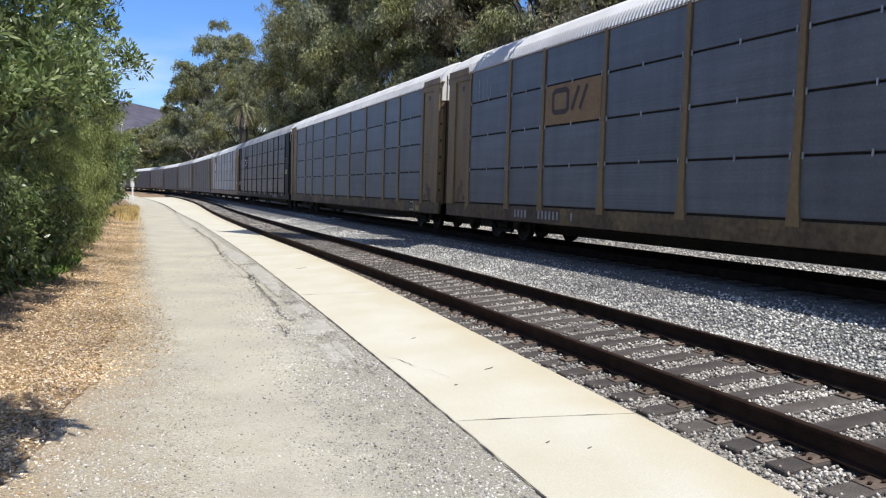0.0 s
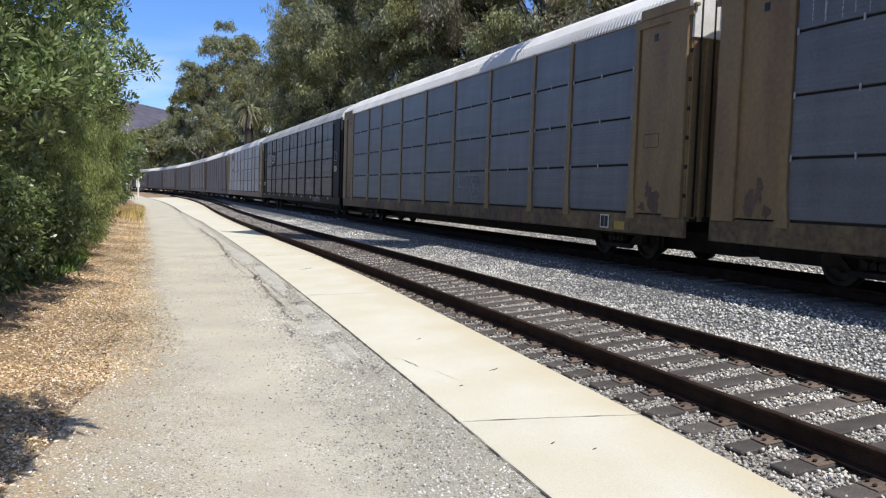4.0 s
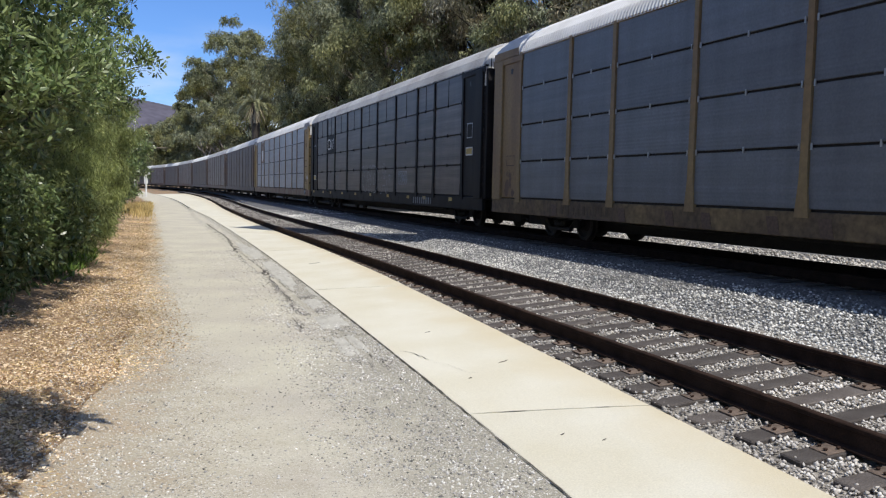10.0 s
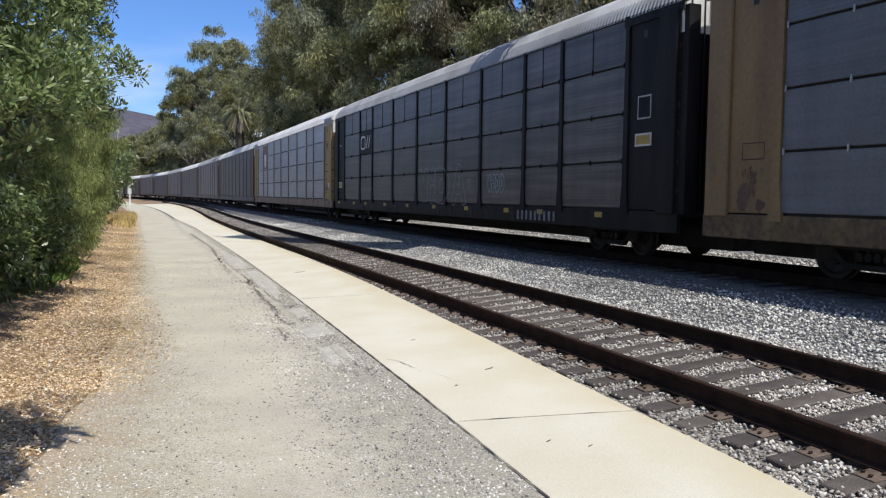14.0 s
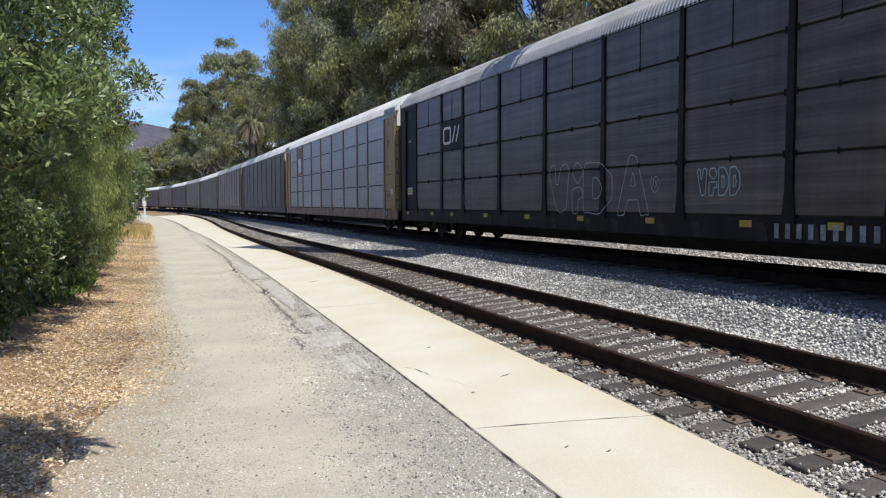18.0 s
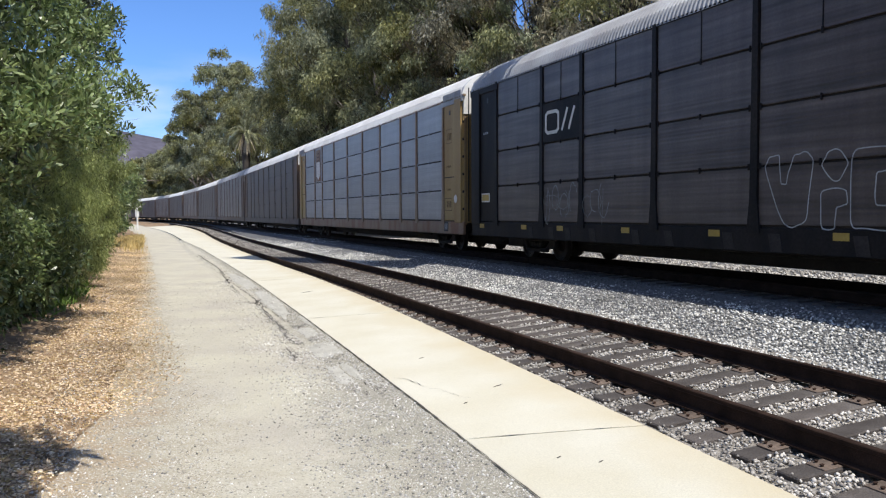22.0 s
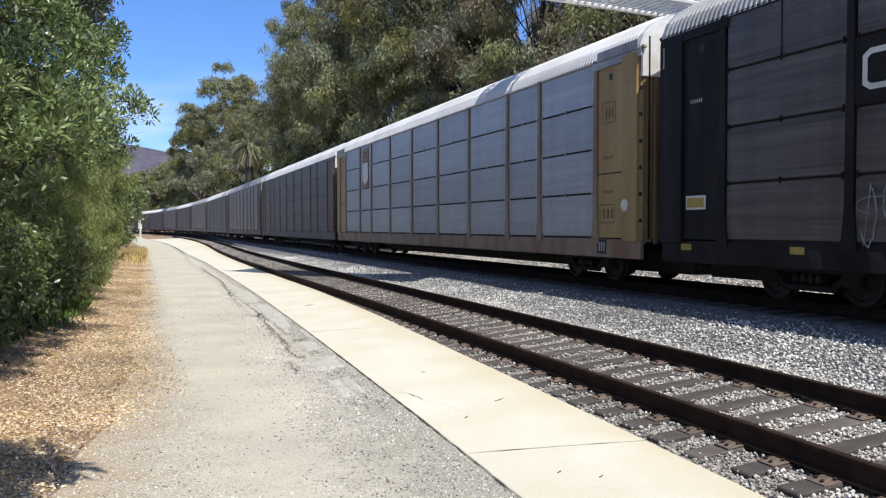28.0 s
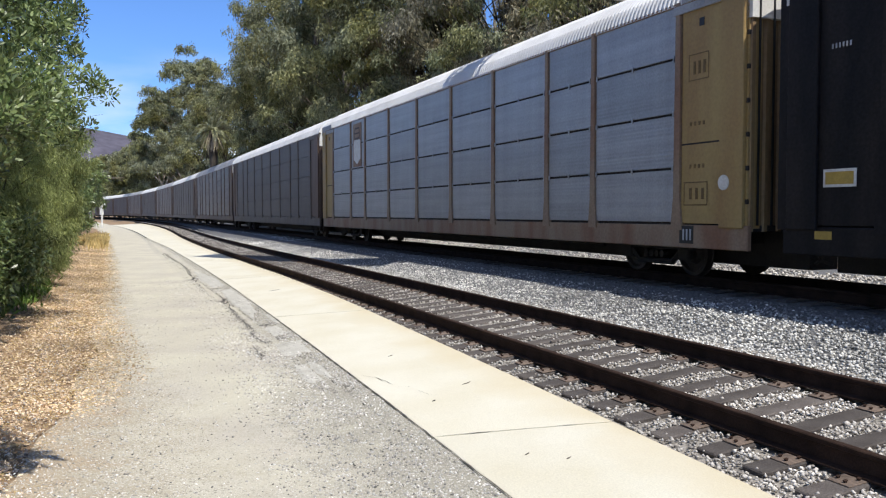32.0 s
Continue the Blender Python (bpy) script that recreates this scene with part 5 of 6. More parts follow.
def panel_mesh(w, h, m):
    """A flat pressed sheet with rolled edges and shallow level ribs, seen face at +y."""
    g = Geo()
    a, b = w / 2, h / 2
    prof = [(-0.02, -b), (0.008, -b), (0.014, -b + 0.006)]
    n = 11
    for i in range(n):
        z, q = -b + 0.04 + (h - 0.08) * (i + 0.5) / n, (h - 0.08) / n
        prof += [(0.012, z - 0.34 * q), (0.0135, z - 0.16 * q), (0.0135, z + 0.16 * q), (0.012, z + 0.34 * q)]
    prof += [(0.014, b - 0.006), (0.008, b), (-0.02, b)]
    k = len(prof)
    for x in (-a, a):
        g.v += [(x, y, z) for y, z in prof]
    g.f += [(i, (i + 1) % k, (i + 1) % k + k, i + k) for i in range(k)]
    g.f += [tuple(range(k)), tuple(range(k, 2 * k))]
    return g.mesh("panel", m)


def roof_mesh(m):
    """White sheet roof: rounded in section, with ribs across it along the whole length."""
    g = Geo()
    prof = [(HALF + 0.03, EAVE - 0.05), (HALF + 0.03, EAVE + 0.02), (HALF - 0.06, EAVE + 0.27), (HALF - 0.28, EAVE + 0.52), (HALF - 0.65, EAVE + 0.72), (HALF - 1.1, EAVE + 0.82), (0, EAVE + 0.86)]
    prof = prof + [(-a, b) for a, b in prof[-2::-1]]
    step = 0.032
    n = int((CAR_LEN - 2 * XE) / step)
    for i in range(n + 1):
        x = XE + i * (CAR_LEN - 2 * XE) / n
        near_end = min(x, CAR_LEN - x) - XE
        k = 0.034 if i % 4 > 1 and near_end > 0.1 else 0.0
        rise = lerp(near_end, [(0, 0.9), (0.4, 1.0)])
        for j, (a, b) in enumerate(prof):
            q = k if 0 < j < len(prof) - 1 else 0
            g.v.append((x, a * (1 - q / HALF * 0.8), EAVE + (b - EAVE) * (rise if b > EAVE else 1) - q * 0.7))
    m_ = len(prof)
    for i in range(n):
        for j in range(m_ - 1):
            q = i * m_ + j
            g.f.append((q, q + 1, q + m_ + 1, q + m_))
    for i in (0, n):
        g.f.append(tuple(i * m_ + j for j in range(m_)))
    return g.mesh("roof", m)


def wheelset_mesh():
    g = Geo()
    half = [(0.0, 0.08), (0.66, 0.08), (0.67, 0.20), (0.69, 0.36), (0.67, 0.445), (0.70, 0.45), (0.715, 0.422), (0.81, 0.416), (0.815, 0.35), (0.77, 0.31), (0.76, 0.20), (0.84, 0.16), (0.85, 0.0)]
    prof = [(-y, r) for y, r in half[::-1]] + half[1:]
    n = 24
    for y, r in prof:
        for k in range(n):
            w = 2 * math.pi * k / n
            q = r * (1 - 0.05 * (k % 8 == 0) * (0.19 < r < 0.32))
            g.v.append((q * math.cos(w), y, q * math.sin(w)))
    for i in range(len(prof) - 1):
        for k in range(n):
            g.f.append((i * n + k, i * n + (k + 1) % n, (i + 1) * n + (k + 1) % n, (i + 1) * n + k))
    return g.mesh("wheelset", M_WHEEL)


def truck_frame_mesh():
    g = Geo()
    for sg in (-1, 1):
        y0, y1 = sorted((sg * 0.93, sg * 1.05))
        g.box(-1.15, y0, 0.50, 1.15, y1, 0.62, 0.02)
        g.box(-0.55, y0, 0.20, 0.55, y1, 0.30, 0.02)
        for e in (-1, 1):
            g.box(e * 0.89 - 0.16, y0 - 0.01, 0.30, e * 0.89 + 0.16, y1 + 0.01, 0.56, 0.03)
            g.tube([(e * 0.5, (y0 + y1) / 2, 0.25), (e * 0.82, (y0 + y1) / 2, 0.52)], [0.06, 0.06], 6)
        for k in range(4):
            g.disc(-0.24 + 0.16 * k, sorted((y0, y1))[0], sorted((y0, y1))[1], 0.40, 0.07, 8)
    g.box(-0.2, -0.95, 0.35, 0.2, 0.95, 0.55, 0.03)
    return g.mesh("truck_frame", M_UNDER)


WHEELSET, TRUCK = wheelset_mesh(), truck_frame_mesh()
ROOFS = {M_ROOF: roof_mesh(M_ROOF), M_ROOFG: roof_mesh(M_ROOFG)}
PANELS = {}


def bars(parent, name, label, m, x, z, w, h, n, dy=0.0):
    """A row of plain upright bars in place of writing."""
    g = Geo()
    for i in range(n):
        a = x + w * i / n
        g.box(a, HALF + dy, z, a + w / n * 0.42, HALF + dy + 0.006, z + h)
        part(name, g, m, parent, label)
        g = Geo()


def stroke(g, pts, w, y):
    """A painted line through (x, z) points on the side."""
    n0 = len(g.v)
    for i, (x, z) in enumerate(pts):
        a = Vector(pts[i]) - Vector(pts[i - 1]) if i else Vector((0, 0))
        b = Vector(pts[i + 1]) - Vector(pts[i]) if i < len(pts) - 1 else Vector((0, 0))
        u = (a.normalized() + b.normalized()).normalized()
        k = w / 2 / max(0.6, abs(u.dot((b if b.length else a).normalized())))
        g.v += [(x - u.y * k, y, z + u.x * k), (x + u.y * k, y, z - u.x * k)]
    for i in range(len(pts) - 1):
        q = n0 + 2 * i
        g.f.append((q, q + 1, q + 3, q + 2))


M_CHALKF = mat("rubbed_chalk", (0.27, 0.30, 0.32), 0.8, var=0.3, scale=7, fine=40, bump=0.05)
M_CHALKB = mat("pale_blue_paint", (0.40, 0.50, 0.55), 0.8, var=0.2, scale=6, fine=40, bump=0.05)
GLYPH = {"V": [[(0.0, 0.85), (0.12, 1), (0.32, 0.98), (0.38, 0.6), (0.46, 0.6), (0.62, 1), (0.9, 1), (1, 0.9), (0.88, 0.1), (0.6, 0), (0.42, 0.05), (0.1, 0.6)]], "I": [[(0.1, 0.8), (0.3, 1), (0.7, 1), (0.95, 0.8), (0.7, 0.62), (0.3, 0.62)], [(0.1, 0.5), (0.9, 0.5), (0.95, 0.3), (0.6, 0.28), (0.55, 0.0), (0.15, 0.0), (0.1, 0.5)]],
         "D": [[(0, 1), (0.55, 1), (0.95, 0.72), (0.95, 0.28), (0.55, 0), (0, 0), (0, 1)], [(0.32, 0.7), (0.5, 0.7), (0.62, 0.5), (0.5, 0.3), (0.32, 0.3), (0.32, 0.7)]],
         "A": [[(0, 0), (0.38, 1), (0.62, 1), (1, 0), (0.75, 0), (0.66, 0.25), (0.34, 0.25), (0.25, 0), (0, 0)], [(0.42, 0.48), (0.58, 0.48), (0.5, 0.74), (0.42, 0.48)]]}


def outline_letter(parent, ch, x, z, w, h, m, wid, dy=0.006):
    """A hand-drawn hollow letter; x is its far edge, and it reads towards the leading end."""
    rng = random.Random(ord(ch) + int(x * 10))
    for loop in GLYPH[ch]:
        pts = []
        for (a, b), (c_, d_) in zip(loop, loop[1:]):
            for t in (0, 0.33, 0.66):
                pts.append((x - w * (a + (c_ - a) * t) + rng.uniform(-0.02, 0.02) * w, z + h * (b + (d_ - b) * t) + rng.uniform(-0.02, 0.02) * h))
        for _ in range(2):        # rounded like a marker line
            pts = [q for (a, b), (c_, d_) in zip(pts, pts[1:] + pts[:1]) for q in ((a * 0.75 + c_ * 0.25, b * 0.75 + d_ * 0.25), (a * 0.25 + c_ * 0.75, b * 0.25 + d_ * 0.75))]
        pts.append(pts[0])
        g = Geo()
        stroke(g, pts, wid, HALF + dy)
        part("graffiti", g, m, parent, "hollow chalk graffiti letter")


def squiggle(parent, m, x, z, w, h, seed, wid=0.022, loops=6, label="faded graffiti scrawl"):
    rng = random.Random(seed)
    for k in range(loops):
        g = Geo()
        cx = x + w * (k + 0.5) / loops
        pts = []
        wide, tall, lift = rng.uniform(0.35, 0.75), rng.uniform(0.5, 1.05), rng.uniform(-0.12, 0.12) * h
        a0, a1 = rng.uniform(0, 6.3), rng.uniform(3.0, 6.0)
        for i in range(14):
            t = a0 + a1 * i / 13
            pts.append((cx + wide * w / loops * math.cos(t) * rng.uniform(0.85, 1.1), z + h / 2 + lift + tall * h / 2 * math.sin(t) * rng.uniform(0.8, 1.05)))
        if k % 2:
            pts += [(pts[-1][0] + rng.uniform(-0.3, 0.1) * w / loops, z + rng.uniform(-0.1, 0.1)), (pts[-1][0] - 0.4 * w / loops, z + h * rng.uniform(0.2, 1.1))]
        stroke(g, pts, wid, HALF + 0.024 + 0.0015 * k)
        part("graffiti", g, m, parent, label)


def autorack(label, frame_m, panel_m, roof_m, end_m, at_detail):
    """One covered car carrier; x runs from its leading end, +y faces the platform, z from the rail head."""
    car = thing("autorack_car", label, "rail car", group="freight train")
    # floor, sills, underframe
    g = Geo()
    g.box(0.25, -HALF + 0.02, BASE - 0.10, CAR_LEN - 0.25, HALF - 0.02, BASE, 0.01)
    part("deck", g, M_UNDER, car)
    for sg in (1, -1):
        g = Geo()
        y0, y1 = sorted((sg * (HALF - 0.09), sg * (HALF + 0.005)))
        g.box(XE, y0, BASE - 0.42, CAR_LEN - XE, y1, BASE - 0.005, 0.015)
        part("side_sill", g, F_SILL if frame_m is F_YEL else frame_m, car)
    if "graffiti" in label:      # slanted sill pockets as dark plates, the colour standing for their shaded openings
        g = Geo()
        n0 = len(g.v)
        for y in (HALF - 0.02, HALF + 0.012):
            g.v += [(-0.16, y, BASE - 0.40), (0.10, y, BASE - 0.40), (0.17, y, BASE - 0.10), (-0.09, y, BASE - 0.10)]
        g.f += [(0, 1, 2, 3), (7, 6, 5, 4), (0, 4, 5, 1), (1, 5, 6, 2), (2, 6, 7, 3), (3, 7, 4, 0)]
        pocket_m = F_BRN if frame_m is F_YEL else M_UNDER
        pocket = g.mesh("sill_pocket", pocket_m)
        for p in POSTS[2:-1]:
            for e in (-0.5, 0.62):
                if frame_m is F_YEL and POSTS[7] - 0.2 < p + e < POSTS[7] + 2.5:      # the number stands here
                    continue
                part("sill_pocket", pocket, pocket_m, car, at=Matrix.Translation((p + e, 0, 0)))
    g = Geo()
    g.box(0.1, -0.32, 0.24, CAR_LEN - 0.1, 0.32, BASE - 0.1, 0.02)
    for k in range(16):
        xx = 1.2 + k * (CAR_LEN - 2.4) / 15
        g.box(xx - 0.06, -HALF + 0.1, BASE - 0.34, xx + 0.06, HALF - 0.1, BASE - 0.1, 0.0)
    g.tube([(5.5, 0.75, 0.5), (CAR_LEN - 5.5, 0.75, 0.5)], [0.04, 0.04], 6)
    g.tube([(9, -0.6, 0.62), (10.2, -0.6, 0.62)], [0.2, 0.2], 10)
    part("underframe", g, M_UNDER, car)
    for tx in TRUCKS:
        tk = part("truck", TRUCK, M_UNDER, car, "sooty cast steel truck", at=Matrix.Translation((tx, 0, 0)))
        for e in (-0.89, 0.89):
            part("wheelset", WHEELSET, M_WHEEL, tk, at=Matrix.Translation((e, 0, 0.42)))
    for e, sg in ((0.0, -1), (CAR_LEN, 1)):
        g = Geo()
        g.box(min(e, e + sg * 0.36), -0.12, 0.60, max(e, e + sg * 0.36), 0.12, 0.86, 0.03)
        g.tube([(e, 0.35, 0.66), (e + sg * 0.18, 0.38, 0.42), (e + sg * 0.34, 0.3, 0.36)], [0.03, 0.03, 0.03], 6)
        part("coupler", g, M_UNDER, car)
    # far side, closed with one plain wall
    g = Geo()
    g.box(END, -HALF, BASE, CAR_LEN - END, -HALF + 0.04, EAVE, 0.0)
    part("far_wall", g, panel_m, car)
    # posts: tapered towards the top, with a flared foot
    g = Geo()
    w0, w1 = 0.085, 0.06
    y0, y1 = HALF - 0.06, HALF + 0.035
    for za, zb, wa, wb in ((BASE - 0.1, BASE + 0.5, 0.15, w0), (BASE + 0.5, EAVE, w0, w1)):
        n0 = len(g.v)
        g.v += [(-wa, y0, za), (wa, y0, za), (wa, y1, za), (-wa, y1, za), (-wb, y0, zb), (wb, y0, zb), (wb, y1, zb), (-wb, y1, zb)]
        g.f += [tuple(n0 + i for i in q) for q in ((3, 2, 1, 0), (4, 5, 6, 7), (0, 1, 5, 4), (1, 2, 6, 5), (2, 3, 7, 6), (3, 0, 4, 7))]
    post = g.mesh("post", frame_m)
    for p in POSTS:
        part("post", post, frame_m, car, at=Matrix.Translation((p, 0, 0)))
    # side sheets
    clip = Geo()
    clip.box(-0.016, HALF + 0.0, -0.055, 0.016, HALF + 0.03, 0.055, 0.005)
    clip_m = clip.mesh("clip", M_CLIP if panel_m is not P_DARK else F_BLK)
    for ci, w in enumerate(COLS):
        xc = POSTS[ci] + w / 2
        for ri in range(4):
            h = ROW_Z[ri + 1] - ROW_Z[ri] - 0.045
            key = (round(w, 2), round(h, 2), panel_m.name)
            if key not in PANELS:
                PANELS[key] = panel_mesh(w - 0.20, h, panel_m)
            part("panel", PANELS[key], panel_m, car, at=Matrix.Translation((xc, HALF - 0.012, (ROW_Z[ri] + ROW_Z[ri + 1]) / 2)))
            if at_detail and ri:
                for e in (0, -w / 2 + 0.13, w / 2 - 0.13):
                    part("clip", clip_m, M_CLIP, car, at=Matrix.Translation((xc + e, 0.0, ROW_Z[ri])))
    # added sheet behind the panels; its dark colour puts shade into their gaps
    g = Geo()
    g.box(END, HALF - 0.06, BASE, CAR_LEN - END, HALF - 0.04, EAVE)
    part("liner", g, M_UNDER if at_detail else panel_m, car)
    g = Geo()
    g.box(0.1, HALF - 0.07, EAVE - 0.06, CAR_LEN - 0.1, HALF + 0.025, EAVE + 0.0, 0.01)
    g.box(0.1, -HALF - 0.02, EAVE - 0.06, CAR_LEN - 0.1, -HALF + 0.05, EAVE + 0.0, 0.01)
    part("top_rail", g, frame_m, car)
    part("roof", ROOFS[roof_m], roof_m, car, "corrugated white roof" if roof_m is M_ROOF else "corrugated grey metal roof")
    # ends: side door sheet, corner post, folding end doors with ribs
    for e, sg in ((0.0, 1), (CAR_LEN, -1)):
        def bx(g_, x0, y0_, z0, x1, y1_, z1, c=0.0):
            a, b = sorted((e + sg * x0, e + sg * x1))
            g_.box(a, y0_, z0, b, y1_, z1, c)
        for yy in (1, -1):
            ya, yb = sorted((yy * (HALF - 0.05), yy * (HALF - 0.005)))
            g = Geo()
            bx(g, 0.84, ya, BASE + 0.02, END - 0.09, yb, EAVE - 0.16, 0.01)
            part("end_sheet", g, end_m, car, "plain painted end sheet")
            if at_detail and yy > 0:
                g = Geo()
                bx(g, 1.3, HALF - 0.02, EAVE - 0.52, 1.42, HALF + 0.004, EAVE - 0.38, 0.0)
                part("vent_hole", g, M_BLACK, car, "small dark vent hole")
                for k, (xx, zz, ww, hh) in enumerate(((1.02, 0.08, 0.34, 0.42), (1.3, 0.3, 0.2, 0.36), (1.5, 0.05, 0.2, 0.2)) if end_m is F_YEL else ()):
                    rr_ = random.Random(int(e) * 7 + k)
                    g = Geo()
                    g.quad(*[(e + sg * (xx + ww * (0.5 + (0.5 + 0.25 * rr_.uniform(-1, 1)) * math.cos(w_ * math.pi / 6))), HALF + 0.0005 + 0.0006 * k, BASE + zz + hh * (0.5 + (0.5 + 0.25 * rr_.uniform(-1, 1)) * math.sin(w_ * math.pi / 6))) for w_ in range(12)])
                    part("rust_stain", g, F_BRN, car, "dark brown rust stain")
            g = Geo()
            bx(g, 0.29, min(ya, ya + yy * 0.06), BASE - 0.05, 0.84, max(yb, yb + yy * 0.06), EAVE - 0.10, 0.015)
            bx(g, 0.245, min(yy * (HALF - 0.30), yy * (HALF - 0.02)), BASE - 0.05, 0.29, max(yy * (HALF - 0.36), yy * (HALF - 0.02)), EAVE - 0.10, 0.006)
            part("corner_post", g, end_m, car)
            if end_m is F_BLK:       # this car's end doors fold out almost to the coupling
                g = Geo()
                bx(g, 0.05, min(yy * (HALF - 0.30), yy * (HALF - 0.03)), BASE - 0.05, 0.24, max(yy * (HALF - 0.30), yy * (HALF - 0.03)), EAVE - 0.12, 0.01)
                part("door_leaf", g, end_m, car, "black outer leaf of the end doors")
            if end_m is F_YELB and yy > 0:
                g = Geo()
                bx(g, 0.845, HALF - 0.03, BASE + 1.42, END - 0.10, HALF - 0.001, BASE + 1.45, 0.0)
                part("sheet_joint", g, M_UNDER, car)
            for k in range(6 if at_detail and yy > 0 else 0):
                g = Geo()
                bx(g, 0.235, yy * (HALF - 0.06), BASE + 0.35 + k * 0.55, 0.285, yy * (HALF - 0.005), BASE + 0.43 + k * 0.55, 0.008)
                part("hinge", g, M_UNDER, car)
        g = Geo()
        prof = [(XE + 0.16, -HALF + 0.04)]
        for k in range(11):
            yy = -1.5 + k * 0.3
            prof += [(XE + 0.06, yy - 0.06), (XE + 0.02, yy - 0.035), (XE + 0.02, yy + 0.035), (XE + 0.06, yy + 0.06)]
        prof.append((XE + 0.16, HALF - 0.04))
        for z in (BASE - 0.1, EAVE - 0.62):
            g.v += [(e + sg * a_, b_, z) for a_, b_ in prof]
        kk = len(prof)
        g.f += [(i, (i + 1) % kk, (i + 1) % kk + kk, i + kk) for i in range(kk)]
        g.f += [tuple(range(kk)), tuple(range(kk, 2 * kk))]
        part("end_door", g, F_YEL if end_m is F_YELB else end_m, car, "ribbed folding end doors")
        g = Geo()
        arch = [(HALF - 0.02, EAVE - 0.62), (HALF - 0.02, EAVE + 0.04), (HALF - 0.10, EAVE + 0.26), (HALF - 0.30, EAVE + 0.48), (HALF - 0.66, EAVE + 0.67), (HALF - 1.1, EAVE + 0.76), (0, EAVE + 0.8)]
        arch += [(-a_, b_) for a_, b_ in arch[-2::-1]]
        for xx in (XE - 0.02, XE + 0.16):
            g.v += [(e + sg * xx, a_, b_) for a_, b_ in arch]
        kk = len(arch)
        g.f += [(i, (i + 1) % kk, (i + 1) % kk + kk, i + kk) for i in range(kk)]
        g.f += [tuple(range(kk)), tuple(range(kk, 2 * kk))]
        part("end_cap", g, M_WHITE, car, "white painted arched end cap")
        for yy in (1.42, 1.12, 0.7) if at_detail else ():
            g = Geo()
            bx(g, XE - 0.035, yy - 0.016, BASE, XE - 0.012, yy + 0.016, EAVE + 0.2, 0.0)
            part("door_seam", g, M_BLACK, car, "dark seam between the door leaves")
        # upright grey plate over the eave at the painted ends, bolted fascia under it
        for yy in (1, -1) if end_m in (F_YELB, F_YEL) else ():
            g = Geo()
            ya, yb = sorted((yy * (HALF + 0.035), yy * (HALF + 0.055)))
            bx(g, 0.27, ya, EAVE - 0.05, 1.84, yb, EAVE + 0.15, 0.004)
            part("corner_plate", g, M_STEELD if end_m is F_YELB else end_m, car, "flat plate over the eave at the roof's end")
        g = Geo()
        bx(g, 0.16, HALF + 0.0, EAVE - 0.22, END + 0.12, HALF + 0.04, EAVE - 0.065, 0.006)
        if at_detail:
            for k in range(7):
                bx(g, 0.25 + 0.25 * k, HALF + 0.036, EAVE - 0.16, 0.275 + 0.25 * k, HALF + 0.05, EAVE - 0.135)
        part("fascia", g, M_ROOFG if end_m is F_YELB else frame_m, car)
    return car


def emblem_mark(car, x0, x1, z0, z1, field, ink, ground=True, u0=0.16, u1=0.77, v0=0.30, v1=0.84, wid=0.125):
    """A plain mark on a field: a round-cornered loop and two slanted bars."""
    if ground:
        g = Geo()
        g.box(x0, HALF + 0.005, z0, x1, HALF + 0.022, z1, 0.004)
        part("emblem_field", g, field, car, "painted emblem field")
    g = Geo()
    w, h = x1 - x0, z1 - z0
    # car x runs away from the viewer's right, so the mark is laid out from the far end
    def q(u, v):
        return (x1 - (u0 + (u1 - u0) * (u - 0.15) / 0.73) * w, z0 + (v0 + (v1 - v0) * (v - 0.28) / 0.46) * h)
    stroke(g, [q(0.30, 0.28), q(0.20, 0.28), q(0.15, 0.34), q(0.15, 0.68), q(0.20, 0.74), q(0.43, 0.74), q(0.48, 0.68), q(0.48, 0.34), q(0.43, 0.28), q(0.29, 0.28)], wid, HALF + 0.028)
    for u in (0.57, 0.74):
        stroke(g, [q(u, 0.28), q(u + 0.14, 0.76)], wid, HALF + 0.028)
    part("emblem", g, ink, car, "plain emblem of a rounded loop and slanted bars")


CARS = []
T_FRONT = 18.69               # where the leading end of the black car stands at 13 s


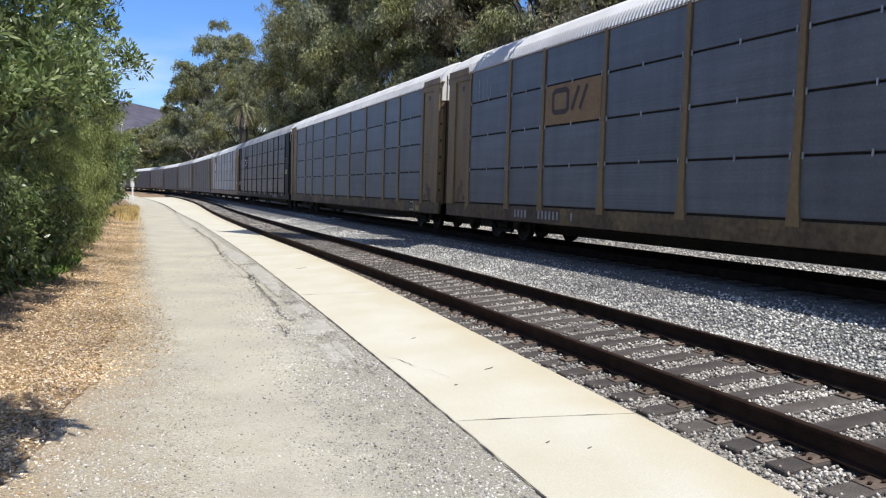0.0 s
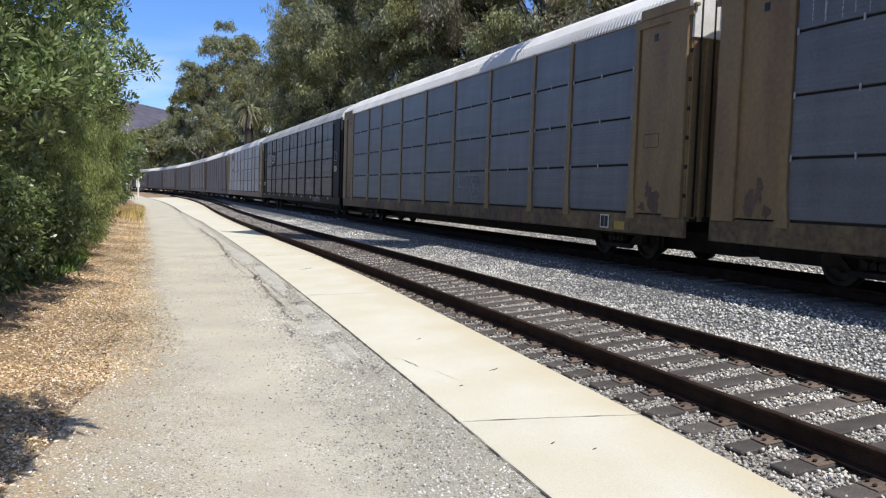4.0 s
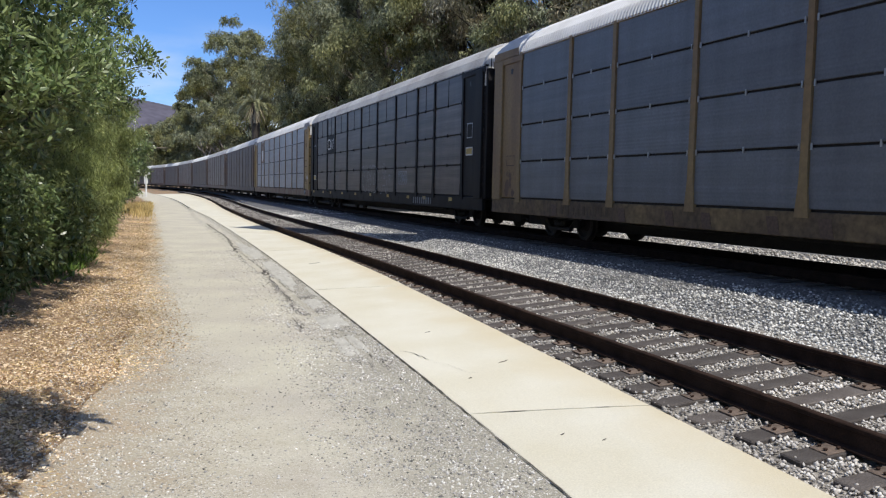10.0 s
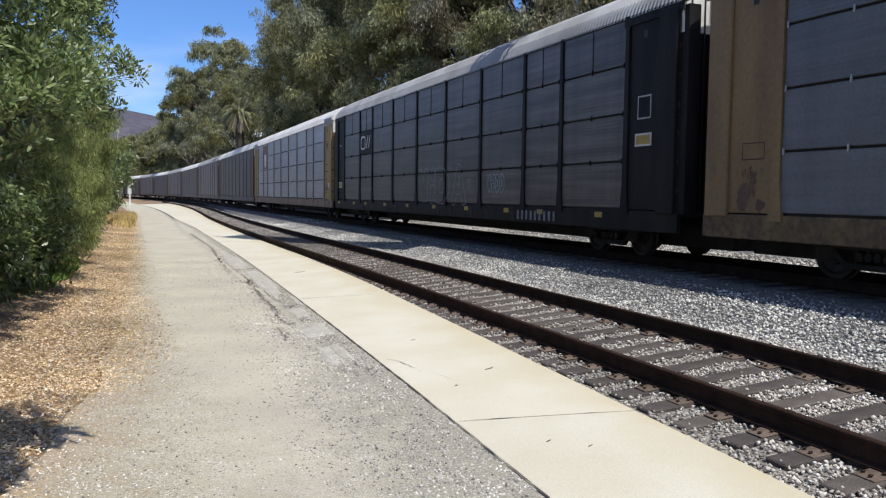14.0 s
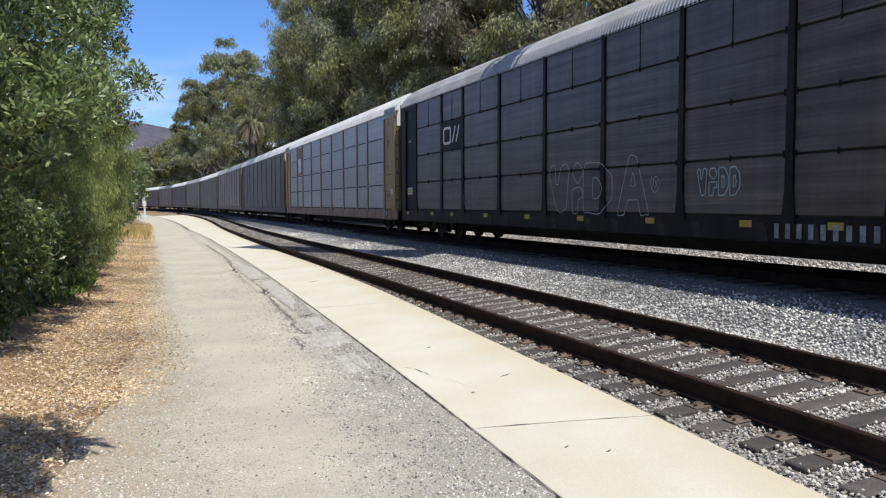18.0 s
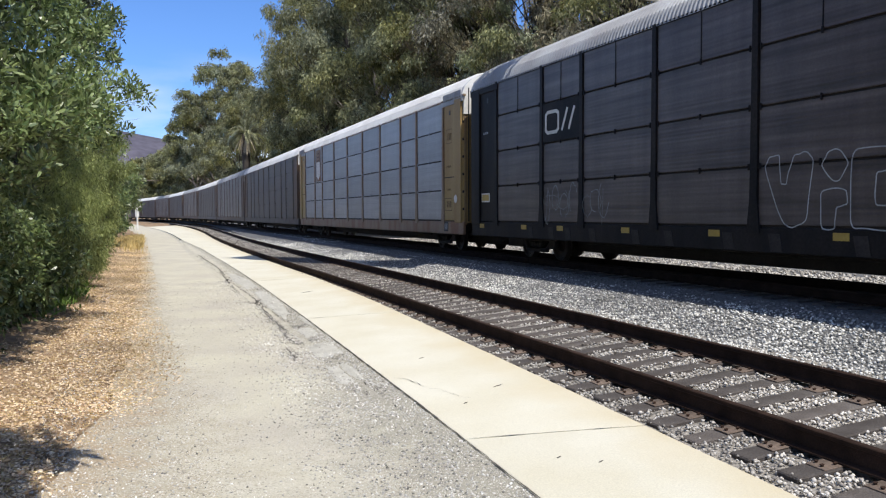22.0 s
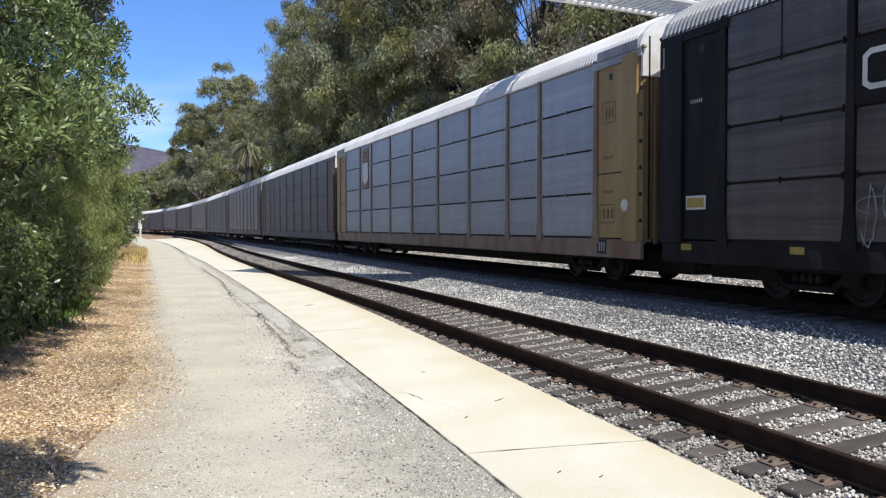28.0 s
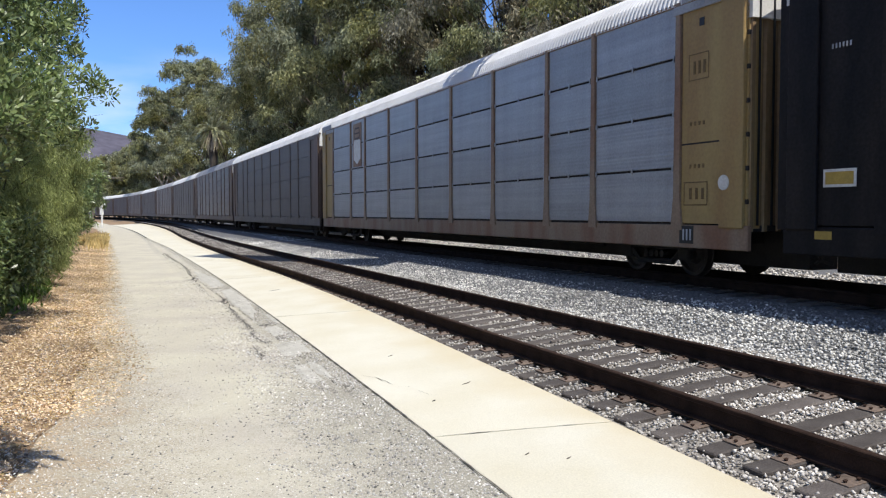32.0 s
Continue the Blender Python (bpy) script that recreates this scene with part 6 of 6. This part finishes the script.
def build_train():
    lab_y = "car carrier with blue-grey panels, yellow frame"
    lab_k = "car carrier with sooty dark panels, black frame"
    lab_s = "car carrier with silver panels, tan frame and yellow ends"
    lab_b = "covered car carrier with brown-grey panels, dun frame"
    a = autorack(lab_y + " and emblem", F_YEL, P_GREY, M_ROOF, F_YEL, True)
    xe = POSTS[6]
    emblem_mark(a, xe + 0.12, xe + 2.70, ROW_Z[2] + 0.02, ROW_Z[3] - 0.02, M_LOGO_BR, M_LOGO_DK)
    for k, (xx, lo, hi) in enumerate(((2.35, 0.12, 0.55), (2.1, 0.06, 0.68), (1.78, 0.06, 0.66), (1.55, 0.10, 0.66), (1.3, 0.06, 0.38))):
        for j in range(6):
            za, zb = ROW_Z[3] + lo + (hi - lo) * j / 6, ROW_Z[3] + lo + (hi - lo) * (j + (0.97 if k % 2 else 0.72)) / 6
            g = Geo()
            stroke(g, [(POSTS[8] + xx + 0.01 * (j % 2), za), (POSTS[8] + xx, zb)], 0.035 if k == 1 else 0.022, HALF + 0.012)
            part("marking", g, M_CHALK, a, "thin white tally stroke")
    for xa, xb in ((POSTS[7] + 0.68, POSTS[7] + 1.62), (POSTS[7] - 1.05, POSTS[7] + 0.28)):
        g = Geo()
        g.box(xa, HALF - 0.002, BASE - 0.36, xb, HALF + 0.008, BASE - 0.04)
        part("number_field", g, F_BRN, a, "dark painted patch behind the number bars")
    bars(a, "number", "pale stencilled marking bars", M_CHALK, POSTS[7] + 0.75, BASE - 0.30, 0.8, 0.2, 4, dy=0.006)
    bars(a, "number", "pale stencilled marking bars", M_CHALK, POSTS[7] - 0.95, BASE - 0.30, 1.15, 0.2, 6, dy=0.006)
    bars(a, "number", "pale stencilled marking bars", M_CHALK, POSTS[6] + 1.2, BASE - 0.30, 0.16, 0.2, 1, dy=0.006)
    b = autorack(lab_y + " and chalk graffiti", F_YEL, P_GREY, M_ROOF, F_YEL, True)
    gz = ROW_Z[0]
    wheel_x = POSTS[4] - 1.85
    for rr_ in (0.40, 0.30, 0.12):
        g = Geo()
        stroke(g, [(wheel_x + rr_ * math.cos(k * math.pi / 9), gz + 0.48 + rr_ * math.sin(k * math.pi / 9)) for k in range(19)], 0.05, HALF + 0.024)
        part("graffiti", g, M_CHALKF, b, "chalk ring of a doodled wheel")
    for k in range(4):
        w_ = k * math.pi / 4
        g = Geo()
        stroke(g, [(wheel_x - 0.3 * math.cos(w_), gz + 0.48 - 0.3 * math.sin(w_)), (wheel_x + 0.3 * math.cos(w_), gz + 0.48 + 0.3 * math.sin(w_))], 0.03, HALF + 0.0255)
        part("graffiti", g, M_CHALKF, b, "chalk spoke of a doodled wheel")
    x0 = POSTS[4] - 1.25
    for pts in ([(x0 + 0.66, gz + 0.85), (x0 + 0.66, gz + 0.52), (x0, gz + 0.52), (x0, gz + 0.85)], [(x0 + 0.44, gz + 0.85), (x0 + 0.44, gz + 0.55)], [(x0 + 0.22, gz + 0.85), (x0 + 0.22, gz + 0.55)], [(x0 + 0.33, gz + 0.52), (x0 + 0.33, gz + 0.02)]):
        g = Geo()
        stroke(g, pts, 0.07, HALF + 0.024)
        part("graffiti", g, M_CHALKF, b, "faded chalk drawing of a fork")
    bars(b, "number", "faded dark stencilled number bars", M_LOGO_BR2, POSTS[7] + 0.05, BASE - 0.33, 2.3, 0.22, 9, dy=0.006)
    g = Geo()
    g.box(2.795, HALF + 0.006, BASE - 0.35, 3.145, HALF + 0.014, BASE - 0.05)
    part("data_plate", g, M_SIGN, b, "small framed black and white data plate")
    for e0 in (2.83, 2.98):
        g = Geo()
        g.box(e0, HALF + 0.010, BASE - 0.32, e0 + 0.13, HALF + 0.018, BASE - 0.08)
        part("plate_face", g, M_BLACK, b)
    g = Geo()
    g.box(2.175, HALF + 0.004, BASE - 0.36, 2.575, HALF + 0.012, BASE - 0.18, 0.002)
    part("reflector", g, M_YSIGN, b, "yellow reflective strip")
    for xa, z0 in ((POSTS[9] + 0.3, 0.92), (1.12, 1.35)):
        g = Geo()
        stroke(g, [(xa, BASE + z0), (xa + 0.5, BASE + z0), (xa + 0.5, BASE + z0 + 0.27), (xa, BASE + z0 + 0.27), (xa, BASE + z0)], 0.018, HALF + 0.001)
        part("stencil_frame", g, M_LOGO_DK, b, "faint dark stencilled frame")
    for k in range(4):
        rng = random.Random(60 + k)
        xa = POSTS[9] + 0.28 + 0.14 * k
        g = Geo()
        stroke(g, [(xa + rng.uniform(0, 0.1), BASE + 0.55 + rng.uniform(0, 0.28)) for _ in range(5)], 0.016, HALF + 0.001 + 0.0012 * k)
        part("graffiti", g, M_LOGO_DK, b, "dark scrawled graffiti stroke")
    c = autorack(lab_k + ", white emblem, graffiti", F_BLK, P_DARK, M_ROOFG, F_BLK, True)
    emblem_mark(c, POSTS[7] + 0.06, POSTS[7] + 1.94, ROW_Z[2] + 0.01, ROW_Z[3] - 0.02, F_BLK, M_SIGN, u0=0.13, u1=0.88, v0=0.24, v1=0.76, wid=0.085)
    for ch, xx, w_, lo, hi in (("V", 0.22, 1.05, -0.02, 1.16), ("I", 1.36, 0.6, -0.02, 1.16), ("D", 2.02, 1.3, -0.02, 1.14), ("A", 3.4, 1.2, -0.03, 1.22)):
        outline_letter(c, ch, POSTS[5] - xx, ROW_Z[0] + lo, w_, hi - lo, M_CHALK, 0.02, 0.038 if ch == "D" else 0.006)
    g = Geo()
    stroke(g, [(POSTS[5] - 4.82 + 0.017 * i * math.cos(i * 0.7) * 0.55, ROW_Z[0] + 0.62 + 0.02 * i * math.sin(i * 0.7) * 0.6) for i in range(20)], 0.014, HALF + 0.006)
    part("graffiti", g, M_CHALK, c, "small chalk spiral")
    for k, ch in enumerate("VIDD"):
        outline_letter(c, ch, POSTS[3] - 0.5 - k * 0.30, ROW_Z[0] + 0.35, 0.27, 0.5, M_CHALKB, 0.022)
    squiggle(c, M_CHALKF, POSTS[7] + 0.12, ROW_Z[0] + 0.05, 1.72, 0.92, 13, 0.022, 4)
    squiggle(c, M_CHALKF, POSTS[7] + 0.5, ROW_Z[0] + 0.25, 1.2, 0.5, 17, 0.010, 2)
    squiggle(c, M_CHALKF, POSTS[7] - 1.15, ROW_Z[0] + 0.03, 1.0, 0.92, 19, 0.02, 3)
    for k in range(9):
        g = Geo()
        xm = POSTS[k] + COLS[k] / 2
        g.box(xm - 0.008, HALF - 0.01, ROW_Z[3] + 0.03, xm + 0.008, HALF + 0.012, ROW_Z[4] - 0.03)
        part("panel_seam", g, F_BLK, c)
    bars(c, "number", "white stencilled number bars", M_CHALKF, POSTS[1] + 0.2, BASE - 0.34, 2.2, 0.24, 9, dy=0.012)
    for xx, zz in ((1.075, 0.58), (CAR_LEN - 1.505, -0.14)):
        g = Geo()
        g.box(xx, HALF + 0.0, BASE + zz + 0.72, xx + 0.56, HALF + 0.012, BASE + zz + 0.98, 0.003)
        part("placard", g, M_SIGN, c)
        g = Geo()
        g.box(xx + 0.04, HALF + 0.008, BASE + zz + 0.76, xx + 0.52, HALF + 0.016, BASE + zz + 0.94, 0.002)
        part("placard_face", g, M_YSIGN, c, "dull yellow placard in a white border")
    g = Geo()
    stroke(g, [(1.12, BASE + 1.86), (1.55, BASE + 1.86), (1.55, BASE + 2.3), (1.12, BASE + 2.3), (1.12, BASE + 1.86)], 0.03, HALF + 0.012)
    part("stencil_frame", g, M_CHALK, c, "faded white stencilled square")
    bars(c, "marking", "small white stencilled marking bars", M_CHALK, CAR_LEN - 1.38, BASE + 2.56, 0.36, 0.07, 6, dy=0.004)
    for k in range(10):
        g = Geo()
        g.box(POSTS[k] - 0.15 + 1.0, HALF + 0.004, BASE - 0.18, POSTS[k] + 0.15 + 1.0, HALF + 0.014, BASE - 0.06, 0.002)
        part("reflector", g, M_YSIGN, c, "yellow reflective strip")
    d = autorack(lab_s, F_TAN, P_SILV, M_ROOF, F_YELB, True)
    g = Geo()
    xs = POSTS[7] + 0.1
    g.box(xs + 0.36, HALF + 0.004, ROW_Z[2] + 0.06, xs + 1.44, HALF + 0.022, ROW_Z[3] + 0.8, 0.004)
    part("emblem_field", g, F_TAN, d, "tan emblem field")
    g = Geo()
    stroke(g, [(xs + 0.5, ROW_Z[2] + 1.1), (xs + 0.5, ROW_Z[2] + 0.4), (xs + 0.9, ROW_Z[2] + 0.2), (xs + 1.3, ROW_Z[2] + 0.4), (xs + 1.3, ROW_Z[2] + 1.1)], 0.1, HALF + 0.027)
    g.quad((xs + 0.52, HALF + 0.025, ROW_Z[2] + 1.14), (xs + 1.28, HALF + 0.025, ROW_Z[2] + 1.14), (xs + 1.28, HALF + 0.025, ROW_Z[2] + 0.4), (xs + 0.9, HALF + 0.025, ROW_Z[2] + 0.22), (xs + 0.52, HALF + 0.025, ROW_Z[2] + 0.4))
    part("emblem", g, M_SIGN, d, "white shield emblem")
    g = Geo()
    stroke(g, [(xs + 0.58, ROW_Z[3] + 0.2), (xs + 1.22, ROW_Z[3] + 0.2), (xs + 1.26, ROW_Z[3] + 0.34), (xs + 1.18, ROW_Z[3] + 0.6), (xs + 0.62, ROW_Z[3] + 0.6), (xs + 0.54, ROW_Z[3] + 0.34), (xs + 0.58, ROW_Z[3] + 0.2)], 0.07, HALF + 0.027)
    stroke(g, [(xs + 0.56, ROW_Z[3] + 0.4), (xs + 1.24, ROW_Z[3] + 0.4)], 0.06, HALF + 0.028)
    part("emblem_head", g, M_LOGO_DK, d, "dark lined head of the emblem")
    g = Geo()
    g.box(END - 0.45, HALF + 0.006, BASE - 0.34, END - 0.08, HALF + 0.014, BASE - 0.02)
    part("data_plate", g, M_BLACK, d, "black data plate with a white border")
    bars(d, "marking", "grey stencilled marking bars", M_CHALK, END - 0.40, BASE - 0.28, 0.28, 0.2, 3, dy=0.016)
    for z0, z1, w in ((BASE + 2.55, BASE + 3.0, 0.5), (BASE + 0.35, BASE + 0.75, 0.6)):
        g = Geo()
        xa = 1.175
        stroke(g, [(xa, z0), (xa + w, z0), (xa + w, z1), (xa, z1), (xa, z0)], 0.022, HALF + 0.003)
        part("stencil_frame", g, M_FADED, d, "dark stencilled frame")
        bars(d, "stencil", "faded stencilled marking bars", M_FADED, xa + 0.08, z0 + 0.1, w - 0.12, (z1 - z0) * 0.5, 3, dy=-0.002)
    for z0 in (BASE + 1.0, BASE + 1.75):
        bars(d, "stencil", "faded stencilled marking bars", M_FADED, 1.255, z0, 0.45, 0.07, 4, dy=-0.002)
    g = Geo()
    g.disc(0.71, HALF + 0.05, HALF + 0.064, BASE + 0.72, 0.13, 18)
    part("disc_sign", g, M_SIGN, d, "round white paper disc")
    e = autorack(lab_b, F_DUN, P_BRWN, M_ROOF, F_BRN, False)
    f = autorack(lab_k, F_BRN, P_DARK, M_ROOFG, F_BRN, False)
    plan = [(-3, None), (-2, a), (-1, b), (0, c), (1, d), (2, e), (3, f)]
    kinds = [e, f, e, f, e, e, f, e, f, e]
    for k, ob in plan:
        CARS.append((k, ob if ob else copy_thing(b, Matrix())))
    for k, ob in enumerate(kinds):
        CARS.append((4 + k, copy_thing(ob, Matrix())))


build_train()

# ---- overhead gantry across the tracks ----
M_LATT = mat("lattice_white", (0.74, 0.74, 0.72), 0.5, 0.1, var=0.08, scale=3, fine=30, bump=0.03)


def gantry():
    """A lattice bridge over the main line, and a high covered gangway, unseen and added for its shade, that leaves it
    at a slant over the siding.
    """
    t = thing("signal_gantry", "white steel lattice gantry spanning the tracks", "gantry")

    def span(a, b, z0, z1, half, bays, bars_):
        axis = (b - a).normalized()
        across = Vector((-axis.y, axis.x, 0))
        L_ = (b - a).length
        for w in (-half, half):
            for z in (z0, z1):
                g = Geo()
                g.tube([a + across * w + Vector((0, 0, z)), b + across * w + Vector((0, 0, z))], [0.07, 0.07], 6)
                part("chord", g, M_LATT, t)
            for i in range(bays):
                p, q = a + axis * L_ * i / bays + across * w, a + axis * L_ * (i + 1) / bays + across * w
                g = Geo()
                zz = (z0, z1) if i % 2 else (z1, z0)
                g.tube([p + Vector((0, 0, zz[0])), q + Vector((0, 0, zz[1]))], [0.035, 0.035], 5)
                part("brace", g, M_LATT, t)
        for i in range(bars_):
            p = a + axis * L_ * (i + 0.5) / bars_ + Vector((0, 0, z0 + 0.04))
            g = Geo()
            g.tube([p - across * half, p + across * half], [0.045, 0.045], 4)
            part("grating_bar", g, M_LATT, t)
        return across

    a, b = Vector((2.2, 22.0, 0)), Vector((13.6, 28.0, 0))
    across = span(a, b, 8.35, 9.7, 0.75, 12, 52)
    for w in (-0.75, 0.75):
        g = Geo()
        g.tube([b + across * w + Vector((0, 0, -0.1)), b + across * w + Vector((0, 0, 9.7))], [0.12, 0.12], 8)
        part("leg", g, M_LATT, t)
    # unseen gangway added for shade, hung from the lattice and closed below by plates
    c, d = Vector((3.95, 19.72, 0)), Vector((-4.75, 30.9, 0))
    across = span(c, d, 12.0, 13.1, 0.6, 12, 20)
    axis = (d - c).normalized()
    n_ = 10
    for i in range(n_):
        p, q = c + (d - c) * (i + 0.01) / n_, c + (d - c) * (i + 0.99) / n_
        g = Geo()
        u = across * 0.58
        lo, hi = Vector((0, 0, 12.08)), Vector((0, 0, 12.12))
        n0 = len(g.v)
        g.v += [tuple(v) for v in (p - u + lo, q - u + lo, q + u + lo, p + u + lo, p - u + hi, q - u + hi, q + u + hi, p + u + hi)]
        g.f += [tuple(n0 + k for k in f) for f in ((0, 1, 2, 3), (7, 6, 5, 4), (0, 4, 5, 1), (1, 5, 6, 2), (2, 6, 7, 3), (3, 7, 4, 0))]
        part("shade_deck_plate", g, M_LATT, t)
    for f, q in ((0.04, 0.15), (0.12, 0.0), (0.2, 0.1)):          # struts down to the lattice
        g = Geo()
        p, e = c + (d - c) * f, a + (b - a) * q
        g.tube([Vector((e.x, e.y, 9.7)), Vector((p.x, p.y, 12.0))], [0.08, 0.08], 8)
        part("strut", g, M_LATT, t)
    return t


gantry()


# ---- signal post, marker and wires beyond the bend ----
def signal_post():
    x, y = polar(-20.66, 112)
    t = thing("signal_post", "white lineside post with a board and a small dark lamp", "post", Matrix.Translation((x, y, -0.15)))
    g = Geo()
    g.tube([(0, 0, 0), (0, 0, 3.3)], [0.11, 0.11], 10)
    part("pole", g, M_WHITE, t)
    g = Geo()
    g.box(-0.26, -0.06, 1.75, 0.22, 0.06, 2.75, 0.03)
    part("plate", g, M_WHITE, t)
    g = Geo()
    g.box(-0.62, -0.05, 2.95, 0.5, 0.05, 3.2, 0.03)
    part("cross_board", g, M_WHITE, t)
    g = Geo()
    g.box(0.16, -0.16, 2.5, 0.42, 0.1, 2.9, 0.03)
    part("lamp_head", g, M_BLACK, t)


signal_post()


def wire_post():
    x, y = polar(-21.2, 150)
    t = thing("cross_arm_pole", "thin dark pole with a long cross arm", "pole", Matrix.Translation((x, y, 0)))
    g = Geo()
    g.tube([(0, 0, -0.3), (0, 0, 8.2)], [0.12, 0.09], 8)
    part("pole", g, M_BARK, t)
    g = Geo()
    g.tube([(-1.5, 0, 7.6), (5.2, 0.3, 7.75)], [0.1, 0.06], 6)
    part("arm", g, M_BARK, t)


wire_post()


def bare_tree():
    """Dead pale trunk that forks over the far cars' roofs."""
    x, y = polar(-16.95, 176)
    t = thing("bare_tree", "dead tree with a pale forked trunk", "tree", Matrix.Translation((x, y, 0)))
    g = Geo()
    g.tube([(0, 0, -0.3), (0.1, 0, 5.0), (0.0, 0, 7.6)], [0.34, 0.26, 0.2], 8)
    part("trunk", g, M_PALEBARK, t, smooth=True)
    for pts in ([(0, 0, 7.5), (-0.5, 0.1, 8.6), (-0.9, 0, 10.0), (-0.8, 0, 11.0)], [(0, 0, 7.5), (0.35, 0.2, 9.0), (0.2, 0, 10.8)], [(0.1, 0, 6.8), (0.8, -0.2, 7.6), (1.3, 0, 8.9)], [(-0.4, 0, 8.4), (-1.1, 0.1, 8.8), (-1.6, 0, 9.5)]):
        g = Geo()
        g.tube(pts, [0.21, 0.15, 0.1, 0.06][:len(pts)], 6)
        part("limb", g, M_PALEBARK, t, smooth=True)


bare_tree()


def lamp_post():
    x, y = polar(-21.35, 190)
    t = thing("lamp_post", "thin grey lamp post before the hills", "lamp post", Matrix.Translation((x, y, 0)))
    g = Geo()
    g.tube([(0, 0, -0.3), (0, 0, 14.6)], [0.12, 0.08], 8)
    part("pole", g, M_STEEL, t)
    g = Geo()
    g.box(-0.3, -0.2, 14.5, 0.3, 0.2, 15.1, 0.08)
    part("lamp_head", g, M_WHITE, t)


lamp_post()


# ---- what moves ----
MOVE = (2.1715, 0.5886, -1.9674, 9.1887, -35.6756, -6.8199)


def rolled(t):
    """How far up the line the train stands, against its place at 13 s."""
    v = 0.0
    for c_ in MOVE:
        v = v * (t - 16) / 16 + c_
    return v


def car_pose(k, t):
    s0 = T_FRONT + CAR_PITCH * k + rolled(t)
    a, b = Vector(on(MAIN, s0 + TRUCKS[0], HALF, MAIN_TOP)), Vector(on(MAIN, s0 + TRUCKS[1], HALF, MAIN_TOP))
    u = (b - a).normalized()
    yaw = math.atan2(u.y, u.x)
    o = a - u * TRUCKS[0]
    return Matrix.Translation(o) @ Matrix.Rotation(yaw, 4, "Z")


def motions():
    times = [i * 0.5 for i in range(65)]
    for k, car in CARS:
        walk(car, [(t, car_pose(k, t)) for t in (times if k < 4 else times[::2])])
        if -2 <= k <= 1:
            fine = [i * 0.16 for i in range(201)]
            for tk in [o for o in car.children if o.name.startswith("truck")]:
                for ws in [o for o in tk.children if o.name.startswith("wheelset")]:
                    x0 = ws.matrix_basis.translation.copy()
                    walk(ws, [(t, Matrix.Translation(x0) @ Matrix.Rotation(-(rolled(0) - rolled(t)) / 0.42, 4, "Y")) for t in fine])


motions()
